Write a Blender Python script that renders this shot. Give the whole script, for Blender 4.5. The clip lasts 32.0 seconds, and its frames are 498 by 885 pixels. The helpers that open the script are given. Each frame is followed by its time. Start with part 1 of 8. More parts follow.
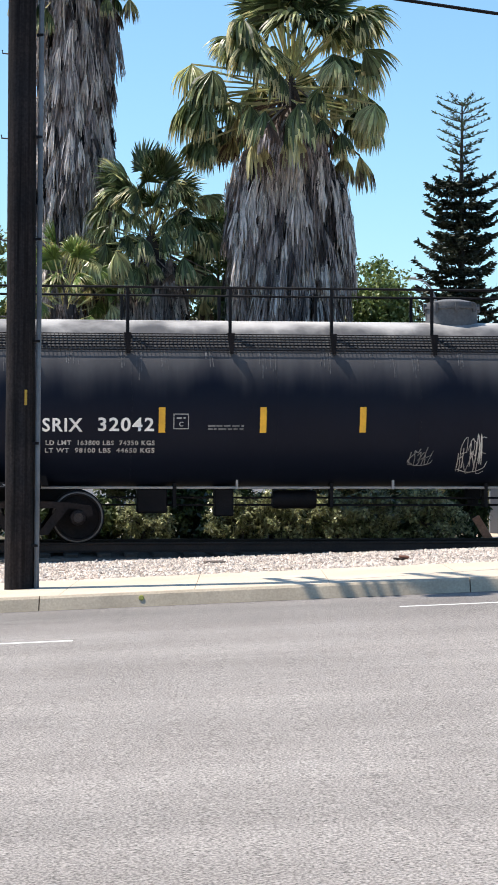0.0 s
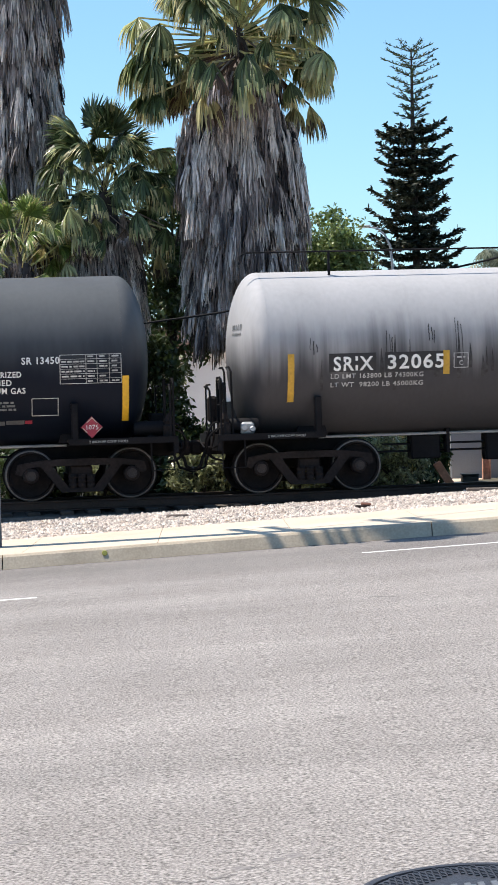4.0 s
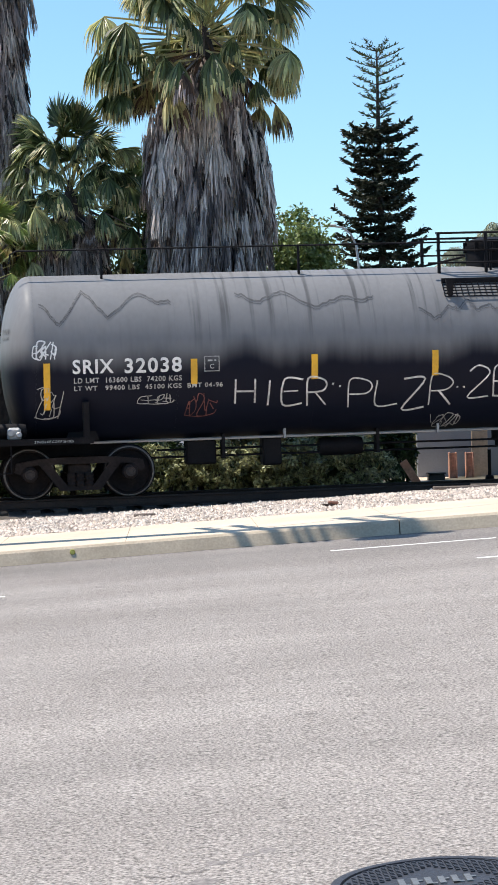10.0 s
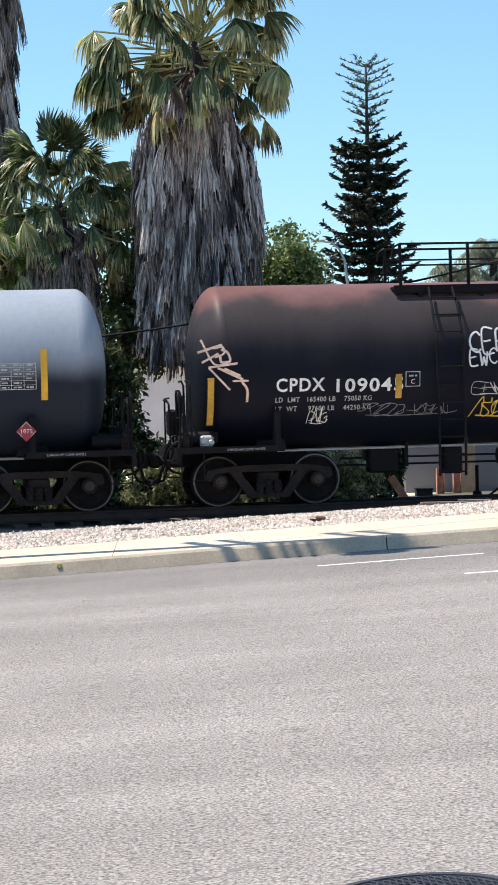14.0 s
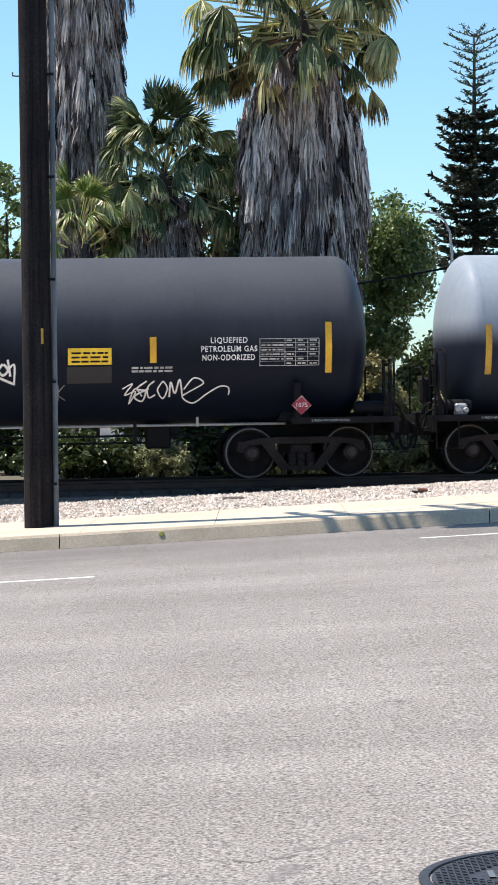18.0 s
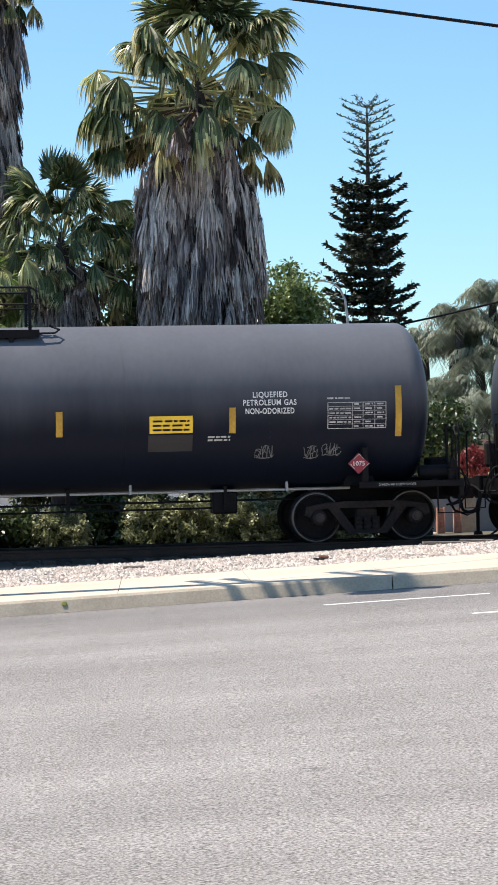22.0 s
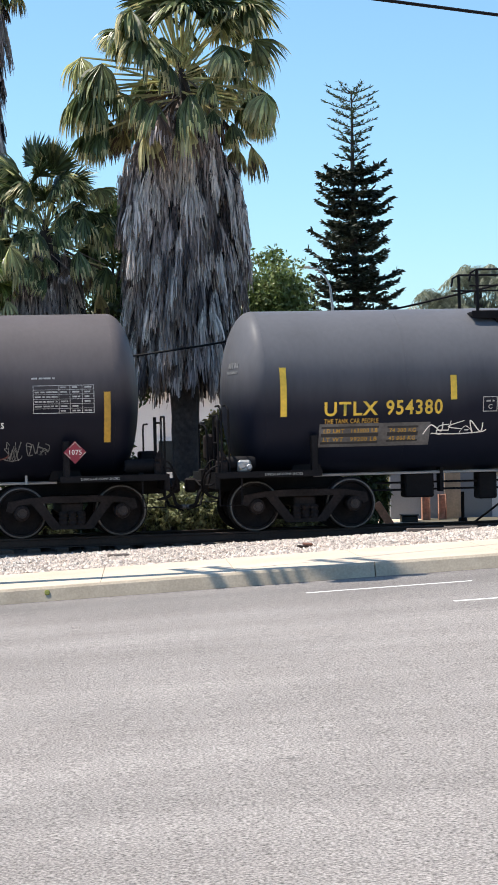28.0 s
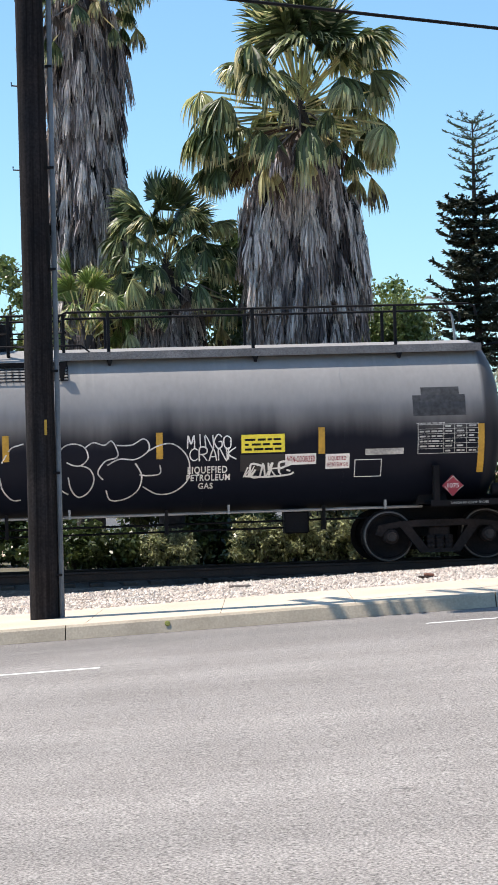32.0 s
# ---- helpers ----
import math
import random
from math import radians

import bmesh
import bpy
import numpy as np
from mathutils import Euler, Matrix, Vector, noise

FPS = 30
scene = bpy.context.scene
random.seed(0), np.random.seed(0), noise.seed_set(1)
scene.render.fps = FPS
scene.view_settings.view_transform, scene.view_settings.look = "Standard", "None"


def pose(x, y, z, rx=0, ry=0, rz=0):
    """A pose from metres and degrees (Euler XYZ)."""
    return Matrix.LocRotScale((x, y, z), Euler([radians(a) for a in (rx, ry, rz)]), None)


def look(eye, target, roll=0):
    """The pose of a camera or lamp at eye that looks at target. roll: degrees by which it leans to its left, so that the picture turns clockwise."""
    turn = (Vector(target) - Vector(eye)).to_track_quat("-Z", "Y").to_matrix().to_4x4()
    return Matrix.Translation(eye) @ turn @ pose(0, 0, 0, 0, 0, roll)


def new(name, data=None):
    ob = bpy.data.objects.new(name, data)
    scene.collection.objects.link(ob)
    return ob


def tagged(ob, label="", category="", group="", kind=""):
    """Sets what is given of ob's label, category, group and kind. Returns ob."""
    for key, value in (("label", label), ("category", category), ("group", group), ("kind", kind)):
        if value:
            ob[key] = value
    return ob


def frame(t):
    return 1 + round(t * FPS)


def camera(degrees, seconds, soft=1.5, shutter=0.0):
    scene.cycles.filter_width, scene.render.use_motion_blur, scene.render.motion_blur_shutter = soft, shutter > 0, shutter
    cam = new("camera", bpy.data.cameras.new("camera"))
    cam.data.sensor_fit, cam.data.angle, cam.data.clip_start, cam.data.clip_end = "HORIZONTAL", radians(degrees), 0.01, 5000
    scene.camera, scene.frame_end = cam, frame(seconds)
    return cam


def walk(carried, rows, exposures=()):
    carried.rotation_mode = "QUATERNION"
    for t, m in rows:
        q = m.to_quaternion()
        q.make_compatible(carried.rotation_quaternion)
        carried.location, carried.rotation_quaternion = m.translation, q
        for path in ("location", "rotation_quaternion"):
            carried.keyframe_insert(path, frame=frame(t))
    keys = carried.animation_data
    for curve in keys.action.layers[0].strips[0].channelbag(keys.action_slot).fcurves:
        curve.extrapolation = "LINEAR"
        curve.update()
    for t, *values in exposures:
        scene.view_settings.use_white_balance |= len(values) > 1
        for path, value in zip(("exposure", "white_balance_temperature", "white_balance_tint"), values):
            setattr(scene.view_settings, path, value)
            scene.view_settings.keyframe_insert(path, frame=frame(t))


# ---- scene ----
EXPO = 0.56
FOV = 13.594
cam = camera(FOV, 32.0, soft=1.0, shutter=0.06)
# seconds, eye (x, y, z), yaw to the right, pitch up, roll; a hand-held camera that pans
PATH = [
    (0, 0.015, 0.010, 1.590, 0.163, 0.398, 0.61),
    (0.5, 0.012, 0.008, 1.588, 0.069, -0.011, 0.39),
    (1, 0.013, 0.014, 1.592, 0.065, -0.561, 0.18),
    (1.5, 0.025, 0.013, 1.584, 0.059, -1.079, -0.13),
    (2, 0.039, 0.010, 1.576, -0.041, -1.452, -0.62),
    (2.5, 0.046, 0.007, 1.571, -0.109, -1.658, -1.04),
    (3, 0.055, 0.004, 1.571, 0.050, -1.519, -1.37),
    (3.5, 0.048, -0.000, 1.561, 0.529, -1.168, -1.40),
    (4, 0.046, -0.003, 1.559, 1.209, -0.868, -1.27),
    (4.5, 0.025, -0.001, 1.558, 1.729, -0.835, -1.24),
    (6.5, -0.062, 0.001, 1.532, 1.621, -0.531, -1.55),
    (7, -0.061, -0.000, 1.534, 1.235, -0.276, -1.12),
    (7.5, -0.037, -0.005, 1.535, 0.499, -0.167, -0.72),
    (8, -0.017, -0.010, 1.537, -0.217, -0.194, -0.55),
    (8.5, -0.003, -0.014, 1.536, -0.444, -0.241, -0.68),
    (9, 0.007, -0.019, 1.531, 0.000, -0.341, -0.90),
    (9.5, 0.020, -0.014, 1.538, 0.998, -0.565, -1.15),
    (10, 0.024, -0.010, 1.543, 2.147, -0.888, -1.38),
    (10.5, 0.026, -0.009, 1.540, 3.064, -1.212, -1.37),
    (11, 0.027, -0.008, 1.543, 3.489, -1.382, -1.30),
    (11.5, 0.025, -0.007, 1.549, 3.488, -1.348, -1.18),
    (12, 0.029, -0.007, 1.549, 3.268, -1.138, -1.10),
    (12.5, 0.030, -0.006, 1.549, 2.948, -0.852, -1.14),
    (13, 0.033, -0.003, 1.551, 2.697, -0.620, -1.14),
    (13.5, 0.032, -0.003, 1.543, 2.562, -0.462, -1.25),
    (15.5, 0.023, -0.005, 1.543, 1.957, -0.954, -0.38),
    (16, 0.028, -0.002, 1.549, 1.572, -1.194, -0.39),
    (16.5, 0.016, 0.004, 1.556, 1.158, -1.359, -0.31),
    (17, 0.001, 0.007, 1.551, 0.640, -1.426, -0.22),
    (17.5, -0.008, 0.008, 1.550, 0.122, -1.404, -0.27),
    (18, -0.002, 0.008, 1.546, -0.277, -1.284, -0.36),
    (18.5, 0.006, 0.004, 1.541, -0.452, -1.111, -0.41),
    (19, 0.016, 0.001, 1.548, -0.209, -0.938, -0.38),
    (19.5, 0.016, 0.001, 1.549, 0.424, -0.719, -0.30),
    (20, 0.009, 0.000, 1.548, 1.182, -0.456, -0.23),
    (20.5, -0.020, 0.005, 1.548, 1.801, -0.152, -0.28),
    (21, -0.058, 0.009, 1.547, 2.173, 0.152, -0.42),
    (21.5, -0.088, 0.009, 1.542, 2.368, 0.393, -0.64),
    (22, -0.092, 0.006, 1.539, 2.636, 0.574, -0.79),
    (22.5, -0.087, 0.006, 1.538, 3.067, 0.679, -0.97),
    (23, -0.074, 0.006, 1.537, 3.496, 0.742, -0.99),
    (23.5, -0.068, 0.007, 1.538, 3.723, 0.731, -1.08),
    (24, -0.063, 0.008, 1.539, 3.502, 0.760, -1.24),
    (24.5, -0.040, 0.006, 1.542, 2.906, 0.909, -1.19),
    (25, 0.011, -0.001, 1.547, 2.088, 1.108, -1.38),
    (25.5, 0.054, -0.005, 1.547, 1.387, 1.280, -1.36),
    (27.5, -0.002, -0.000, 1.549, 2.389, 0.368, -0.94),
    (28, -0.037, 0.006, 1.559, 2.977, 0.190, -0.98),
    (28.5, -0.049, 0.005, 1.551, 3.234, 0.161, -0.98),
    (29, -0.024, 0.002, 1.545, 3.047, 0.221, -0.87),
    (29.5, 0.002, -0.001, 1.546, 2.392, 0.311, -0.84),
    (30, 0.024, -0.004, 1.549, 1.409, 0.475, -1.02),
    (30.5, 0.029, -0.005, 1.552, 0.437, 0.693, -1.28),
    (31, 0.028, -0.006, 1.550, -0.295, 0.925, -1.37),
    (31.5, 0.032, -0.009, 1.547, -0.586, 1.094, -1.46),
    (32, 0.033, -0.007, 1.547, -0.436, 1.124, -1.32),
]


def aim(x, y, z, yaw, pitch, roll):
    a, e = radians(yaw), radians(pitch)
    way = Vector((math.sin(a) * math.cos(e), math.cos(a) * math.cos(e), math.sin(e)))
    return look((x, y, z), Vector((x, y, z)) + way, roll)


walk(cam, [(t, aim(*p)) for t, *p in PATH], [(0.0, EXPO), (32.0, EXPO)])

# ---- light ----
SUN_AZ = Vector((-0.945, 0.326, 0.0)).normalized()
SUN_EL = radians(65.5)
world = bpy.data.worlds.new("sky")
scene.world = world
world.use_nodes = True
wn = world.node_tree.nodes
sky = wn.new("ShaderNodeTexSky")
sky.sky_type = "NISHITA"
sky.sun_disc = False
sky.sun_elevation = SUN_EL
sky.sun_rotation = math.atan2(SUN_AZ.x, SUN_AZ.y)
sky.air_density, sky.dust_density, sky.ozone_density = 1.0, 0.6, 2.2
hue = wn.new("ShaderNodeVectorMath")
hue.operation = "MULTIPLY"
hue.inputs[1].default_value = (0.75, 0.965, 1.06)
world.node_tree.links.new(sky.outputs[0], hue.inputs[0])
world.node_tree.links.new(hue.outputs[0], wn["Background"].inputs[0])
wn["Background"].inputs[1].default_value = 0.123
sun_data = bpy.data.lights.new("sun", "SUN")
sun_data.energy, sun_data.angle, sun_data.color = 4.8, radians(0.53), (1.0, 0.92, 0.82)
sun = new("sun", sun_data)
toward = SUN_AZ * math.cos(SUN_EL) + Vector((0, 0, math.sin(SUN_EL)))
sun.matrix_world = look(toward * 60, (0, 0, 0))

# ---- plan ----
GRADE = 0.055          # the road climbs to the right
KERB_Y = 22.9
WALK_BACK = 26.0
TRACK_Y, TRACK_SLOPE, TRACK_GRADE, RAIL_Z = 38.3, 0.112, 0.009, 0.06
TRACK_ANGLE = math.degrees(math.atan(TRACK_SLOPE))


def road_z(x):
    """Height of the road, level again far away on both sides."""
    return GRADE * 14 * math.tanh(x / 14)


def track_pose(s, z=0.0):
    """A place s metres along the track, turned along it."""
    c = math.cos(math.radians(TRACK_ANGLE))
    x = s * c
    return Matrix.Translation((x, TRACK_Y + TRACK_SLOPE * x, RAIL_Z + TRACK_GRADE * x + z)) @ pose(0, 0, 0, 0, -math.degrees(math.atan(TRACK_GRADE)), TRACK_ANGLE)


# ---- helpers of this scene ----
def box(bm, x0, x1, y0, y1, z0, z1, bevel=0.0):
    v = [bm.verts.new((x, y, z)) for x in (x0, x1) for y in (y0, y1) for z in (z0, z1)]
    fs = [bm.faces.new([v[i] for i in f]) for f in ((0, 1, 3, 2), (4, 6, 7, 5), (0, 4, 5, 1), (2, 3, 7, 6), (0, 2, 6, 4), (1, 5, 7, 3))]
    if bevel:
        es = list({e for f in fs for e in f.edges})
        bmesh.ops.bevel(bm, geom=es, offset=bevel, segments=1, affect="EDGES", profile=0.5)


def rod(bm, pts, r, seg=8, r1=None, closed=False):
    """A round bar along points."""
    pts = [Vector(p) for p in pts]
    rings = []
    n = len(pts)
    for i, p in enumerate(pts):
        d = (pts[min(i + 1, n - 1)] - pts[max(i - 1, 0)]).normalized()
        a = d.orthogonal().normalized() if i == 0 else (a - d * a.dot(d)).normalized()
        b = d.cross(a)
        rr = r if r1 is None else r + (r1 - r) * i / max(1, n - 1)
        rings.append([bm.verts.new(p + rr * (math.cos(2 * math.pi * k / seg) * a + math.sin(2 * math.pi * k / seg) * b)) for k in range(seg)])
    for q, w in zip(rings, rings[1:]):
        for k in range(seg):
            bm.faces.new((q[k], q[(k + 1) % seg], w[(k + 1) % seg], w[k]))
    bm.faces.new(list(reversed(rings[0])))
    bm.faces.new(rings[-1])


def lathe(bm, profile, seg=24, axis="z", at=(0, 0, 0)):
    """Turns (radius, height) pairs round an axis through at."""
    rings = []
    for r, h in profile:
        ring = []
        for k in range(seg):
            a = 2 * math.pi * k / seg
            c, s = r * math.cos(a), r * math.sin(a)
            p = {"z": (c, s, h), "x": (h, c, s), "y": (c, h, s)}[axis]
            ring.append(bm.verts.new((p[0] + at[0], p[1] + at[1], p[2] + at[2])))
        rings.append(ring)
    for q, w in zip(rings, rings[1:]):
        for k in range(seg):
            f = (q[k], q[(k + 1) % seg], w[(k + 1) % seg], w[k])
            bm.faces.new(f if axis != "y" else f[::-1])
    for ring in (rings[0], rings[-1]):
        if max((v.co - ring[0].co).length for v in ring) > 1e-5:
            bm.faces.new(ring)
    return rings


def mesh_of(name, bm, mat, smooth=False):
    me = bpy.data.meshes.new(name)
    bmesh.ops.recalc_face_normals(bm, faces=bm.faces[:])
    bm.to_mesh(me)
    bm.free()
    me.materials.append(mat)
    if smooth:
        me.shade_smooth()
        me.set_sharp_from_angle(angle=radians(35))
    return me


def part(name, bm, mat, parent, label="", smooth=False):
    ob = new(name, bm if isinstance(bm, bpy.types.Mesh) else mesh_of(name, bm, mat, smooth))
    ob.parent = parent
    if label:
        tagged(ob, label)
    return ob


def thing(name, label, category, group="", kind="", at=None):
    ob = new(name)
    ob.empty_display_size = 0.2
    if at is not None:
        ob.matrix_basis = at
    return tagged(ob, label, category, group, kind)


def raw(name, verts, faces, mat, smooth=False):
    """A mesh from arrays made by a rule."""
    me = bpy.data.meshes.new(name)
    me.from_pydata(verts, [], faces)
    me.materials.append(mat)
    if smooth:
        me.shade_smooth()
    return me


def quads(n, k=4):
    return np.arange(n * k).reshape(n, k).tolist()


# ---- materials ----
def material(name, base, rough=0.7, metal=0.0, fine=(60, 0.15), broad=(2.0, 0.15), bump=(80, 0.2), vary=0.0, tint=None, spec=0.5, island=False):
    """Base colour broken up at two scales, with relief. vary: change from object to object; tint: second colour of the broad patches."""
    m = bpy.data.materials.new(name)
    m.use_nodes = True
    nt = m.node_tree
    N, L = nt.nodes, nt.links.new
    p = N["Principled BSDF"]
    p.inputs["Roughness"].default_value = rough
    p.inputs["Metallic"].default_value = metal
    p.inputs["Specular IOR Level"].default_value = spec
    co = N.new("ShaderNodeTexCoord").outputs["Object"]

    def noise_at(scale, detail=4.0):
        n = N.new("ShaderNodeTexNoise")
        n.inputs["Scale"].default_value = scale
        n.inputs["Detail"].default_value = detail
        L(co, n.inputs["Vector"])
        return n.outputs["Fac"]

    def ranged(sock, lo, hi):
        r = N.new("ShaderNodeMapRange")
        r.inputs["From Min"].default_value, r.inputs["From Max"].default_value = 0.3, 0.7
        r.inputs["To Min"].default_value, r.inputs["To Max"].default_value = lo, hi
        L(sock, r.inputs["Value"])
        return r.outputs[0]

    def times(a, b):
        x = N.new("ShaderNodeMath")
        x.operation = "MULTIPLY"
        L(a, x.inputs[0])
        L(b, x.inputs[1])
        return x.outputs[0]

    value = times(ranged(noise_at(fine[0]), 1 - fine[1], 1 + fine[1]), ranged(noise_at(broad[0]), 1 - broad[1], 1 + broad[1]))
    if vary:
        src = N.new("ShaderNodeNewGeometry").outputs["Random Per Island"] if island else N.new("ShaderNodeObjectInfo").outputs["Random"]
        r = N.new("ShaderNodeMapRange")
        r.inputs["To Min"].default_value, r.inputs["To Max"].default_value = 1 - vary, 1 + vary
        L(src, r.inputs["Value"])
        value = times(value, r.outputs[0])
    col = N.new("ShaderNodeMix")
    col.data_type = "RGBA"
    col.inputs["A"].default_value = (*base, 1)
    col.inputs["B"].default_value = (*(tint or base), 1)
    L(ranged(noise_at(broad[0] * 1.7 + 0.13), 0, 1), col.inputs["Factor"])
    mul = N.new("ShaderNodeVectorMath")
    mul.operation = "SCALE"
    L(col.outputs["Result"], mul.inputs[0])
    L(value, mul.inputs["Scale"])
    L(mul.outputs[0], p.inputs["Base Color"])
    if bump[1]:
        b = N.new("ShaderNodeBump")
        b.inputs["Strength"].default_value = bump[1]
        b.inputs["Distance"].default_value = 0.02
        L(noise_at(bump[0], 6), b.inputs["Height"])
        L(b.outputs[0], p.inputs["Normal"])
    return m


def worn_lanes(m, scale=(0.06, 0.9, 1.0), low=0.86, high=1.06):
    """Long faint bands along the road from tyres and dust."""
    N, L = m.node_tree.nodes, m.node_tree.links.new
    p = N["Principled BSDF"]
    src = p.inputs["Base Color"].links[0].from_socket
    mp = N.new("ShaderNodeMapping")
    mp.inputs["Scale"].default_value = scale
    L(N.new("ShaderNodeTexCoord").outputs["Object"], mp.inputs[0])
    n = N.new("ShaderNodeTexNoise")
    n.inputs["Scale"].default_value = 1.0
    n.inputs["Detail"].default_value = 6.0
    n.inputs["Roughness"].default_value = 0.65
    L(mp.outputs[0], n.inputs["Vector"])
    r = N.new("ShaderNodeMapRange")
    r.inputs["From Min"].default_value, r.inputs["From Max"].default_value = 0.32, 0.62
    r.inputs["To Min"].default_value, r.inputs["To Max"].default_value = low, high
    L(n.outputs["Fac"], r.inputs["Value"])
    v = N.new("ShaderNodeVectorMath")
    v.operation = "SCALE"
    L(src, v.inputs[0])
    L(r.outputs[0], v.inputs["Scale"])
    L(v.outputs[0], p.inputs["Base Color"])


ASPHALT = material("asphalt", (0.272, 0.246, 0.226), 0.92, fine=(68, 0.66), broad=(0.35, 0.09), bump=(70, 0.9), tint=(0.297, 0.271, 0.250), spec=0.25)
worn_lanes(ASPHALT)


def gutter_grime(m, y0, y1, low):
    """Dirt washed towards the kerb, thicker from y0 to y1, with a frayed border."""
    N, L = m.node_tree.nodes, m.node_tree.links.new
    p = N["Principled BSDF"]
    src = p.inputs["Base Color"].links[0].from_socket
    co = N.new("ShaderNodeTexCoord").outputs["Object"]
    sep = N.new("ShaderNodeSeparateXYZ")
    L(co, sep.inputs[0])
    mp = N.new("ShaderNodeMapping")
    mp.inputs["Scale"].default_value = (0.12, 0.6, 1.0)
    L(co, mp.inputs[0])
    n = N.new("ShaderNodeTexNoise")
    n.inputs["Scale"].default_value, n.inputs["Detail"].default_value = 1.0, 5.0
    L(mp.outputs[0], n.inputs["Vector"])
    a = N.new("ShaderNodeMath")
    a.operation = "MULTIPLY_ADD"
    a.inputs[1].default_value = 4.0
    L(n.outputs["Fac"], a.inputs[0])
    L(sep.outputs["Y"], a.inputs[2])
    r = N.new("ShaderNodeMapRange")
    r.interpolation_type = "SMOOTHSTEP"
    r.inputs["From Min"].default_value, r.inputs["From Max"].default_value = y0 + 2.0, y1 + 2.0
    r.inputs["To Min"].default_value, r.inputs["To Max"].default_value = 1.0, low
    L(a.outputs[0], r.inputs["Value"])
    v = N.new("ShaderNodeVectorMath")
    v.operation = "SCALE"
    L(src, v.inputs[0])
    L(r.outputs[0], v.inputs["Scale"])
    L(v.outputs[0], p.inputs["Base Color"])


gutter_grime(ASPHALT, 17.0, 22.0, 0.74)
CONCRETE = material("concrete", (0.53, 0.435, 0.325), 0.9, fine=(40, 0.10), broad=(0.7, 0.10), tint=(0.57, 0.475, 0.365))
KERBSTONE = material("kerb_concrete", (0.36, 0.298, 0.22), 0.9, fine=(40, 0.12), broad=(1.3, 0.15), tint=(0.42, 0.35, 0.265))
GRAVEL = material("gravel", (0.52, 0.44, 0.36), 0.95, fine=(25, 0.3), broad=(0.8, 0.15), bump=(25, 0.8), tint=(0.54, 0.43, 0.34))
STONE = material("ballast_stone", (0.53, 0.475, 0.415), 0.9, fine=(30, 0.15), broad=(1, 0.15), vary=0.5, tint=(0.56, 0.45, 0.37), island=True)
DIRT = material("dirt", (0.11, 0.09, 0.065), 0.95, fine=(9, 0.2), broad=(0.3, 0.2), tint=(0.09, 0.085, 0.05))
PAINT_LINE = material("road_paint", (0.78, 0.77, 0.73), 0.8, fine=(60, 0.12), broad=(3, 0.12))
IRON = material("cast_iron", (0.05, 0.05, 0.056), 0.5, 0.4, fine=(60, 0.2), broad=(4, 0.2))
RUSTY = material("rail_steel", (0.035, 0.024, 0.02), 0.75, 0.4, fine=(40, 0.25), broad=(2, 0.2), tint=(0.05, 0.032, 0.024))
TIE = material("tie_wood", (0.045, 0.037, 0.03), 0.95, fine=(25, 0.3), broad=(2, 0.3), vary=0.3)
POLE_WOOD = material("pole_wood", (0.020, 0.0155, 0.0145), 0.9, fine=(30, 0.3), broad=(1.5, 0.25), bump=(18, 0.25), tint=(0.012, 0.011, 0.012), spec=0.15)
worn_lanes(POLE_WOOD, (22, 22, 0.55), 0.4, 1.7)
DARK_PIPE = material("weathered_conduit", (0.15, 0.165, 0.185), 0.5, 0.4, fine=(40, 0.1), broad=(1.5, 0.3), tint=(0.09, 0.095, 0.105))
GALV = material("galvanised_pipe", (0.35, 0.36, 0.37), 0.55, 0.6, fine=(40, 0.1), broad=(1.5, 0.15))
BLACK_STEEL = material("black_steel", (0.0065, 0.0065, 0.0085), 0.65, spec=0.12, fine=(40, 0.25), broad=(2, 0.3), tint=(0.011, 0.010, 0.011))
TRUCK_STEEL = material("truck_steel", (0.015, 0.0125, 0.0125), 0.75, spec=0.15, fine=(25, 0.35), broad=(2, 0.3), tint=(0.024, 0.018, 0.017))
WHEEL_STEEL = material("wheel_steel", (0.008, 0.0075, 0.009), 0.65, 0.1, spec=0.12, fine=(25, 0.3), broad=(3, 0.3), tint=(0.016, 0.012, 0.011))
TREAD = material("worn_wheel_rim", (0.13, 0.12, 0.115), 0.45, 0.6, fine=(30, 0.15), broad=(3, 0.15))
AXLE_STEEL = material("axle_cap_steel", (0.020, 0.017, 0.017), 0.6, 0.2, fine=(30, 0.2), broad=(3, 0.3), tint=(0.034, 0.024, 0.021))
WHITE_PAINT = material("white_marking", (0.74, 0.74, 0.72), 0.7, fine=(20, 0.1), broad=(1.5, 0.15))
FADED_PAINT = material("faded_marking", (0.42, 0.42, 0.41), 0.8, fine=(18, 0.3), broad=(2.5, 0.3))
GHOST_PAINT = material("ghost_marking", (0.050, 0.048, 0.050), 0.85, fine=(18, 0.5), broad=(2.5, 0.5))
PEACH_SPRAY = material("peach_spray", (0.72, 0.52, 0.40), 0.8, fine=(18, 0.2), broad=(2.5, 0.2))
DARK_RED = material("dark_red_spray", (0.16, 0.035, 0.045), 0.8, fine=(14, 0.4), broad=(3, 0.4))
OLIVE_DECAL = material("olive_decal", (0.30, 0.27, 0.09), 0.7, fine=(20, 0.2), broad=(2, 0.25))
DIM_PAINT = material("dim_marking", (0.16, 0.165, 0.17), 0.85, fine=(18, 0.35), broad=(2.5, 0.35))
YELLOW = material("reflective_yellow", (0.70, 0.40, 0.02), 0.45, fine=(20, 0.08), broad=(2, 0.15), tint=(0.62, 0.34, 0.02))
DULL_YELLOW = material("dirty_reflective_yellow", (0.46, 0.27, 0.03), 0.6, fine=(20, 0.15), broad=(2, 0.25))
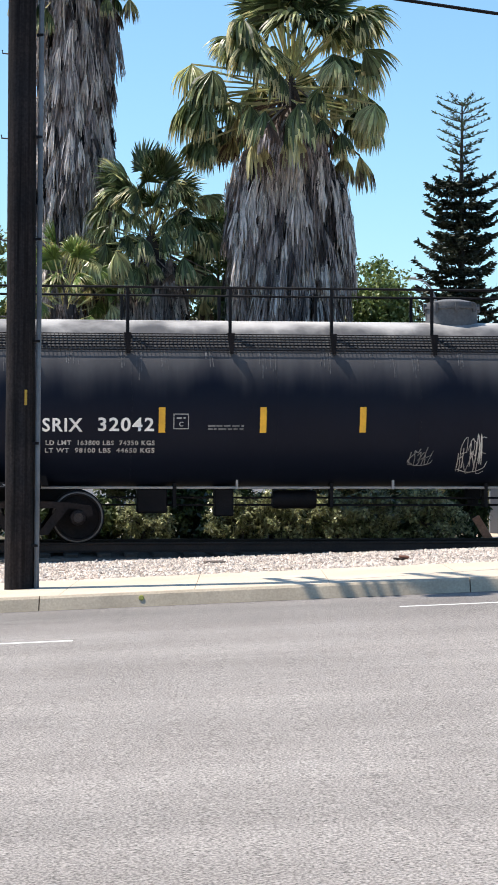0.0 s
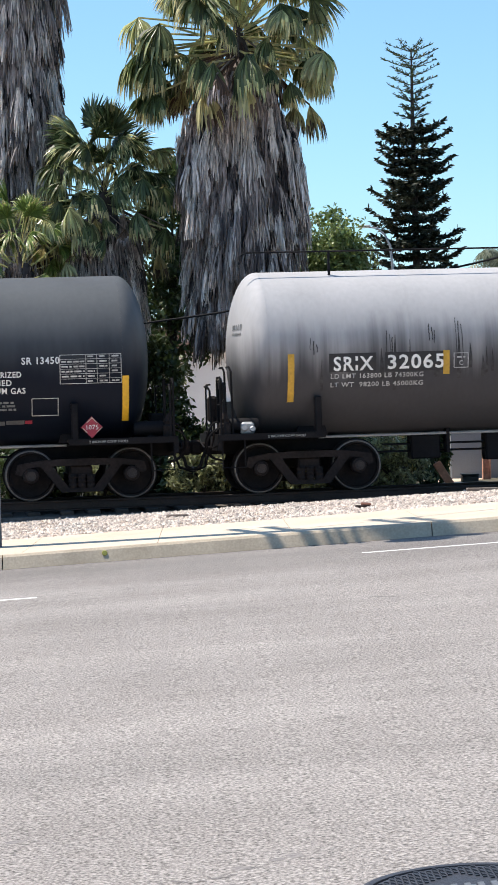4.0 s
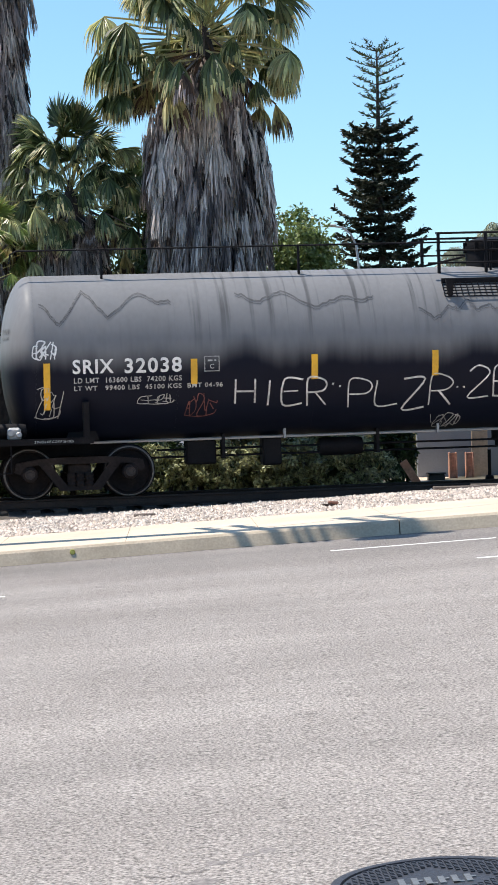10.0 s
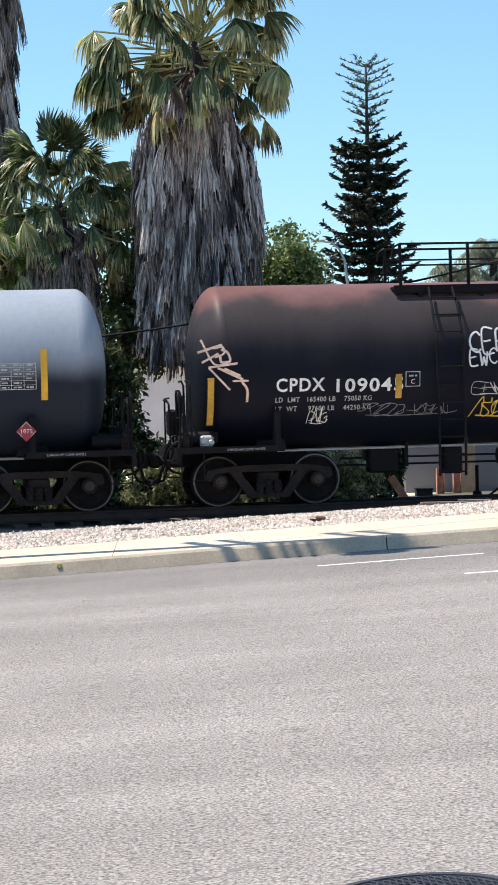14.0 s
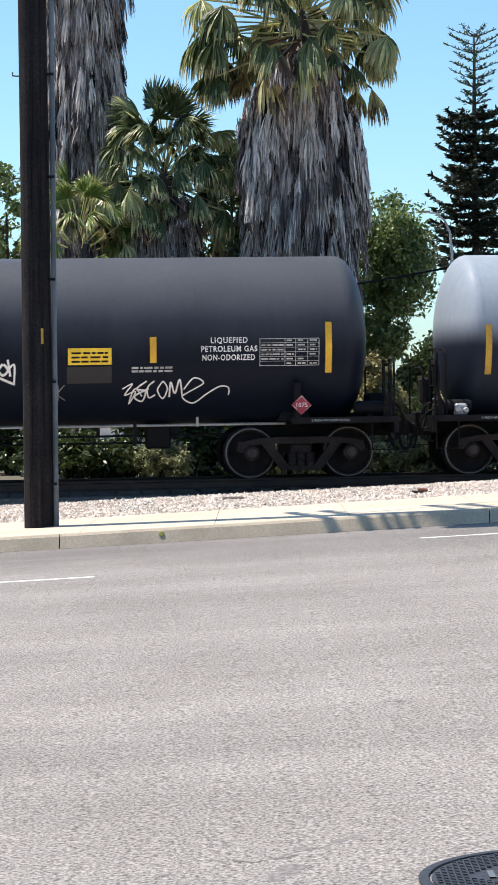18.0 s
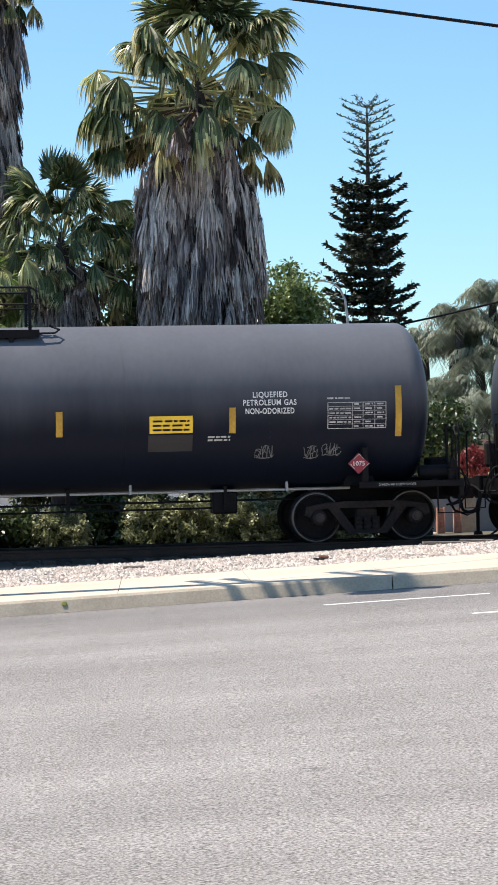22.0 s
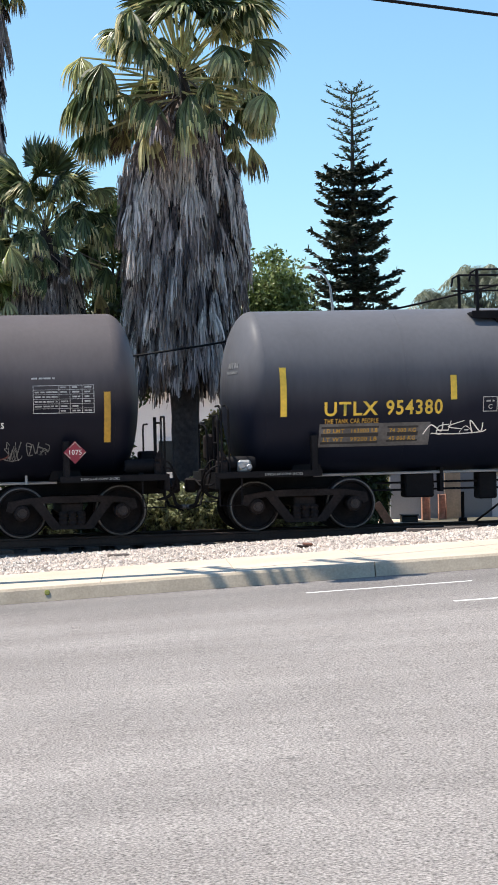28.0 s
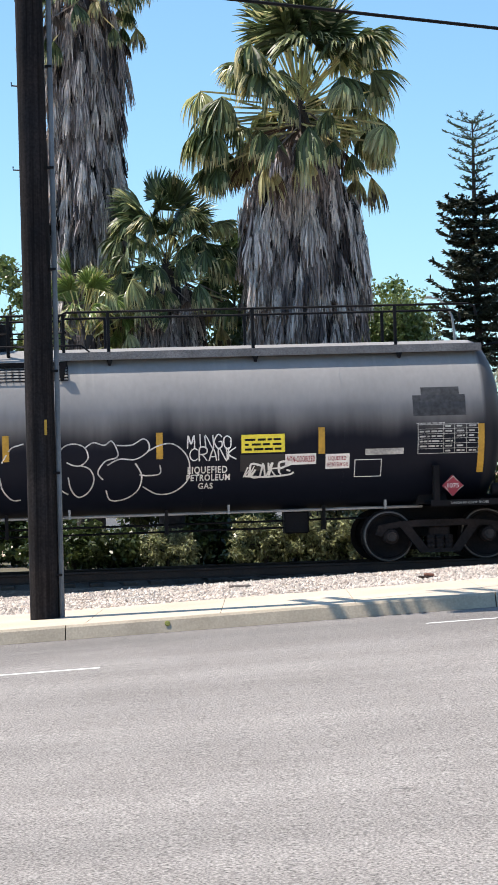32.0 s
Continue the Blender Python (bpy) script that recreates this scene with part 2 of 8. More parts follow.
DECAL_YELLOW = material("yellow_decal", (0.80, 0.52, 0.03), 0.5, fine=(20, 0.08), broad=(2, 0.1))
RED_SIGN = material("placard_red", (0.27, 0.022, 0.042), 0.6, fine=(30, 0.1), broad=(3, 0.2))
DARK_PATCH = material("dark_patch", (0.02, 0.02, 0.022), 0.7)
MARK_YELLOW = material("yellow_marking", (0.66, 0.45, 0.05), 0.6, fine=(20, 0.1), broad=(2, 0.2))
RUST_SPRAY = material("faded_red_spray", (0.14, 0.05, 0.045), 0.8, fine=(18, 0.35), broad=(2.5, 0.35))
CHARCOAL_PATCH = material("charcoal_patch", (0.05, 0.05, 0.053), 0.75, fine=(12, 0.4), broad=(2, 0.4))
GREY_PATCH = material("grey_patch", (0.10, 0.10, 0.105), 0.75, fine=(20, 0.2), broad=(2, 0.25))
FADED_WHITE = material("chalky_white_spray", (0.52, 0.52, 0.52), 0.8, fine=(18, 0.3), broad=(2.5, 0.3))
TEAL_SPRAY = material("teal_spray", (0.20, 0.34, 0.32), 0.8, fine=(18, 0.2), broad=(2.5, 0.25))
LEMON = material("lemon_decal", (0.78, 0.66, 0.05), 0.55, fine=(20, 0.1), broad=(2, 0.15))
SAND_SPRAY = material("sand_spray", (0.30, 0.245, 0.215), 0.8, fine=(9, 0.45), broad=(2.2, 0.4), tint=(0.19, 0.15, 0.135))
BLUE_SPRAY = material("blue_spray", (0.05, 0.11, 0.22), 0.8, fine=(12, 0.3), broad=(2.5, 0.35))
PALE_BLUE_SPRAY = material("pale_blue_spray", (0.22, 0.36, 0.42), 0.8, fine=(12, 0.3), broad=(2.5, 0.3))

# ---- ground ----
def sheet(name, xs, ys, height, mat, label, category, smooth=True, kind="structure"):
    v = [(x, y, height(x, y)) for y in ys for x in xs]
    n = len(xs)
    f = [(j * n + i, j * n + i + 1, (j + 1) * n + i + 1, (j + 1) * n + i) for j in range(len(ys) - 1) for i in range(n - 1)]
    ob = new(name, raw(name, v, f, mat, smooth))
    return tagged(ob, label, category, kind=kind)


FAR_X = [-1500, -400, -150, -60, -30] + [x for x in range(-20, 21, 2)] + [30, 60, 150, 400, 1500]


def track_y(x):
    return TRACK_Y + TRACK_SLOPE * x


sheet("ground", FAR_X, [-1500, -300, -60, -20, 0, 20, 30, 36, 40, 45, 60, 120, 400, 2500],
      lambda x, y: -0.42 + (road_z(x) if y < 36 else 0.009 * max(-20, min(20, x)) * (1 if y < 60 else 0)) * (1 if y > -60 else 0.3) + (0.30 if 40 <= y else 0), DIRT, "bare brown earth under everything", "ground")
sheet("road", [-1500, -400, -150, -60, -30] + [0.5 * k for k in range(-40, 41)] + [30, 60, 150, 400, 1500], [-4.0, 0.0, 5.0, 11.0, 17.0, 22.55, KERB_Y], lambda x, y: road_z(x), ASPHALT, "sun-bleached grey asphalt road with fine cracks", "road")
rng = np.random.default_rng(7)


def strip_box(name, x0, x1, y0, y1, z0, z1, mat, parent, label="", batter=0.001):
    """A slab that follows the road's grade."""
    bm = bmesh.new()
    top, low = [], []
    n = max(2, int(abs(x1 - x0) / 1.2) + 1)
    prof = [(y0 - batter, z0), (y0 - batter, 0.0), (y0 + batter * 0.8, z1 - 0.025), (y0 + batter + 0.025, z1), (y1, z1), (y1, z0)]
    rows = []
    for i in range(n):
        x = x0 + (x1 - x0) * i / (n - 1)
        rows.append([bm.verts.new((x, y, z + road_z(x))) for y, z in prof])
    for a, b in zip(rows, rows[1:]):
        for k in range(len(prof) - 1):
            bm.faces.new((a[k], a[k + 1], b[k + 1], b[k]))
    bm.faces.new(rows[0])
    bm.faces.new(rows[-1][::-1])
    return part(name, bm, mat, parent, label)


kerb = thing("kerb", "pale concrete kerb beside the road", "kerb", kind="structure")
edges = [-30, -21.2, -16.45, -11.7, -6.95, -2.2, 2.52, 7.3, 12.1, 16.9, 30]
for a, b in zip(edges, edges[1:]):
    strip_box("kerb_block", a + 0.006, b - 0.006, KERB_Y, KERB_Y + 0.16, -0.25, 0.155, KERBSTONE, kerb, batter=0.035)
pavement = thing("pavement", "bleached concrete pavement along the kerb", "pavement", kind="structure")
x = -29.0
while x < 29:
    strip_box("slab", x, x + 1.494, KERB_Y + 0.164, WALK_BACK, -0.2, 0.152, CONCRETE, pavement)
    x += 1.5
strip_box("near_pavement", -30, 30, -7.5, -4.0, -0.25, 0.15, CONCRETE, pavement)


def bar_on_road(name, x0, x1, y, w, mat, parent, z=0.0015):
    n = max(2, int(abs(x1 - x0) / 0.8) + 1)
    xs = np.linspace(x0, x1, n)
    v = [(x, y + s * w / 2, road_z(x) + z) for x in xs for s in (-1, 1)]
    f = [(2 * i, 2 * i + 2, 2 * i + 3, 2 * i + 1) for i in range(n - 1)]
    ob = new(name, raw(name, v, f, mat))
    ob.parent = parent
    return ob


lines = thing("lane_marking", "worn white lane lines painted on the asphalt", "road marking", kind="structure")
for a, b in ((-4.6, -1.5), (2.78, 6.0), (-13, -10), (11, 14)):
    bar_on_road("dash", a, b, 18.85, 0.11, PAINT_LINE, lines)
bar_on_road("edge_line", 1.62, 3.32, 21.2, 0.09, PAINT_LINE, lines)
bar_on_road("edge_line", -16.0, -8.0, 21.2, 0.09, PAINT_LINE, lines)

bar_on_road("gutter_joint", -29, 29, KERB_Y - 0.05, 0.03, material("gutter_dirt", (0.10, 0.085, 0.07), 0.9, fine=(9, 0.4)), lines)
# manhole cover, flush with the road, with its ring and raised pattern
manhole = thing("manhole_cover", "dark cast-iron manhole cover set in the asphalt", "manhole cover",
                at=Matrix.Translation((0.825, 6.50, road_z(0.825) + 0.004)) @ pose(0, 0, 0, 0, -math.degrees(math.atan(GRADE)), 0))
bm = bmesh.new()
lathe(bm, [(0.338, -0.02), (0.338, 0.004), (0.322, 0.008), (0.306, 0.005), (0.304, -0.02)], 48)
part("ring", bm, IRON, manhole, smooth=True)
bm = bmesh.new()
lathe(bm, [(0.0001, 0.002), (0.296, 0.002), (0.298, -0.02)], 48)
part("lid", bm, IRON, manhole)
for side in (0, 1):
    bm = bmesh.new()
    for i in range(-13, 14):
        for j in range(-13, 14):
            px, py = i * 0.021, j * 0.021
            inside = abs(px) / 0.20 + abs(py) / 0.20 < 1
            if math.hypot(px, py) < 0.285 and (not inside) and (side == (i + j) % 2):
                box(bm, px - 0.007, px + 0.007, py - 0.005, py + 0.005, 0.001, 0.007)
    part("stud_field", bm, IRON, manhole)
bm = bmesh.new()
for k in range(6):
    box(bm, -0.12 + k * 0.042, -0.10 + k * 0.042, -0.045, 0.045, 0.001, 0.007)
    box(bm, -0.12 + k * 0.042, -0.085 + k * 0.042, -0.045 + 0.05 * (k % 2), -0.03 + 0.05 * (k % 2), 0.001, 0.006)
part("cast_lettering", bm, material("polished_iron", (0.25, 0.245, 0.235), 0.45, 0.7), manhole, "worn bright cast lettering")

# cracks and tar spots of the road
tar = material("tar", (0.15, 0.135, 0.125), 0.85)


cv, cf = [], []
for x0, y0, ln in ((0.62, 10.27, 0.10), (1.30, 16.4, 0.22), (2.05, 16.2, 0.05), (2.14, 16.25, 0.04), (-0.35, 6.75, 0.05), (-0.1, 6.95, 0.12), (0.02, 6.98, 0.10), (-1.4, 9.4, 0.06), (0.4, 8.0, 0.03),
                   (-1.7, 12.5, 0.10), (1.1, 13.5, 0.06), (2.4, 14.4, 0.08), (2.05, 22.35, 0.5), (3.4, 16.6, 0.10), (0.33, 6.5, 0.03), (-0.42, 6.4, 0.05), (-0.3, 6.55, 0.06)):
    px, py = x0, y0
    for k in range(6):
        qx, qy = px + ln / 6, py + rng.normal(0, 0.02)
        w = 0.004 + 0.012 * rng.random()
        b = len(cv)
        cv += [(px, py - w, road_z(px) + 0.0012), (qx, qy - w, road_z(qx) + 0.0012), (qx, qy + w, road_z(qx) + 0.0012), (px, py + w, road_z(px) + 0.0012)]
        cf.append((b, b + 1, b + 2, b + 3))
        px, py = qx, qy
cme = raw("road_crack", cv, cf, tar)


tagged(new("road_crack", cme), "thin dark cracks and tar spots in the asphalt", "road crack", kind="stuff")

# old oil drips near the manhole
oil = material("old_oil", (0.19, 0.172, 0.162), 0.85, fine=(50, 0.4), broad=(6, 0.25), tint=(0.225, 0.202, 0.188))
stain = thing("oil_stain", "faint dark oil stains on the asphalt", "oil stain")
for ox, oy, ow, oh in ((0.092, 6.778, 0.048, 0.066), (0.044, 6.668, 0.036, 0.064), (0.32, 7.193, 0.031, 0.037), (0.141, 7.062, 0.042, 0.036), (-0.697, 7.825, 0.038, 0.033), (0.26, 7.152, 0.027, 0.028)):
    bm = bmesh.new()
    ring = []
    for k in range(22):
        a = 2 * math.pi * k / 22
        q = 1 + 0.45 * noise.noise((ox * 9 + 2 * math.cos(a), oy * 9 + 2 * math.sin(a), 0))
        px, py = ox + ow * q * math.cos(a), oy + oh * q * math.sin(a)
        ring.append(bm.verts.new((px, py, road_z(px) + 0.0008)))
    bm.faces.new(ring)
    part("smudge", bm, oil, stain)

# gravel verge between the pavement and the track
def crest(x):
    return -0.15 + 0.04 * max(-12, min(9, x))


def verge(x, y):
    yc = track_y(x) - 1.9
    u = (y - WALK_BACK) / (yc - WALK_BACK)
    a, b = road_z(x) + 0.12, crest(x)
    if u <= 1:
        return a + (b - a) * u + 0.02 * noise.noise((x * 1.3, y * 1.3, 0))
    return max(b - 0.18 * (u - 1) * 8, b - 0.1)


gx = [-60, -40, -25] + [x * 0.5 for x in range(-36, 41)] + [25, 40, 60]
gv, gf = [], []
rowsn = 16
for i, x in enumerate(gx):
    for k in range(rowsn):
        y = WALK_BACK + (track_y(x) - 0.4 - WALK_BACK) * k / (rowsn - 1)
        gv.append((x, y, verge(x, y)))
for i in range(len(gx) - 1):
    for k in range(rowsn - 1):
        a = i * rowsn + k
        gf.append((a, a + rowsn, a + rowsn + 1, a + 1))
tagged(new("gravel_verge", raw("gravel_verge", gv, gf, GRAVEL, True)), "pale pinkish gravel verge beside the track", "gravel", kind="structure")


def pebbles(name, count, x0, x1, near, label, size=(0.016, 0.05)):
    base = np.array([(1, 0, 0), (-1, 0, 0), (0, 1, 0), (0, -1, 0), (0, 0, 1), (0, 0, -1)], float)
    tri = [(0, 2, 4), (2, 1, 4), (1, 3, 4), (3, 0, 4), (2, 0, 5), (1, 2, 5), (3, 1, 5), (0, 3, 5)]
    V, Fc = [], []
    for i in range(count):
        x = rng.uniform(x0, x1)
        y = near + (track_y(x) - 1.0 - near) * rng.random() ** 0.9
        s = rng.uniform(*size) * (1.6 if rng.random() < 0.06 else 1)
        a = rng.uniform(0, 6.28)
        p = base * rng.uniform(0.6, 1.3, (6, 1)) * s * np.array((1, 0.8, 0.7))
        c, sn = math.cos(a), math.sin(a)
        q = np.stack([p[:, 0] * c - p[:, 1] * sn + x, p[:, 0] * sn + p[:, 1] * c + y, p[:, 2] + verge(x, y) + s * 0.2], 1)
        b = len(V)
        V += q.tolist()
        Fc += [(b + t[0], b + t[1], b + t[2]) for t in tri]
    return tagged(new(name, raw(name, V, Fc, STONE)), label, "gravel", kind="stuff")


pebbles("gravel", 34000, -5.5, 8.0, WALK_BACK + 0.02, "loose pale pink and grey gravel stones", (0.012, 0.036))

# ---- track ----
track = thing("track", "rusty steel rails on dark wooden ties", "railway track", kind="structure", at=track_pose(0))
for side in (-1, 1):
    bm = bmesh.new()
    c = side * 0.7525
    prof = [(-0.07, -0.17), (0.07, -0.17), (0.07, -0.158), (0.012, -0.14), (0.012, -0.04), (0.036, -0.03), (0.036, -0.004), (0.03, 0), (-0.03, 0), (-0.036, -0.004), (-0.036, -0.03), (-0.012, -0.04), (-0.012, -0.14), (-0.07, -0.158)]
    ends = [[bm.verts.new((x, c + y, z)) for y, z in prof] for x in (-230, 230)]
    n = len(prof)
    for k in range(n):
        bm.faces.new((ends[0][k], ends[0][(k + 1) % n], ends[1][(k + 1) % n], ends[1][k]))
    part("rail", bm, RUSTY, track)
bm = bmesh.new()
box(bm, -0.115, 0.115, -1.3, 1.3, -0.35, -0.172, 0.012)
tie_mesh = mesh_of("tie", bm, TIE)
for k in range(-44, 45):
    t = new("tie", tie_mesh)
    t.parent = track
    t.matrix_basis = pose(k * 0.52 + rng.normal(0, 0.01), rng.normal(0, 0.03), rng.normal(0, 0.004), 0, 0, rng.normal(0, 0.6))
bed = bmesh.new()
for x0, x1 in ((-230, 230),):
    v = [bed.verts.new(p) for p in ((x0, -2.6, -0.75), (x0, -1.7, -0.24), (x0, 1.7, -0.24), (x0, 2.6, -0.75), (x1, -2.6, -0.75), (x1, -1.7, -0.24), (x1, 1.7, -0.24), (x1, 2.6, -0.75))]
    for k in range(3):
        bed.faces.new((v[k], v[k + 1], v[k + 5], v[k + 4]))
# the dark colour holds both oil and the shadow under the train
part("ballast_bed", bed, material("dark_ballast", (0.10, 0.085, 0.07), 0.95, fine=(18, 0.4), broad=(1, 0.25), bump=(18, 0.9)), track, "ballast under the rails, darkened for oil and the train's shadow")

marker = thing("survey_marker", "small yellow-green round marker on the kerb face", "marker", at=pose(-1.08, KERB_Y + 0.004, road_z(-1.08) + 0.095, 72, 0, 0))
bm = bmesh.new()
lathe(bm, [(0.028, -0.02), (0.03, 0.006), (0.024, 0.012), (0.001, 0.013)], 16)
part("cap", bm, material("weathered_marker", (0.30, 0.29, 0.06), 0.7), marker)
rubbish = thing("wood_scrap", "broken brown wood scrap lying on the gravel", "wood scrap", at=pose(2.30, 29.6, verge(2.30, 29.6), 0, 4, 8))
bm = bmesh.new()
box(bm, -0.14, 0.14, -0.05, 0.05, 0.0, 0.035, 0.01)
part("board", bm, RUSTY, rubbish)
bm = bmesh.new()
box(bm, -0.06, 0.08, -0.04, 0.06, 0.03, 0.075, 0.015)
part("splinter", bm, material("reddish_wood", (0.20, 0.09, 0.06), 0.9), rubbish)
scrap_wood = material("grey_wood", (0.16, 0.13, 0.11), 0.9, fine=(20, 0.3))
for k, (x, y, w, a) in enumerate(((5.0, 36.3, 0.42, 4), (5.55, 36.4, 0.3, -10), (6.6, 36.2, 0.35, 12), (7.1, 35.8, 0.25, 0), (-0.4, 32.0, 0.16, 20))):
    d = thing("old_tie_piece", "weathered grey piece of wood on the gravel", "wood scrap", "scraps along the verge", at=pose(x, y, verge(x, y), 0, 0, a))
    bm = bmesh.new()
    box(bm, -w, w, -0.07, 0.07, 0.0, 0.06, 0.012)
    part("board", bm, scrap_wood, d)

# ---- the train ----
R_TANK, Z_TANK = 1.53, 2.49      # radius and axis height over the rail head
HEAD = 0.54                      # depth of the dished ends
WHEEL_R = 0.457


def tank_paint(name, upper, lower, edge=2.2, soft=0.5, jag=0.5, comb=1.6, streak=None, rough=0.42, crown=None, crown_z=3.6, drip_z=2.6):
    """Tank paint: grime and painted belly shade up to an uneven level, drip streaks below the top, and a crown that is
    rusty or, on A, pale as if sunlit.
    """
    m = bpy.data.materials.new(name)
    m.use_nodes = True
    N, L = m.node_tree.nodes, m.node_tree.links.new
    p = N["Principled BSDF"]
    p.inputs["Roughness"].default_value = rough
    p.inputs["Specular IOR Level"].default_value = 0.08
    co = N.new("ShaderNodeTexCoord").outputs["Object"]
    sep = N.new("ShaderNodeSeparateXYZ")
    L(co, sep.inputs[0])

    def noise_of(scale3, detail=4):
        mp = N.new("ShaderNodeMapping")
        mp.inputs["Scale"].default_value = scale3
        L(co, mp.inputs[0])
        n = N.new("ShaderNodeTexNoise")
        n.inputs["Scale"].default_value = 1
        n.inputs["Detail"].default_value = detail
        L(mp.outputs[0], n.inputs["Vector"])
        return n.outputs["Fac"]

    def math_(op, a, b, clamp=False):
        x = N.new("ShaderNodeMath")
        x.operation = op
        x.use_clamp = clamp
        for k, s in enumerate((a, b)):
            if isinstance(s, (int, float)):
                x.inputs[k].default_value = s
            else:
                L(s, x.inputs[k])
        return x.outputs[0]

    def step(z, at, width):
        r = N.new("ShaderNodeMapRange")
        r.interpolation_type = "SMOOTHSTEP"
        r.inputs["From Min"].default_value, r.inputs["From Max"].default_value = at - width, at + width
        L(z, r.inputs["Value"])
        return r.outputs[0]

    def mix(f, a, b):
        x = N.new("ShaderNodeMix")
        x.data_type = "RGBA"
        L(f, x.inputs["Factor"])
        for k, s in (("A", a), ("B", b)):
            if isinstance(s, tuple):
                x.inputs[k].default_value = (*s, 1)
            else:
                L(s, x.inputs[k])
        return x.outputs["Result"]

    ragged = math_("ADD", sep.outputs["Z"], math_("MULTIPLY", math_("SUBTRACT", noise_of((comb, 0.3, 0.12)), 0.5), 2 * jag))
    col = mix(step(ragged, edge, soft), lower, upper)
    if streak:
        drip = math_("MULTIPLY", math_("MULTIPLY", step(noise_of((7, 0.2, 0.25), 6), 0.57, 0.07), step(noise_of((0.5, 0.2, 0.3)), 0.5, 0.12)), step(ragged, drip_z, 0.5))
        col = mix(math_("MULTIPLY", drip, 0.75), col, streak)
    if crown:
        cz = math_("ADD", sep.outputs["Z"], math_("MULTIPLY", math_("SUBTRACT", noise_of((1.1, 1.1, 0.6), 6), 0.5), 0.9))
        col = mix(step(cz, crown_z, 0.22), col, crown)
    v = math_("ADD", 0.72, math_("ADD", math_("MULTIPLY", noise_of((0.8, 0.8, 0.5), 5), 0.35), math_("MULTIPLY", noise_of((12, 12, 3), 4), 0.22)))
    s = N.new("ShaderNodeVectorMath")
    s.operation = "SCALE"
    L(col, s.inputs[0])
    L(v, s.inputs["Scale"])
    L(s.outputs[0], p.inputs["Base Color"])
    L(math_("ADD", rough - 0.1, math_("MULTIPLY", noise_of((3, 3, 1.2), 5), 0.28)), p.inputs["Roughness"])
    b = N.new("ShaderNodeBump")
    b.inputs["Strength"].default_value = 0.06
    b.inputs["Distance"].default_value = 0.03
    L(noise_of((1.3, 1.3, 1.3), 3), b.inputs["Height"])
    L(b.outputs[0], p.inputs["Normal"])
    return m


def shaded_end(m, half, shade_tone=(0.030, 0.030, 0.034)):
    """Shade put into the paint of the right dished end, which faces away from the sun, up to the weld seam."""
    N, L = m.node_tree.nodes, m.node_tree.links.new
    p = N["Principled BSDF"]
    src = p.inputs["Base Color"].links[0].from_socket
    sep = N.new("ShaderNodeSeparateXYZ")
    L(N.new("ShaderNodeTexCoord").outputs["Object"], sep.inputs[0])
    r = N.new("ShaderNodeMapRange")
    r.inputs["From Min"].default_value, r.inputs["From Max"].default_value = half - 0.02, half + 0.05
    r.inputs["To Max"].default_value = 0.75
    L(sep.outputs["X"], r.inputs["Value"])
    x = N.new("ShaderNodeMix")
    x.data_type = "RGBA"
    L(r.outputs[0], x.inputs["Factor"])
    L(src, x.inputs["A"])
    x.inputs["B"].default_value = (*shade_tone, 1)
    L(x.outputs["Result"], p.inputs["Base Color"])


def sprayed_spots(m, spots, colour):
    """Soft, blotchy sprays of another colour on the tank: (x, z, reach along, reach up) each, with ragged borders that run down."""
    N, L = m.node_tree.nodes, m.node_tree.links.new
    p = N["Principled BSDF"]
    col = p.inputs["Base Color"].links[0].from_socket
    co = N.new("ShaderNodeTexCoord").outputs["Object"]
    mp = N.new("ShaderNodeMapping")
    mp.inputs["Scale"].default_value = (5.0, 1.0, 1.6)
    L(co, mp.inputs[0])
    n = N.new("ShaderNodeTexNoise")
    n.inputs["Scale"].default_value, n.inputs["Detail"].default_value, n.inputs["Roughness"].default_value = 1.0, 6.0, 0.7
    L(mp.outputs[0], n.inputs["Vector"])
    for x, z, rx, rz in spots:
        at = N.new("ShaderNodeMapping")
        at.vector_type = "TEXTURE"
        at.inputs["Location"].default_value = (x, 0.0, z)
        at.inputs["Scale"].default_value = (rx, 1e4, rz)
        L(co, at.inputs[0])
        ln = N.new("ShaderNodeVectorMath")
        ln.operation = "LENGTH"
        L(at.outputs[0], ln.inputs[0])
        d = N.new("ShaderNodeMath")
        d.operation = "MULTIPLY_ADD"
        d.inputs[1].default_value = 2.4
        L(n.outputs["Fac"], d.inputs[0])
        neg = N.new("ShaderNodeMath")
        neg.operation = "MULTIPLY"
        neg.inputs[1].default_value = -1.0
        L(ln.outputs["Value"], neg.inputs[0])
        L(neg.outputs[0], d.inputs[2])
        r = N.new("ShaderNodeMapRange")
        r.inputs["From Min"].default_value, r.inputs["From Max"].default_value = 0.35, 1.1
        r.inputs["To Max"].default_value = 0.8
        L(d.outputs[0], r.inputs["Value"])
        x_ = N.new("ShaderNodeMix")
        x_.data_type = "RGBA"
        L(r.outputs[0], x_.inputs["Factor"])
        L(col, x_.inputs["A"])
        x_.inputs["B"].default_value = (*colour, 1)
        col = x_.outputs["Result"]
    L(col, p.inputs["Base Color"])


def flank(x, z, off=0.006):
    """The place on the near flank of a tank at x and height z."""
    dz = max(-1.52, min(1.52, z - Z_TANK))
    k = (R_TANK + off) / R_TANK
    return (x, -math.sqrt(R_TANK ** 2 - dz ** 2) * k, Z_TANK + dz * k)


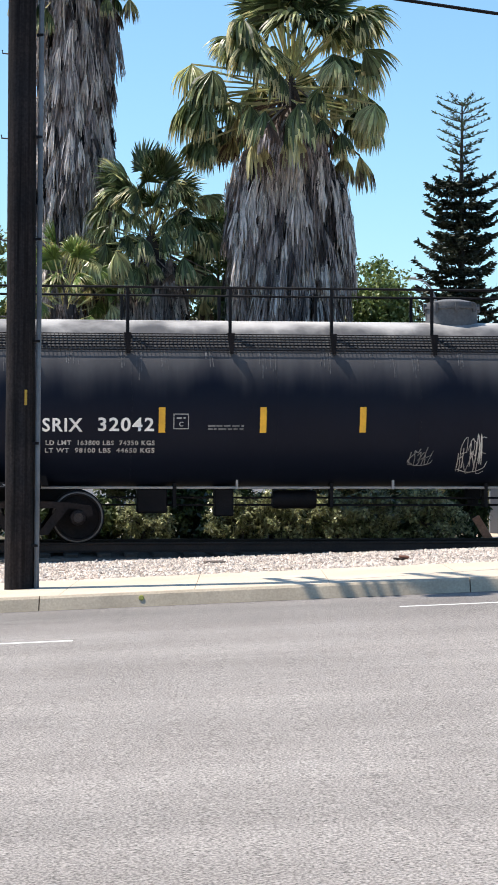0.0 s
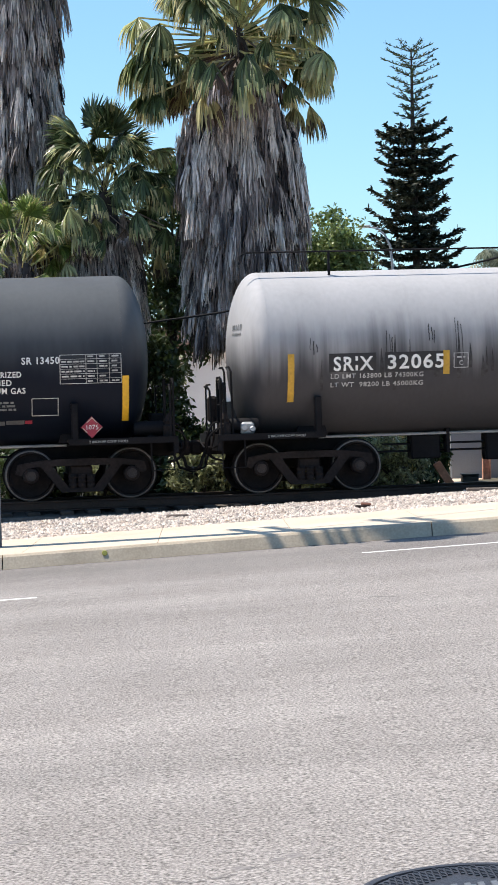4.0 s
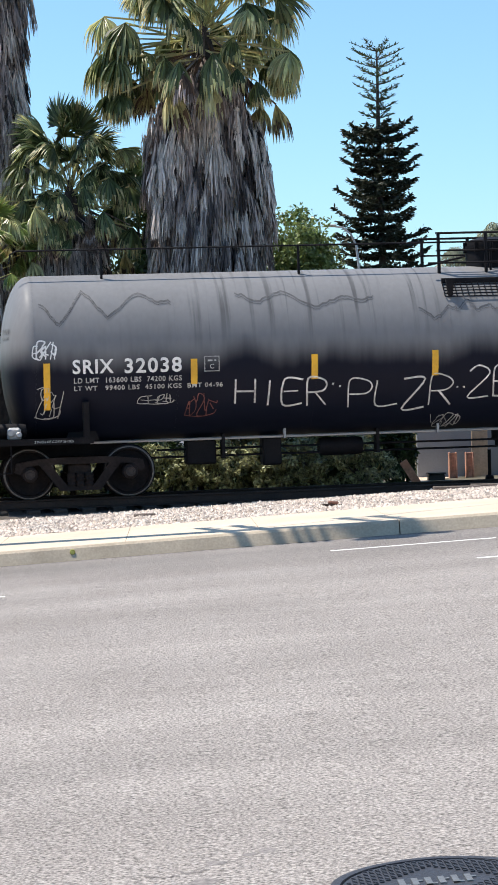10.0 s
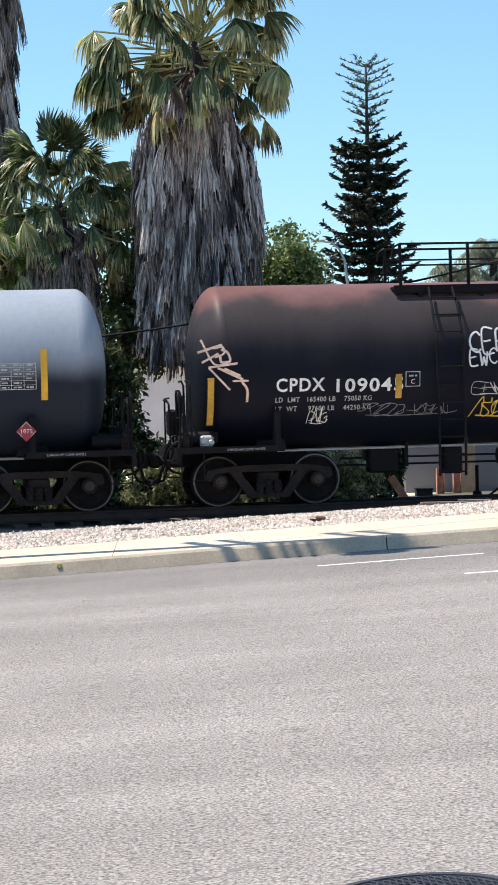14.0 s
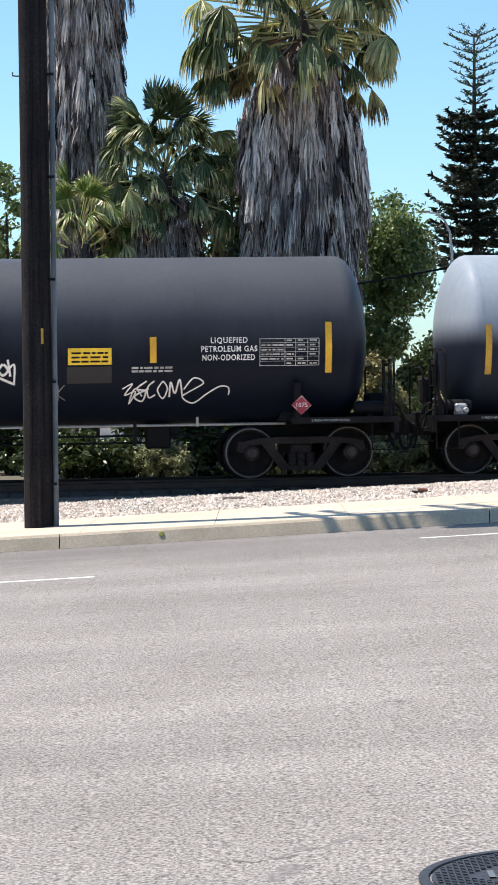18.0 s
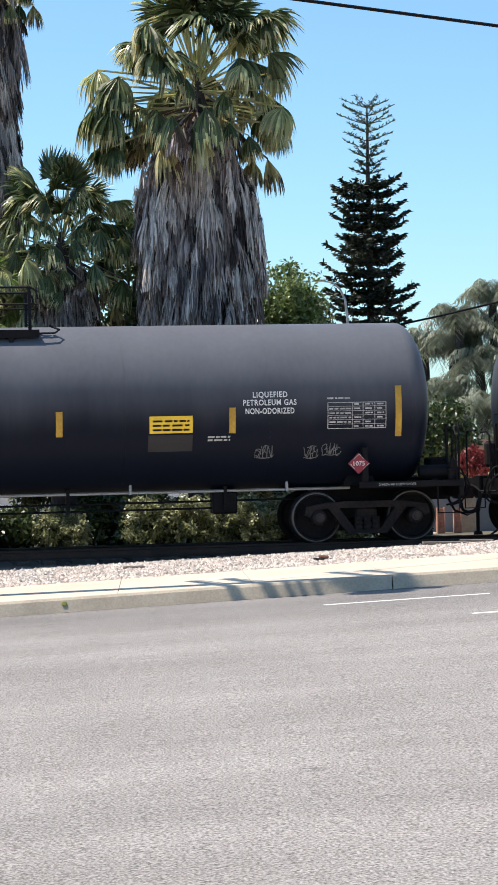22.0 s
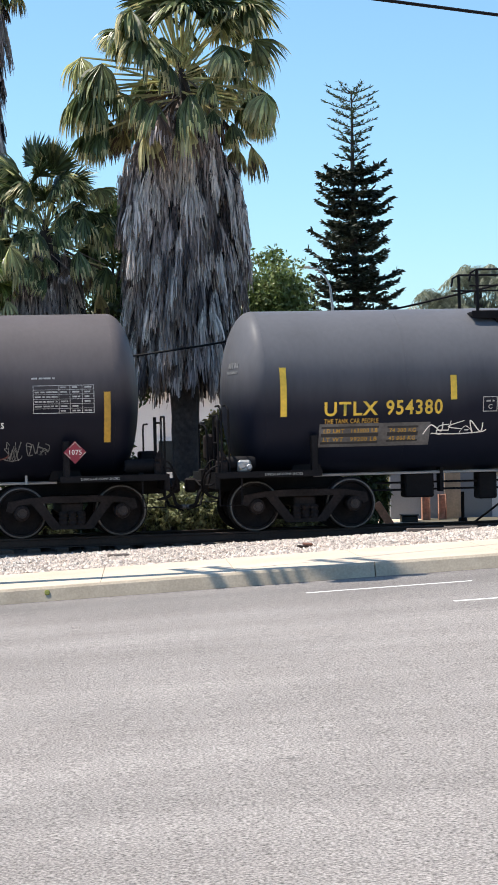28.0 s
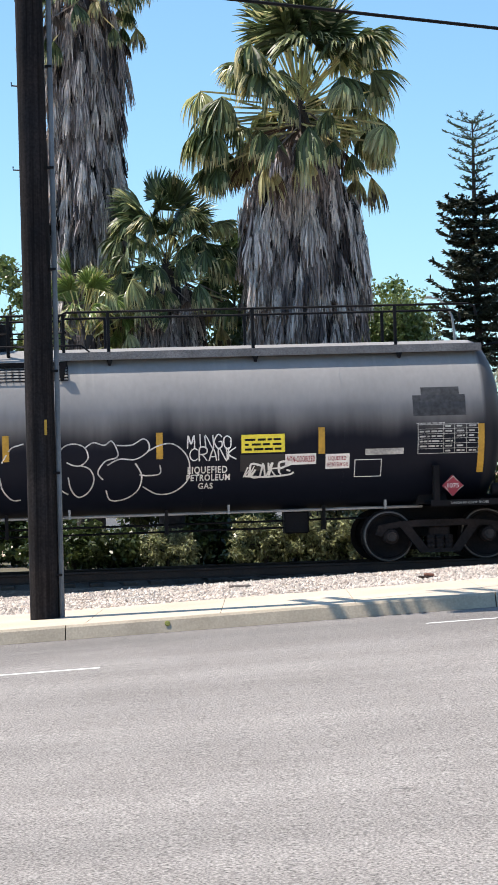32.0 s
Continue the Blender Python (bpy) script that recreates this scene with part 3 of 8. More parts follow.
def patch(bm, x0, x1, z0, z1, off=0.006, lean=0.0):
    """A thin plate that hugs the flank."""
    n = max(2, int((z1 - z0) / 0.12) + 1)
    rows = [[bm.verts.new(flank(x + lean * (z - z0), z, off)) for x in (x0, x1)] for z in np.linspace(z0, z1, n)]
    for a, b in zip(rows, rows[1:]):
        bm.faces.new((a[0], a[1], b[1], b[0]))


def lettering(words, x, z, height, mat, parent, width=None, name="lettering", label="", off=0.008, stretch=1.0, bold=0.0):
    """Painted words on the flank: x of the first letter, z of the foot line, height of the capitals."""
    cu = bpy.data.curves.new("words", "FONT")
    cu.body = words
    cu.size = height / 0.7
    cu.offset = bold or (height * 0.03 if height > 0.09 else height * 0.025)
    cu.resolution_u = 3
    cu.space_character = 1.14
    tmp = bpy.data.objects.new("words", cu)
    me = bpy.data.meshes.new_from_object(tmp)
    bpy.data.objects.remove(tmp)
    bpy.data.curves.remove(cu)
    n = len(me.vertices)
    if not n:
        return None
    co = np.empty(n * 3)
    me.vertices.foreach_get("co", co)
    co = co.reshape(-1, 3)
    co[:, 0] -= co[:, 0].min()
    if width:
        stretch = width / co[:, 0].max()
    for i, v in enumerate(me.vertices):
        v.co = flank(x + co[i, 0] * stretch, z + co[i, 1], off)
    me.materials.clear()
    me.materials.append(mat)
    return part(name, me, mat, parent, label)


STROKES = {
    "A": "0,0 2,6 4,0|0.7,2 3.3,2", "B": "0,0 0,6 3,6 3.4,4.6 2.6,3.3 0,3.2|2.6,3.2 4,2 3.2,0.2 0,0", "C": "4,5 2.6,6 0.6,5 0,3 0.6,1 2.6,0 4,1", "D": "0,0 0,6 2.6,5.6 4,3 2.6,0.3 0,0",
    "E": "4,6 0,6 0,0 4,0|0,3 3,3.2", "F": "0,0 0,6 4,6|0,3 3,3", "G": "4,5 2,6 0,4 0,2 2,0 4,1 4,3 2.2,3", "H": "0,0 0,6|4,0 4,6|0,3 4,3", "I": "2,0 2,6", "J": "3.4,6 3.4,1.2 2,0 0.3,1", "K": "0,0 0,6|4,6 0,2.6 4,0", "X": "0,0 4,6|0,6 4,0", "Q": "2,6 0.3,5 0,3 0.5,0.8 2,0 3.5,0.8 4,3 3.6,5 2,6|2.6,1.4 4.2,-0.4",
    "L": "0,6 0,0 4,0", "M": "0,0 0.4,6 2,2 3.6,6 4,0", "N": "0,0 0,6 4,0 4,6", "O": "2,6 0.3,5 0,3 0.5,0.8 2,0 3.5,0.8 4,3 3.6,5 2,6", "P": "0,0 0,6 3,6 4,4.6 3,3 0,3", "R": "0,0 0,6 3,6 4,4.6 3,3.2 0,3|1.5,3 4,0",
    "S": "4,5 2.4,6 0.4,5 0.6,3.6 3.4,2.6 3.8,1 2,0 0,0.8", "T": "0,6 4,6|2,6 2,0", "U": "0,6 0.2,1 2,0 3.8,1 4,6", "V": "0,6 2,0 4,6", "W": "0,6 1,0 2,4 3,0 4,6", "Y": "0,6 2,3 4,6|2,3 2,0", "Z": "0,6 4,6 0,0 4,0", "2": "0,5 2,6 4,4.6 0,0 4,0", ".": "1.6,2.6 2.2,3 1.8,2.7", "!": "2,6 2,2|2,0.4 2.1,0.2", "-": "0.5,3 3.5,3",
}


def ribbon(bm, pts, w, off=0.009):
    """A brushed or sprayed line on the flank through (x, z) points."""
    p = np.array(pts, float)
    d = np.gradient(p, axis=0)
    d /= np.maximum(1e-6, np.linalg.norm(d, axis=1))[:, None]
    nrm = np.stack([-d[:, 1], d[:, 0]], 1) * w / 2
    rows = [(bm.verts.new(flank(*(a + b), off)), bm.verts.new(flank(*(a - b), off))) for a, b in zip(p, nrm)]
    for a, b in zip(rows, rows[1:]):
        bm.faces.new((a[0], a[1], b[1], b[0]))


def curve_through(pts, n=5):
    p = [np.array(q, float) for q in pts]
    p = [p[0]] + p + [p[-1]]
    out = []
    for a, b, c, d in zip(p, p[1:], p[2:], p[3:]):
        for t in np.linspace(0, 1, n, endpoint=False):
            out.append(0.5 * ((2 * b) + (c - a) * t + (2 * a - 5 * b + 4 * c - d) * t * t + (3 * b - a - 3 * c + d) * t ** 3))
    out.append(p[-2])
    return out


def tag_letters(words, x, z, w, h, mat, parent, line=0.025, seed=1, gap=1.25, round_=True, slant=0.0, label="hand-sprayed lettering"):
    """Hand-drawn letters w wide in all and h high."""
    r = np.random.default_rng(seed)
    step = w / (len(words) * gap)
    for i, ch in enumerate(words):
        if ch not in STROKES:
            continue
        dz = r.normal(0, 0.05) * h
        k = r.uniform(0.88, 1.12)
        for stroke in STROKES[ch].split("|"):
            bm = bmesh.new()
            pts = []
            for s in stroke.split():
                a, b = (float(q) for q in s.split(","))
                pz = b / 6 * h * k
                pts.append((x + i * step * gap + a / 4 * step + r.normal(0, 0.02) * step + slant * pz, z + dz + pz + r.normal(0, 0.015) * h))
            ribbon(bm, curve_through(pts) if round_ else pts, line * r.uniform(0.7, 0.95))
            part("graffiti_stroke", bm, mat, parent, label)


def scrawl(x, z, w, h, mat, parent, line=0.022, loops=5, seed=1, label="illegible sprayed scrawl"):
    """An illegible tag: bent, overlapping strokes with flourishes."""
    r = np.random.default_rng(seed)
    keys = "ABEGKMNRSWZ2HYOE"
    step = w / (loops + 0.4)
    slant = r.uniform(-0.1, 0.35)
    for i in range(loops):
        st = STROKES[keys[r.integers(len(keys))]]
        kx, kz = r.uniform(1.0, 1.45), r.uniform(0.7, 1.05)
        dz = r.normal(0, 0.08) * h
        bend = r.normal(0, 0.25)
        for stroke in st.split("|"):
            bm = bmesh.new()
            pts = []
            for s in stroke.split():
                a, b = (float(q) for q in s.split(","))
                u, v = a / 4 + r.normal(0, 0.22), b / 6 + r.normal(0, 0.15)
                pts.append((x + (i + u * kx + bend * v * (1 - v)) * step + slant * v * h * 0.5, min(z + h * 1.05, max(z - h * 0.05, z + dz + v * h * kz))))
            ribbon(bm, curve_through(pts, 6), line * r.uniform(0.5, 0.95))
            part("graffiti_stroke", bm, mat, parent, label)
    bm = bmesh.new()
    if r.random() < 0.55:
        ribbon(bm, curve_through([(x + w * 0.05, z + 0.02 * h), (x + w * 0.5, z - 0.07 * h), (x + w * 0.95, z + 0.05 * h), (x + w * 1.05, z + 0.25 * h)], 6), line * 0.8)
    else:
        ribbon(bm, curve_through([(x + w * 0.85, z + 0.9 * h), (x + w * 1.06, z + 0.7 * h), (x + w, z + 0.2 * h), (x + w * 0.9, z + 0.35 * h)], 6), line * 0.8)
    part("graffiti_stroke", bm, mat, parent, label)


TAGS = {
    "peak": "98,215 112,250 108,212 128,245 130,200|118,248 140,205 150,240|122,228 152,222|168,205 152,212 160,225 165,238 145,242|178,212 168,228 178,242 190,228 180,212|190,200 195,245|192,225 205,215 203,268|100,225 160,245 203,266",
    "star": "90,245 112,205 135,262|78,243 130,232|138,205 135,255|136,207 158,212 140,228 166,250|180,205 162,215 180,232 165,250|168,248 160,240 172,232 180,245 166,258 150,250|205,208 188,212 190,250 208,248|188,230 204,228|208,250 212,212 222,240 230,190 235,250|100,212 155,203 235,205|100,262 135,240 180,262 185,282|222,265 226,268|236,269 240,272",
    "chain": "43,228 52,245 62,222|62,240 70,222 80,235 68,246|98,222 84,228 86,242 100,240|112,222 102,230 112,238 102,246|112,248 124,220 130,248|132,248 134,222 144,246 148,222|150,228 160,240 140,250|128,250 135,280 138,262",
    "loops": "93,348 130,335 145,290 125,282 112,320 105,372 125,365 138,300 160,290 165,330 145,350|162,290 158,345 175,300 180,350 195,295 185,345|200,290 210,350 230,292 215,340|240,300 220,330 245,345 260,310 240,300 265,350|275,300 280,345 298,290 290,355|305,330 325,285 315,330 335,352 350,380 365,375 360,320|170,378 210,355 265,352|185,385 230,362 270,365",
    "bubble": "0,345 35,330 60,360 75,425 40,430 10,432|90,335 75,380 95,430 125,405 135,350 100,330 90,335|150,365 185,370 190,385 155,380 150,365|190,365 225,358 232,372 200,380 195,368|20,345 28,352|150,395 160,430 215,432 240,400",
    "heart": "372,358 378,348 400,352 408,368|405,350 440,340 444,352 424,372 436,378 410,412|372,358 388,395 410,415 436,408",
    "dart": "165,108 210,205 262,205|150,160 245,130|165,200 230,165|212,145 245,140 250,165 215,180|240,150 262,160 272,195 240,200 235,175|190,220 300,205|190,220 270,310|225,222 320,270|250,225 310,255|280,275 340,275|315,280 335,310 335,360",
    "coil": "308,352 275,358 246,372 250,386 290,388 306,398 300,414 260,408 234,402|278,330 252,438|304,330 274,438",
    "flick": "226,690 244,682 230,700 250,694 238,714 248,690 262,702|270,678 252,690 268,694 262,710 248,702 274,690|284,678 272,688 274,704 286,700|300,678 290,692 300,706 308,690 300,678|312,704 314,680 322,698 330,676 336,704|338,692 356,674 374,682 352,694 336,704 356,714 380,700 404,688 420,690 421,702",
    "ringed": "795,158 760,128 720,135 697,165 710,185 745,185|695,235 735,115 760,200|685,190 740,172 790,150",
}


def hand_tag(kind_, x, z, w, h, mat, parent, line=0.03, label="hand-sprayed tag"):
    """One of the repeated tags, fitted to w by h with its foot at z."""
    rows = [[tuple(float(q) for q in p.split(",")) for p in st.split()] for st in TAGS[kind_].split("|")]
    xs, ys = [p[0] for st in rows for p in st], [p[1] for st in rows for p in st]
    for i, st in enumerate(rows):
        bm = bmesh.new()
        ribbon(bm, curve_through([(x + w * (a - min(xs)) / (max(xs) - min(xs)), z + h * (max(ys) - b) / (max(ys) - min(ys))) for a, b in st], 6), line * (1.35, 1.7, 1.5)[i % 3], 0.009 + 0.0003 * (i % 5))
        part("graffiti_stroke", bm, mat, parent, label)


def sketch(strokes, mat, parent, line=0.03, label="sprayed drawing"):
    for s in strokes:
        bm = bmesh.new()
        ribbon(bm, curve_through(s, 6), line)
        part("graffiti_stroke", bm, mat, parent, label)


def bars(x, z, w, h, rows, mat, parent, seed=1, fill=0.6, name="small_print", label="illegible small print"):
    """Illegible print: short bars in rows."""
    r = np.random.default_rng(seed)
    bm = bmesh.new()
    rh = h / rows
    for i in range(rows):
        a = x
        while a < x + w - 0.02:
            b = min(x + w, a + rh * r.uniform(0.8, 2.6))
            patch(bm, a, b, z + h - (i + 1) * rh + rh * 0.15, z + h - i * rh - rh * (0.85 - fill), 0.011)
            a = b + rh * r.uniform(0.25, 0.6)
    return part(name, bm, mat, parent, label)


def data_panel(x, z, w, h, parent, mat, name="qualification_stencil"):
    """A stencilled table: outer lines, columns and rows of illegible print."""
    t = 0.012
    cells = [(x, x + w, z, z + t), (x, x + w, z + h - t, z + h), (x, x + t, z, z + h), (x + w - t, x + w, z, z + h)]
    cells += [(x + w * f, x + w * f + 0.009, z, z + h) for f in (0.42, 0.60, 0.80)]
    cells += [(x, x + w, z + h * k / 6, z + h * k / 6 + 0.007) for k in range(1, 6)]
    for i, (a, b, c, d) in enumerate(cells):
        bm = bmesh.new()
        patch(bm, a, b, c, d, 0.010 if i < 7 else 0.0105)
        part(name, bm, mat, parent, "white stencilled table line")
    q = 0
    for k in range(6):
        for a, b in ((0.03, 0.40), (0.45, 0.57), (0.64, 0.77), (0.84, 0.96)):
            if (k * 7 + int(a * 10)) % 5 != 0:
                q += 1
                bars(x + w * a, z + h * (k / 6 + 0.045), w * (b - a), h / 6 * 0.62, 1, mat, parent, seed=k * 9 + q, fill=0.55)


def side_pipe(car, xl, xr, z=0.98, mat=None):
    bm = bmesh.new()
    rod(bm, [(xl, -0.62, z), (xr, -0.62, z)], 0.028, 6)
    part("side_rail", bm, mat or GALV, car, "grey steel rail along the belly")
    for zz, a, b in ((0.80, xl + 1.2, xr - 0.8), (0.67, xl + 0.5, xr - 2.2)):
        bm = bmesh.new()
        rod(bm, [(a, -0.45, zz), ((a + b) / 2, -0.45, zz - 0.015), (b, -0.45, zz)], 0.02, 6)
        part("brake_rod", bm, BLACK_STEEL, car)
    x = xl + 2.4
    while x < xr - 1.5:
        bm = bmesh.new()
        box(bm, x - 0.03, x + 0.03, -0.66, -0.40, 0.62, 1.06)
        part("pipe_hanger", bm, BLACK_STEEL, car)
        bm = bmesh.new()
        box(bm, x + 1.1, x + 1.14, -0.70, -0.62, 0.95, 1.12)
        part("rail_clip", bm, GALV, car)
        x += 2.85


def build_wheelset():
    bm = bmesh.new()
    prof = [(0.001, 0.10), (0.09, 0.10), (0.11, 0.075), (0.13, 0.02), (0.30, 0.0), (0.375, 0.03), (0.39, 0.07), (0.425, 0.075)]
    prof += [(0.442, 0.072), (0.457, 0.055), (0.459, -0.05), (0.485, -0.062), (0.485, -0.085), (0.40, -0.085), (0.37, -0.03), (0.14, -0.06), (0.1, -0.09), (0.085, -0.09)]
    for side in (-1, 1):
        lathe(bm, [(r, side * (0.70 + h)) for r, h in prof], 40, "y")
    lathe(bm, [(0.08, -0.95), (0.08, 0.95)], 12, "y")
    me = mesh_of("wheelset", bm, WHEEL_STEEL, True)
    me.materials.append(TREAD)
    for f in me.polygons:
        c = f.center
        r = math.hypot(c.x, c.z)
        if 0.418 < r < 0.46 and abs(c.y) > 0.75:
            f.material_index = 1
    return me


def extrude_xz(bm, pts, y0, y1):
    a = [bm.verts.new((x, y0, z)) for x, z in pts]
    b = [bm.verts.new((x, y1, z)) for x, z in pts]
    n = len(pts)
    bm.faces.new(a)
    bm.faces.new(b[::-1])
    for k in range(n):
        bm.faces.new((a[k], b[k], b[(k + 1) % n], a[(k + 1) % n]))


WHEELSET = build_wheelset()
HALF_BASE = 0.89


def build_sideframe():
    """One cast frame: top chord over both axles, diagonals and bottom chord."""
    bm = bmesh.new()
    y0, y1 = -0.06, 0.06
    extrude_xz(bm, [(-1.16, 0.50), (-1.12, 0.66), (-0.75, 0.72), (-0.4, 0.74), (0.4, 0.74), (0.75, 0.72), (1.12, 0.66), (1.16, 0.50), (1.06, 0.46), (0.95, 0.59), (0.72, 0.62), (0.52, 0.62), (0.3, 0.62), (-0.3, 0.62), (-0.52, 0.62), (-0.72, 0.62), (-0.95, 0.59), (-1.06, 0.46)], y0, y1)
    for s in (-1, 1):
        extrude_xz(bm, [(s * 0.72, 0.62), (s * 0.52, 0.62), (s * 0.22, 0.22), (s * 0.36, 0.15)][::s], y0, y1)
    extrude_xz(bm, [(-0.36, 0.15), (0.36, 0.15), (0.22, 0.22), (-0.22, 0.22)], y0, y1)
    bmesh.ops.remove_doubles(bm, verts=bm.verts[:], dist=0.001)
    return mesh_of("sideframe", bm, TRUCK_STEEL)


SIDEFRAME = build_sideframe()
bm = bmesh.new()
box(bm, -0.2, 0.2, -0.95, 0.95, 0.42, 0.62, 0.03)
box(bm, -0.35, 0.35, -0.35, 0.35, 0.6, 0.75, 0.03)
BOLSTER = mesh_of("truck", bm, TRUCK_STEEL)
bm = bmesh.new()
lathe(bm, [(0.001, -0.13), (0.08, -0.13), (0.10, -0.115), (0.13, -0.10), (0.15, 0.05)], 16, "y")
AXLE_BOX = mesh_of("axle_box", bm, TRUCK_STEEL)
bm = bmesh.new()
lathe(bm, [(0.001, -0.145), (0.045, -0.145), (0.05, -0.13), (0.085, -0.135), (0.09, -0.12)], 14, "y")
for k in range(3):
    lathe(bm, [(0.001, -0.155), (0.018, -0.155), (0.018, -0.13)], 6, "y", (0.065 * math.cos(k * 2.094), 0, 0.065 * math.sin(k * 2.094)))
AXLE_CAP = mesh_of("axle_cap", bm, AXLE_STEEL)
bm = bmesh.new()
lathe(bm, [(0.07, 0.22), (0.085, 0.26), (0.07, 0.30), (0.085, 0.34), (0.07, 0.38), (0.085, 0.42), (0.07, 0.46)], 10)
SPRING = mesh_of("spring", bm, TRUCK_STEEL)
wheelsets = []


def add_truck(car, x):
    tr = new("truck", BOLSTER)
    tr.parent = car
    tr.matrix_basis = pose(x, 0, 0)
    for s in (-1, 1):
        f = new("sideframe", SIDEFRAME)
        f.parent = tr
        f.matrix_basis = pose(0, s * 0.98, 0)
        for q in (-1, 1):
            b = new("axle_box", AXLE_BOX)
            b.parent = tr
            b.matrix_basis = pose(q * HALF_BASE, s * 0.98, WHEEL_R, 0, 0, 0 if s < 0 else 180)
            if s < 0:
                c = new("axle_cap", AXLE_CAP)
                c.parent = tr
                c.matrix_basis = pose(q * HALF_BASE, -0.985, WHEEL_R)
        for q in (-0.16, 0, 0.16):
            b = new("spring", SPRING)
            b.parent = tr
            b.matrix_basis = pose(q, s * 0.98, 0)
        w = new("wheelset", WHEELSET)
        w.parent = tr
        w.matrix_basis = pose(s * HALF_BASE, 0, WHEEL_R)
        wheelsets.append((w, s * HALF_BASE))


def grating(bm, x0, x1, pts, n):
    """A plate of thin bars through cross-section points (y, z)."""
    for y, z in pts:
        box(bm, x0, x1, y - 0.007, y + 0.007, z - 0.008, z + 0.008)
    for x in np.linspace(x0, x1, n):
        for (ya, za), (yb, zb) in zip(pts, pts[1:]):
            rod(bm, [(x, ya, za), (x, yb, zb)], 0.009, 4)


def railing(car, x0, x1, top, y, posts, mid=True, foot=None, bend=True, r=0.021):
    bm = bmesh.new()
    foot = foot if foot is not None else Z_TANK + R_TANK - 0.06
    if bend:
        rod(bm, [(x0, y, top - 0.22), (x0 + 0.03, y, top - 0.06), (x0 + 0.14, y, top), (x1 - 0.14, y, top), (x1 - 0.03, y, top - 0.06), (x1, y, top - 0.22)], r, 6)
    else:
        rod(bm, [(x0, y, top), (x1, y, top)], r, 6)
    if mid:
        rod(bm, [(x0, y, (top + foot) / 2 + 0.12), (x1, y, (top + foot) / 2 + 0.12)], r * 0.8, 6)
    part("handrail", bm, BLACK_STEEL, car, "black pipe handrail")
    for x in posts:
        bm = bmesh.new()
        rod(bm, [(x, y, foot), (x, y, top)], r * 1.5, 6)
        part("rail_post", bm, BLACK_STEEL, car)


def manway(car, x, r=0.5, h=0.5, mat=None):
    bm = bmesh.new()
    z0 = Z_TANK + R_TANK - 0.08
    lathe(bm, [(r, z0), (r, z0 + h * 0.8), (r * 0.94, z0 + h), (r * 0.4, z0 + h + 0.06), (0.001, z0 + h + 0.07)], 28, "z", (x, 0, 0))
    lathe(bm, [(r + 0.03, z0 + h * 0.72), (r + 0.03, z0 + h * 0.82)], 28, "z", (x, 0, 0))
    for k in range(8):
        a = k * math.pi / 4
        box(bm, x + (r + 0.02) * math.cos(a) - 0.03, x + (r + 0.02) * math.cos(a) + 0.03, (r + 0.02) * math.sin(a) - 0.03, (r + 0.02) * math.sin(a) + 0.03, z0 + h * 0.6, z0 + h * 0.95)
    part("protective_housing", bm, mat or BLACK_STEEL, car, "black valve housing on the tank", True)


def platform_long(car, x0, x1, ladder_x=None, dome=None):
    """The long top platform of the newer cars, with two-bar railings and a ladder."""
    zt = Z_TANK + R_TANK
    for s in (-1, 1):
        bm = bmesh.new()
        box(bm, x0, x1, min(s * 0.62, s * 0.95), max(s * 0.62, s * 0.95), zt - 0.17, zt - 0.12)
        box(bm, x0, x1, s * 0.95 - 0.012, s * 0.95 + 0.012, zt - 0.24, zt - 0.10)
        part("running_board", bm, BLACK_STEEL, car)
        for x in np.linspace(x0 + 0.5, x1 - 0.5, 6):
            bm = bmesh.new()
            extrude_xz(bm, [(x - 0.05, zt - 0.24), (x + 0.05, zt - 0.24), (x + 0.02, zt - 0.42), (x - 0.02, zt - 0.42)], s * 0.90 - 0.04, s * 0.90 + 0.04)
            part("bracket", bm, BLACK_STEEL, car)
        posts = np.linspace(x0 + 0.2, x1 - 0.15, 6)
        railing(car, x0 + 0.05, x1, zt + 0.68, s * 0.64, posts, foot=zt - 0.16)
    bm = bmesh.new()
    rod(bm, [(x1, -0.95, zt - 0.17), (x1 + 0.28, -0.93, zt - 0.16), (x1 + 0.36, -0.85, zt - 0.1), (x1 + 0.2, -0.7, zt - 0.02)], 0.02, 6)
    part("grab_iron", bm, BLACK_STEEL, car)
    if ladder_x is not None:
        bm = bmesh.new()
        for dx in (-0.24, 0.24):
            rod(bm, [(ladder_x + dx * 0.9, -1.0, zt - 0.15), (ladder_x + dx, -1.32, zt - 0.55), (ladder_x + dx, -1.60, zt - 1.1), (ladder_x + dx, -1.62, 1.0), (ladder_x + dx, -1.58, 0.45)], 0.024, 6)
        part("ladder", bm, BLACK_STEEL, car)
        for k in range(11):
            z = zt - 0.35 - k * 0.315
            f = min(1, max(0, (zt - z - 0.15) / 0.95))
            bm = bmesh.new()
            rod(bm, [(ladder_x - 0.24, -1.0 - 0.61 * f ** 0.7, z), (ladder_x + 0.24, -1.0 - 0.61 * f ** 0.7, z)], 0.014, 6)
            part("rung", bm, BLACK_STEEL, car)
    manway(car, dome if dome is not None else (x0 + x1) / 2 + 2.0)


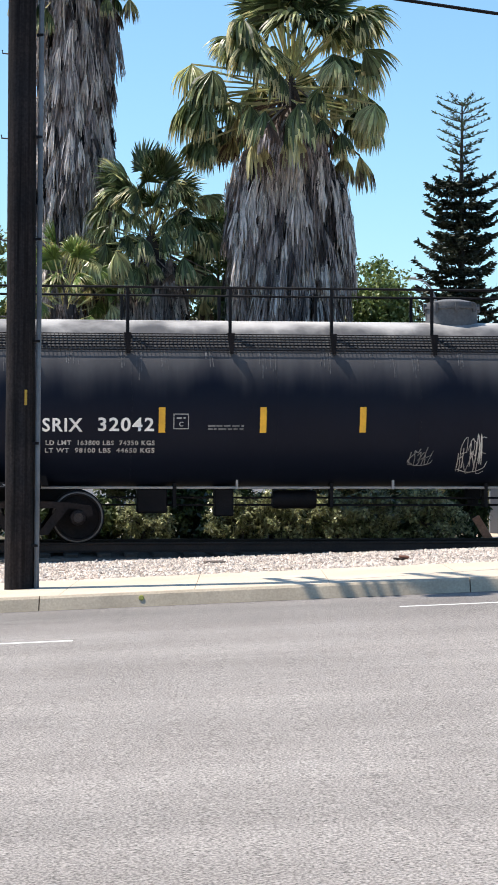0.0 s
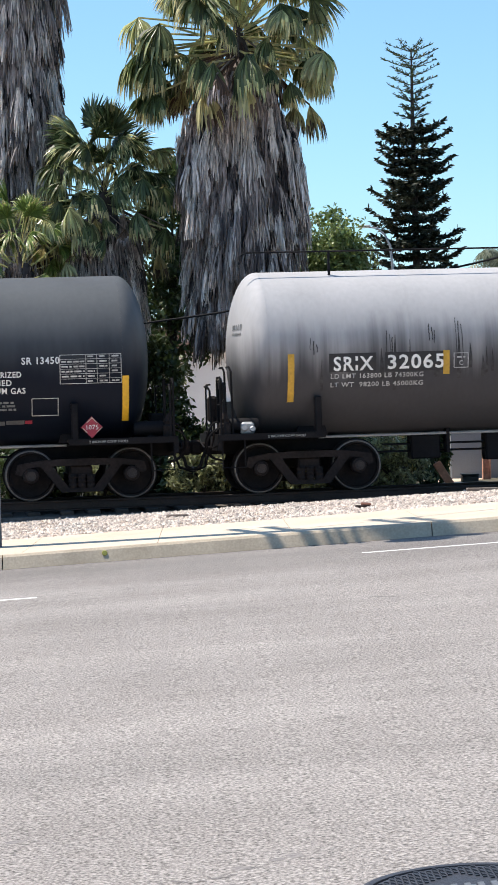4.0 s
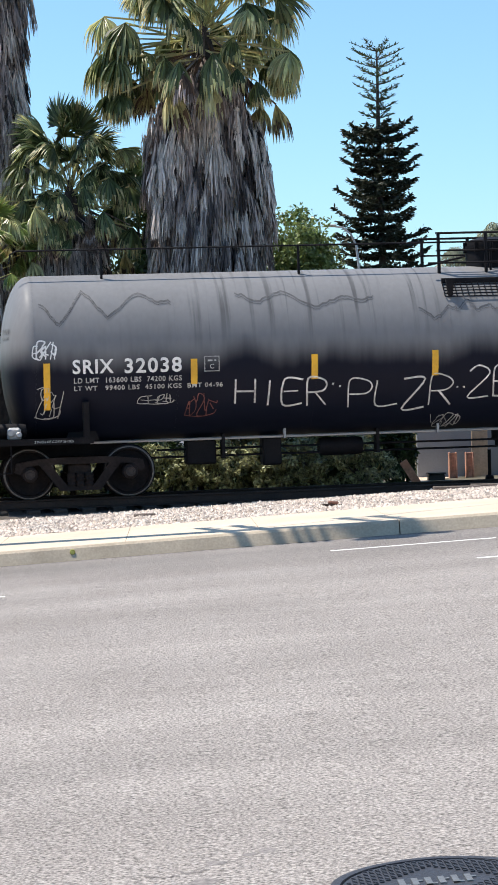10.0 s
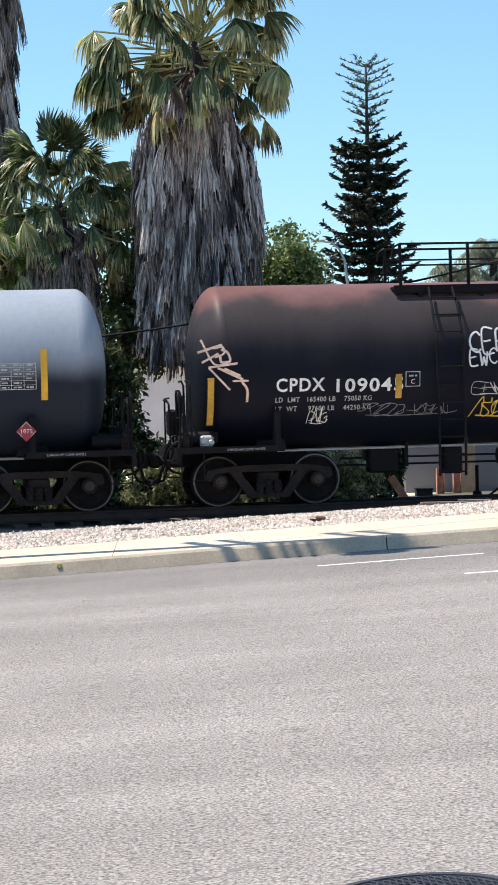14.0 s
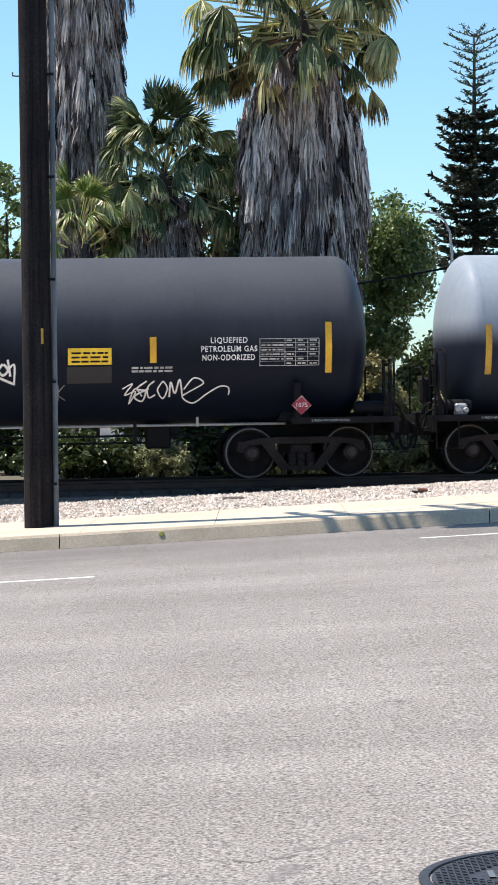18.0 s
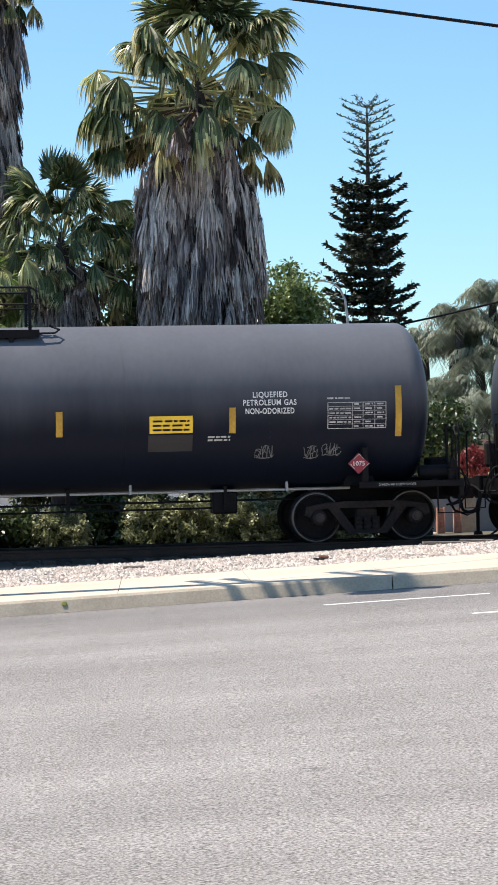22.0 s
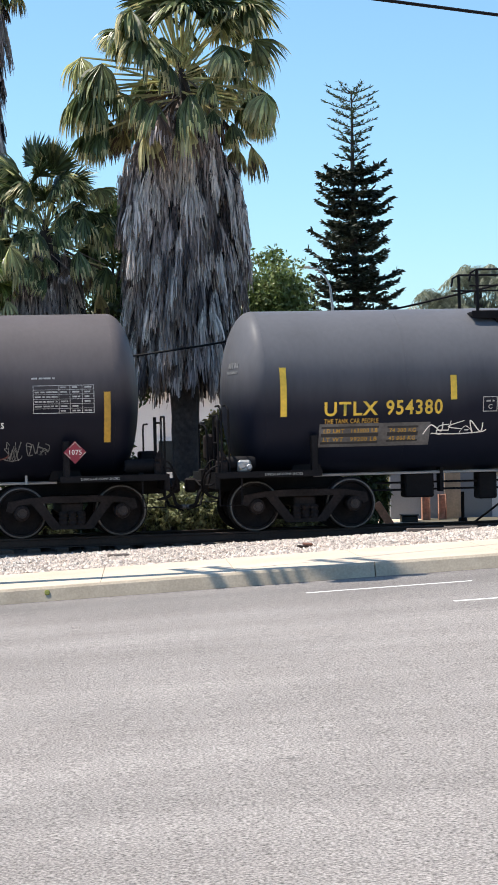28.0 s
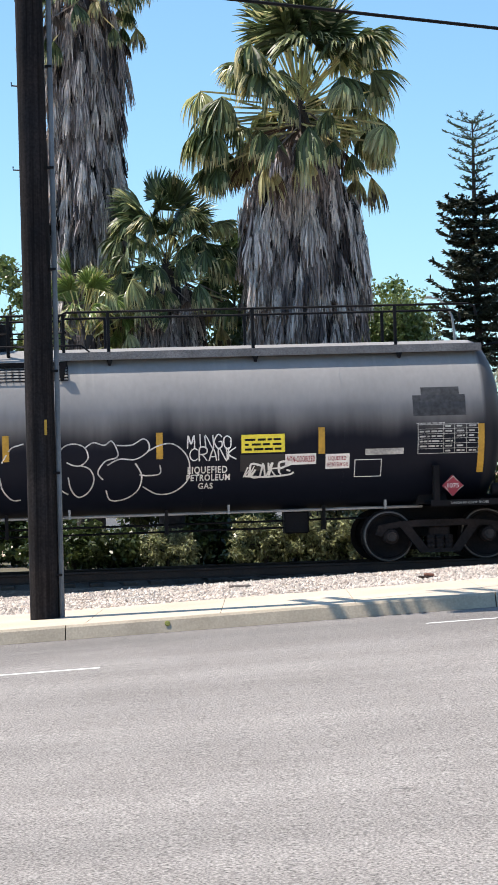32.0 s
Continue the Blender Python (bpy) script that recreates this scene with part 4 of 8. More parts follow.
def platform_small(car, x0, x1, dome):
    """A short grating platform each side of the valve housing."""
    zt = Z_TANK + R_TANK
    for s in (-1, 1):
        bm = bmesh.new()
        grating(bm, x0, x1, [(s * (1.02 + 0.05 * k), zt - 0.34 - 0.055 * k) for k in range(6)], 26)
        part("grating", bm, BLACK_STEEL, car)
        bm = bmesh.new()
        box(bm, x0, x1, s * 1.0 - 0.015, s * 1.0 + 0.015, zt - 0.36, zt - 0.27)
        part("running_board", bm, BLACK_STEEL, car)
        for x in (x0 + 0.1, (x0 + x1) / 2, x1 - 0.1):
            bm = bmesh.new()
            extrude_xz(bm, [(x - 0.08, zt - 0.30), (x + 0.08, zt - 0.30), (x + 0.03, zt - 0.62), (x - 0.03, zt - 0.62)], s * 1.22 - 0.05, s * 1.22 + 0.03)
            part("bracket", bm, BLACK_STEEL, car)
        railing(car, x0, x1, zt + 0.58, s * 0.66, np.linspace(x0 + 0.05, x1 - 0.05, 4), mid=True, foot=zt - 0.3, bend=False)
        bm = bmesh.new()
        rod(bm, [(x1, s * 0.97, zt - 0.18), (x1 + 0.3, s * 0.95, zt - 0.17), (x1 + 0.4, s * 0.9, zt - 0.1), (x1 + 0.25, s * 0.85, zt + 0.02), (x0 - 0.2, s * 0.85, zt + 0.02)], 0.018, 6)
        part("grab_iron", bm, BLACK_STEEL, car)
    manway(car, dome, 0.42, 0.55)


def walkway_full(car, x0, x1, slope=True, mat=None):
    """A full-length side walkway of steel grating with one handrail."""
    zt = Z_TANK + R_TANK
    for s in (-1, 1):
        bm = bmesh.new()
        if slope:
            grating(bm, x0, x1, [(s * (0.95 + 0.055 * k), zt - 0.30 - 0.05 * k) for k in range(7)], int((x1 - x0) * 14))
        else:
            box(bm, x0, x1, min(s * 0.75, s * 1.05), max(s * 0.75, s * 1.05), zt - 0.20, zt - 0.16)
            box(bm, x0, x1, s * 1.05 - 0.01, s * 1.05 + 0.01, zt - 0.26, zt - 0.12)
        part("grating", bm, mat or BLACK_STEEL, car, "steel grating walkway")
        xs = np.arange(x0 + 0.9, x1, 1.83 if slope else 2.6)
        for x in xs:
            bm = bmesh.new()
            extrude_xz(bm, [(x - 0.08, zt - 0.30), (x + 0.05, zt - 0.30), (x + 0.03, zt - 0.66), (x - 0.03, zt - 0.66)] if slope else [(x - 0.06, zt - 0.24), (x + 0.06, zt - 0.24), (x + 0.02, zt - 0.36), (x - 0.02, zt - 0.36)], s * (1.28 if slope else 1.0) - 0.04, s * (1.28 if slope else 1.0) + 0.03)
            part("bracket", bm, BLACK_STEEL, car)
        railing(car, x0, x1, zt + (0.53 if slope else 0.62), s * (0.98 if slope else 0.70), xs, mid=False, foot=zt - 0.3)


def head_ladder(car, s, half):
    """A ladder that follows the dished end from the deck to the walkway."""
    for off in (0.0, 0.34):
        bm = bmesh.new()
        pts = []
        for k in range(11):
            z = 1.1 + (Z_TANK + R_TANK - 0.35 - 1.1) * k / 10
            bow = math.sqrt(max(0.0, 1 - ((z - Z_TANK) / (R_TANK + 0.12)) ** 2))
            pts.append((s * (half + 0.10 + (0.30 - 0.12 * (off > 0)) * bow + off * 0.5), -0.75 - 0.55 * bow + off, z))
        rod(bm, pts, 0.022, 6)
        part("end_ladder", bm, BLACK_STEEL, car, "curved black ladder on the tank end")
        if off == 0.0:
            first = pts
    for a, b in list(zip(first, pts))[::2]:
        bm = bmesh.new()
        rod(bm, [a, b], 0.014, 5)
        part("rung", bm, BLACK_STEEL, car)


def end_gear(car, e, s):
    """Hand rails, valve, reservoir and hoses over the end deck."""
    bm = bmesh.new()
    x = e + s * 0.86
    rod(bm, [(x, -1.40, 1.05), (x, -1.40, 2.02), (x, -1.36, 2.10), (x, -0.95, 2.10), (x, -0.91, 2.02), (x, -0.91, 1.05)], 0.020, 6)
    part("end_handrail", bm, BLACK_STEEL, car, "black pipe handrail at the tank end")
    bm = bmesh.new()
    rod(bm, [(x, -1.38, 1.62), (x, -0.93, 1.62)], 0.014, 6)
    part("end_handrail", bm, BLACK_STEEL, car)
    bm = bmesh.new()
    lathe(bm, [(0.001, -0.30), (0.11, -0.28), (0.13, -0.2), (0.13, 0.2), (0.11, 0.28), (0.001, 0.30)], 14, "x", (e + s * 0.45, -1.16, 1.24))
    box(bm, e + s * 0.45 - 0.05, e + s * 0.45 + 0.05, -1.22, -1.08, 1.04, 1.14)
    part("air_reservoir", bm, BLACK_STEEL, car, smooth=True)
    bm = bmesh.new()
    box(bm, e + s * 0.78 - 0.10, e + s * 0.78 + 0.10, -1.34, -1.14, 1.06, 1.30, 0.03)
    lathe(bm, [(0.07, 1.30), (0.09, 1.36), (0.05, 1.44), (0.02, 1.50)], 10, "z", (e + s * 0.78, -1.24, 0))
    part("brake_valve", bm, TRUCK_STEEL, car)
    for k, (dy, dz) in enumerate(((0.0, 0.0), (0.25, 0.12))):
        bm = bmesh.new()
        rod(bm, [tuple(p) for p in curve3([(e + s * 0.70, -1.30 + dy, 1.20), (e + s * 0.95, -1.35 + dy, 1.18 + dz), (e + s * 1.10, -1.2 + dy, 0.95), (e + s * 1.0, -1.0 + dy, 0.70), (e + s * 0.80, -0.9 + dy, 0.62)])], 0.018, 6)
        part("brake_hose", bm, BLACK_STEEL, car)
    bm = bmesh.new()
    rod(bm, [(e + s * 0.90, -1.45, 0.92), (e + s * 0.98, -1.2, 0.86), (e + s * 1.08, -0.5, 0.86), (e + s * 1.10, -0.15, 0.95)], 0.016, 6)
    part("uncoupling_lever", bm, BLACK_STEEL, car)
    st = part("deck_stencil", DECK_WORDS, FADED_PAINT, car, "white stencil reading 2 INCH HF COMP SHOES")
    tagged(st, "white stencil reading 2 INCH HF COMP SHOES", kind="stuff")
    st.matrix_basis = pose(e - s * 0.30, -1.474, 1.012, 90, 0, 0)
    if s < 0:
        bm = bmesh.new()
        box(bm, e - 0.50, e - 0.26, -1.36, -1.16, 1.07, 1.30, 0.04)
        lathe(bm, [(0.05, -1.40), (0.07, -1.38), (0.07, -1.34)], 12, "y", (e - 0.44, 0, 1.20))
        lathe(bm, [(0.04, -1.40), (0.055, -1.38), (0.055, -1.34)], 12, "y", (e - 0.30, 0, 1.17))
        part("control_valve", bm, GALV, car, "pale grey brake control valve")
        for dx, dy, zt in ((-0.64, -1.30, 2.28), (-0.70, -0.85, 2.28), (-0.98, -0.95, 1.95)):
            bm = bmesh.new()
            rod(bm, [(e + dx, dy, 1.06), (e + dx * 1.02, dy, zt - 0.08), (e + dx * 1.06, dy + 0.05, zt), (e + dx * 1.06, dy + 0.42, zt)], 0.020, 6)
            part("crossover_rail", bm, BLACK_STEEL, car)
        bm = bmesh.new()
        box(bm, e - 1.02, e - 0.84, -0.86, -0.60, 1.30, 1.78, 0.05)
        rod(bm, [(e - 0.93, -0.88, 1.40), (e - 0.93, -0.90, 1.10), (e - 1.0, -0.86, 0.80)], 0.022, 6)
        part("hand_brake_housing", bm, TRUCK_STEEL, car)
    bm = bmesh.new()
    rod(bm, [tuple(p) for p in curve3([(e + s * 0.98, -0.42, 0.86), (e + s * 1.10, -0.50, 0.70), (e + s * 1.16, -0.48, 0.52), (e + s * 1.30, -0.40, 0.46)])], 0.03, 7)
    part("brake_hose", bm, BLACK_STEEL, car)
    bm = bmesh.new()
    lathe(bm, [(0.03, -0.05), (0.045, -0.03), (0.045, 0.05), (0.03, 0.07)], 10, "x", (e + s * 1.28, -0.40, 0.47))
    part("hose_coupling", bm, TREAD, car, "worn bright hose coupling")


def deck_words():
    """The stencil on the edge of the end deck, as one flat mesh."""
    cu = bpy.data.curves.new("words", "FONT")
    cu.body, cu.size, cu.align_x, cu.resolution_u = "2 INCH HF COMP SHOES", 0.062, "CENTER", 2
    tmp = bpy.data.objects.new("words", cu)
    me = bpy.data.meshes.new_from_object(tmp)
    bpy.data.objects.remove(tmp)
    me.materials.clear()
    me.materials.append(FADED_PAINT)
    return me


DECK_WORDS = deck_words()


def head_print(car, half, z, seed, mat):
    """Small illegible print across the leading dished end."""
    r = np.random.default_rng(seed)

    def on_head(y, zz):
        f = min(0.98, math.hypot(y, zz - Z_TANK) / R_TANK)
        return (-half - HEAD * math.sqrt(1 - f * f) - 0.008, y, zz)

    bm = bmesh.new()
    for row, hh in ((0, 0.10), (1, 0.05)):
        z0 = z - (0, 0.10)[row]
        y = -0.95
        while y < -0.45:
            w = hh * r.uniform(0.5, 0.75)
            v = [bm.verts.new(on_head(*p)) for p in ((y, z0), (y + w, z0), (y + w, z0 + hh), (y, z0 + hh))]
            bm.faces.new(v)
            y += w + hh * r.uniform(0.25, 0.6)
    part("head_stencil", bm, mat, car, "white print on the dished end")


def curve3(pts, n=5):
    p = [np.array(q, float) for q in pts]
    p = [p[0]] + p + [p[-1]]
    out = []
    for a, b, c, d in zip(p, p[1:], p[2:], p[3:]):
        for t in np.linspace(0, 1, n, endpoint=False):
            out.append(0.5 * ((2 * b) + (c - a) * t + (2 * a - 5 * b + 4 * c - d) * t * t + (3 * b - a - 3 * c + d) * t ** 3))
    out.append(p[-2])
    return out


CARS = {}


def build_car(key, label, xl, xr, paint, wide_stripe=True, ends=(0.77, 0.77)):
    """A tank car. xl and xr are where the shell meets its dished ends, along the train at 16 s; the car's origin is midway on the rail head."""
    mid, half = (xl + xr) / 2, (xr - xl) / 2
    car = thing("tank_car", label, "tank car", "tank cars of one train")
    bm = bmesh.new()
    dish = [(max(0.001, math.cos(a)), math.sin(a)) for a in np.linspace(0, math.pi / 2, 16)]
    prof = [(R_TANK * f, -half - HEAD * g) for f, g in dish[::-1]]
    prof += [(R_TANK, x) for x in (-half + 0.02, *np.linspace(-half, half, 10)[1:-1], half - 0.02)]
    prof += [(R_TANK * f, half + HEAD * g) for f, g in dish]
    lathe(bm, prof, 72, "x", (0, 0, Z_TANK))
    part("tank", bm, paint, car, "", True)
    for s in (-1, 1):
        e = s * half
        add_truck(car, e - s * ends[0 if s < 0 else 1])
        end_gear(car, e, s)
        # stub sill, end deck, draft gear
        bm = bmesh.new()
        box(bm, min(e - s * 1.6, e + s * 1.0), max(e - s * 1.6, e + s * 1.0), -0.2, 0.2, 0.72, 1.15, 0.02)
        part("stub_sill", bm, BLACK_STEEL, car)
        bm = bmesh.new()
        box(bm, min(e - s * 1.0, e + s * 0.9), max(e - s * 1.0, e + s * 0.9), -1.45, 1.45, 1.01, 1.06, 0.01)
        box(bm, min(e - s * 1.0, e + s * 0.9), max(e - s * 1.0, e + s * 0.9), -1.47, -1.42, 0.98, 1.09)
        box(bm, min(e + s * 0.86, e + s * 0.93), max(e + s * 0.86, e + s * 0.93), -1.45, 1.45, 0.80, 1.09)
        part("end_deck", bm, BLACK_STEEL, car)
        bm = bmesh.new()
        box(bm, min(e + s * 0.95, e + s * 1.18), max(e + s * 0.95, e + s * 1.18), -0.09, 0.09, 0.76, 0.94, 0.02)
        box(bm, min(e + s * 1.08, e + s * 1.28), max(e + s * 1.08, e + s * 1.28), -0.17, 0.13, 0.72, 0.99, 0.04)
        part("coupler", bm, TRUCK_STEEL, car)
        bm = bmesh.new()
        rod(bm, [(e + s * 0.95, -0.12, 0.78), (e + s * 1.05, -0.3, 0.5), (e + s * 1.3, -0.3, 0.42)], 0.025, 6)
        part("air_hose", bm, BLACK_STEEL, car)
        # saddle plate under the shell, jacket bracket, corner posts, sill step
        bm = bmesh.new()
        extrude_xz(bm, [(e - s * 1.15, 1.02), (e - s * 0.55, 1.02), (e - s * 0.7, 1.5), (e - s * 1.0, 1.5)][::s], -0.8, 0.8)
        part("saddle", bm, BLACK_STEEL, car)
        bm = bmesh.new()
        box(bm, e - s * 0.88 - 0.06, e - s * 0.88 + 0.06, -1.46, -1.30, 1.04, 1.72, 0.02)
        part("jacket_bracket", bm, BLACK_STEEL, car)
        for y in (-1.42, 1.42):
            bm = bmesh.new()
            rod(bm, [(e + s * 0.80, y, 1.05), (e + s * 0.80, y, 1.9), (e + s * 0.80, y * 0.93, 2.0), (e + s * 0.80, y * 0.5, 2.0)], 0.018, 6)
            part("corner_grab", bm, BLACK_STEEL, car)
            bm = bmesh.new()
            rod(bm, [(e + s * 0.45, y, 1.0), (e + s * 0.45, y, 0.5), (e + s * 0.85, y, 0.5), (e + s * 0.85, y, 1.0)], 0.016, 6)
            part("sill_step", bm, BLACK_STEEL, car)
        if s < 0:
            bm = bmesh.new()
            lathe(bm, [(0.24, -0.02), (0.27, 0.0), (0.24, 0.02)], 24, "x", (e - 0.78, -0.75, 1.85))
            for k in range(3):
                a = k * 2.1
                rod(bm, [(e - 0.78, -0.75, 1.85), (e - 0.78, -0.75 + 0.25 * math.cos(a), 1.85 + 0.25 * math.sin(a))], 0.014, 5)
            rod(bm, [(e - 0.82, -0.75, 1.05), (e - 0.82, -0.75, 1.9)], 0.04, 6)
            part("brake_wheel", bm, BLACK_STEEL, car)
        else:
            bm = bmesh.new()
            rod(bm, [(e + 0.74, -1.0, 1.05), (e + 0.74, -1.0, 2.1)], 0.03, 6)
            box(bm, e + 0.5, e + 0.8, -0.7, -0.2, 1.06, 1.5, 0.03)
            part("brake_cylinder", bm, BLACK_STEEL, car)
    # belly: drain nozzle and pipes
    bm = bmesh.new()
    lathe(bm, [(0.16, 0.98), (0.16, 0.80), (0.10, 0.74), (0.10, 0.66)], 16)
    part("bottom_nozzle", bm, BLACK_STEEL, car)
    side_pipe(car, -half + 1.0, half - 1.0)
    for bx, bw, bz in ((-half + 3.0, 0.55, 0.52), (-half + 4.3, 0.35, 0.46), (half - 3.3, 0.45, 0.56)):
        bm = bmesh.new()
        box(bm, bx - bw / 2, bx + bw / 2, -0.58, -0.2, bz, 0.97, 0.03)
        part("brake_gear_box", bm, BLACK_STEEL, car)
    bm = bmesh.new()
    lathe(bm, [(0.001, -0.42), (0.15, -0.40), (0.17, -0.32), (0.17, 0.32), (0.15, 0.40), (0.001, 0.42)], 14, "x", (-half + 5.6, -0.35, 0.76))
    part("air_tank", bm, BLACK_STEEL, car, "", True)
    if key not in "AEF":
        head_print(car, half, 2.95, ord(key), DIM_PAINT)
    CARS[key] = (car, mid, half)
    return car


def stripe(car, x, z0, z1, mat=None, w=0.115):
    bm = bmesh.new()
    patch(bm, x, x + w, z0, z1, 0.010)
    part("reflective_stripe", bm, mat or YELLOW, car, "yellow reflective strip")


def placard(car, x, z, s=0.2):
    """A diamond-shaped hazard placard on a bracket."""
    y = -1.50
    bm = bmesh.new()
    v0 = [bm.verts.new((x + dx, y, z + dz)) for dx, dz in ((-s, 0), (0, -s), (s, 0), (0, s))]
    v1 = [bm.verts.new((x + dx, y + 0.02, z + dz)) for dx, dz in ((-s, 0), (0, -s), (s, 0), (0, s))]
    bm.faces.new(v0)
    bm.faces.new(v1[::-1])
    for k in range(4):
        bm.faces.new((v0[k], v1[k], v1[(k + 1) % 4], v0[(k + 1) % 4]))
    ob = part("placard", bm, RED_SIGN, car, "red diamond hazard placard reading 1075")
    for dx, dz in ((1, 1), (1, -1), (-1, 1), (-1, -1)):
        bm = bmesh.new()
        ribbon(bm, [(x + dx * s * 0.90, z), (x, z + dz * s * 0.90)], 0.012, 0.004)
        bmesh.ops.translate(bm, verts=bm.verts, vec=(0, y - 0.006 - sum(v.co.y for v in bm.verts) / len(bm.verts), 0))
        part("border_line", bm, FADED_PAINT, ob)
    cu = bpy.data.curves.new("digits", "FONT")
    cu.body, cu.size, cu.align_x, cu.resolution_u = "1075", s * 0.62, "CENTER", 2
    tmp = bpy.data.objects.new("digits", cu)
    me = bpy.data.meshes.new_from_object(tmp)
    bpy.data.objects.remove(tmp)
    me.transform(Matrix.Translation((x, y - 0.009, z - s * 0.2)) @ pose(0, 0, 0, 90, 0, 0))
    me.materials.clear()
    me.materials.append(WHITE_PAINT)
    part("digits", me, WHITE_PAINT, ob, "white painted number")


def frame_box(car, x, z, w, h, mat, t=0.014):
    bm = bmesh.new()
    for a, b, c, d in ((x, x + w, z, z + t), (x, x + w, z + h - t, z + h), (x, x + t, z, z + h), (x + w - t, x + w, z, z + h)):
        patch(bm, a, b, c, d, 0.01)
    part("stencil_frame", bm, mat, car)


def plate_c(car, x, z):
    frame_box(car, x, z, 0.27, 0.27, FADED_PAINT)
    lettering("C", x + 0.10, z + 0.05, 0.08, FADED_PAINT, car)
    bars(x + 0.06, z + 0.17, 0.15, 0.05, 1, FADED_PAINT, car)


def decal_yellow(car, x, z, w=0.78, h=0.31, mat=None, under=True):
    bm = bmesh.new()
    patch(bm, x, x + w, z, z + h, 0.010)
    part("emergency_decal", bm, mat or DECAL_YELLOW, car, "yellow decal with illegible numbers")
    bars(x + 0.06, z + 0.03, w - 0.12, h - 0.07, 3, BLACK_STEEL, car, seed=5, fill=0.45)
    if under:
        bm = bmesh.new()
        patch(bm, x - 0.02, x + w, z - 0.32, z - 0.03, 0.009)
        part("data_plate", bm, DARK_PATCH, car)


def panel(car, x, z, w, h, mat):
    bm = bmesh.new()
    patch(bm, x, x + w, z, z + h, 0.005)
    part("painted_panel", bm, mat, car)


def disc(bm, x, z, r, off):
    c = bm.verts.new(flank(x, z, off))
    ring = [bm.verts.new(flank(x + r * math.cos(a), z + r * math.sin(a), off)) for a in np.linspace(0, 2 * math.pi, 15)[:-1]]
    for k in range(14):
        bm.faces.new((c, ring[k], ring[(k + 1) % 14]))


def mural(car, x, z, lead, h):
    """Faded block letters in sand colour with black outlines, between blue sprayed spots."""
    x1 = x + lead
    k = h / 0.95
    strokes = [[(0.05, 0.08), (0.42, 0.80)], [(0.62, 0.08), (0.95, 0.80)], [(0.28, 0.45), (0.80, 0.48)],
               [(1.12, 0.08), (1.30, 0.78)], [(1.28, 0.78), (1.80, 0.10)], [(1.78, 0.10), (1.98, 0.86)],
               [(3.30, 0.74), (2.95, 0.88), (2.55, 0.80), (2.42, 0.60), (2.65, 0.47), (3.05, 0.42), (3.32, 0.28), (3.20, 0.12), (2.80, 0.04), (2.30, 0.10), (2.12, 0.22)]]
    for wide, off, mat, nm, lb in ((0.40, 0.0065, DARK_PATCH, "mural_outline", ""), (0.30, 0.0085, SAND_SPRAY, "mural_letter", "sand-coloured faded mural letter")):
        for i, s in enumerate(strokes):
            bm = bmesh.new()
            pts = curve_through(s, 6) if len(s) > 2 else [tuple(np.array(s[0]) + (np.array(s[1]) - np.array(s[0])) * u) for u in np.linspace(0, 1, 6)]
            ribbon(bm, [(x1 + p[0], z + p[1] * k) for p in pts], wide * (1.0 if len(s) > 2 else 0.9), off + 0.0002 * i)
            part(nm, bm, mat, car, lb)
    r = np.random.default_rng(8)
    for i in range(60):
        bm = bmesh.new()
        a, b = r.uniform(0.1, 2.0), r.uniform(0.05, 0.8) * k
        ribbon(bm, [(x1 + a, z + b), (x1 + a + r.normal(0, 0.01), z + b + r.uniform(0.06, 0.3))], r.uniform(0.008, 0.022), 0.0112)
        part("worn_streak", bm, DARK_PATCH, car)
    r = np.random.default_rng(4)
    for cx, n in ((x + 0.35, 26), (x1 + 3.70, 30)):
        for q in range(n):
            bm = bmesh.new()
            disc(bm, cx + r.normal(0, 0.24), z + h * 0.4 + r.normal(0, 0.17), r.uniform(0.03, 0.13), 0.0055 + q * 0.0001)
            part("spray_spot", bm, BLUE_SPRAY if q % 4 else PALE_BLUE_SPRAY, car)

# the cars, from the first to the last; upper tones carry light, lower tones shade as well as grime
# the pale crown of A paints in the sunlit top of the tank
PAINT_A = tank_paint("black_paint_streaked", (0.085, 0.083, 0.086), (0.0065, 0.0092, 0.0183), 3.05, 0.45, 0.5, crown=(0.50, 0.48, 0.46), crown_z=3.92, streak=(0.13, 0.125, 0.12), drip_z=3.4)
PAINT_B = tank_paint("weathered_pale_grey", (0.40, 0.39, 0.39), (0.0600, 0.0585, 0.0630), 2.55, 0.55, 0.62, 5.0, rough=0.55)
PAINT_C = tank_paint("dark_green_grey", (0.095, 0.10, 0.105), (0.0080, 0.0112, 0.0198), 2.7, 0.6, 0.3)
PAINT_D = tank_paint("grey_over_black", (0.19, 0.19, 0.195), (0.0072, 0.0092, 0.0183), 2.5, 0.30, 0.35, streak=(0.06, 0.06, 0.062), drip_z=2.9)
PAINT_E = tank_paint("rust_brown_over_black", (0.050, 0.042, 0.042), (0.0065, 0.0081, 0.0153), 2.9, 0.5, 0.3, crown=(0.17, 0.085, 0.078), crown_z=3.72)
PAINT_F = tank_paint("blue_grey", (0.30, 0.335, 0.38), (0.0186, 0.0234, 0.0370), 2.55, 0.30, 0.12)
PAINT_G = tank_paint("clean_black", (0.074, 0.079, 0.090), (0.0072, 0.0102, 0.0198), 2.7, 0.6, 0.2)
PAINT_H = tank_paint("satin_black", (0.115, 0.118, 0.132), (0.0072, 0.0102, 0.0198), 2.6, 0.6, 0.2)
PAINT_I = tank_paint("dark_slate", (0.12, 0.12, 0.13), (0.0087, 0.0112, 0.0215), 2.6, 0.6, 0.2)
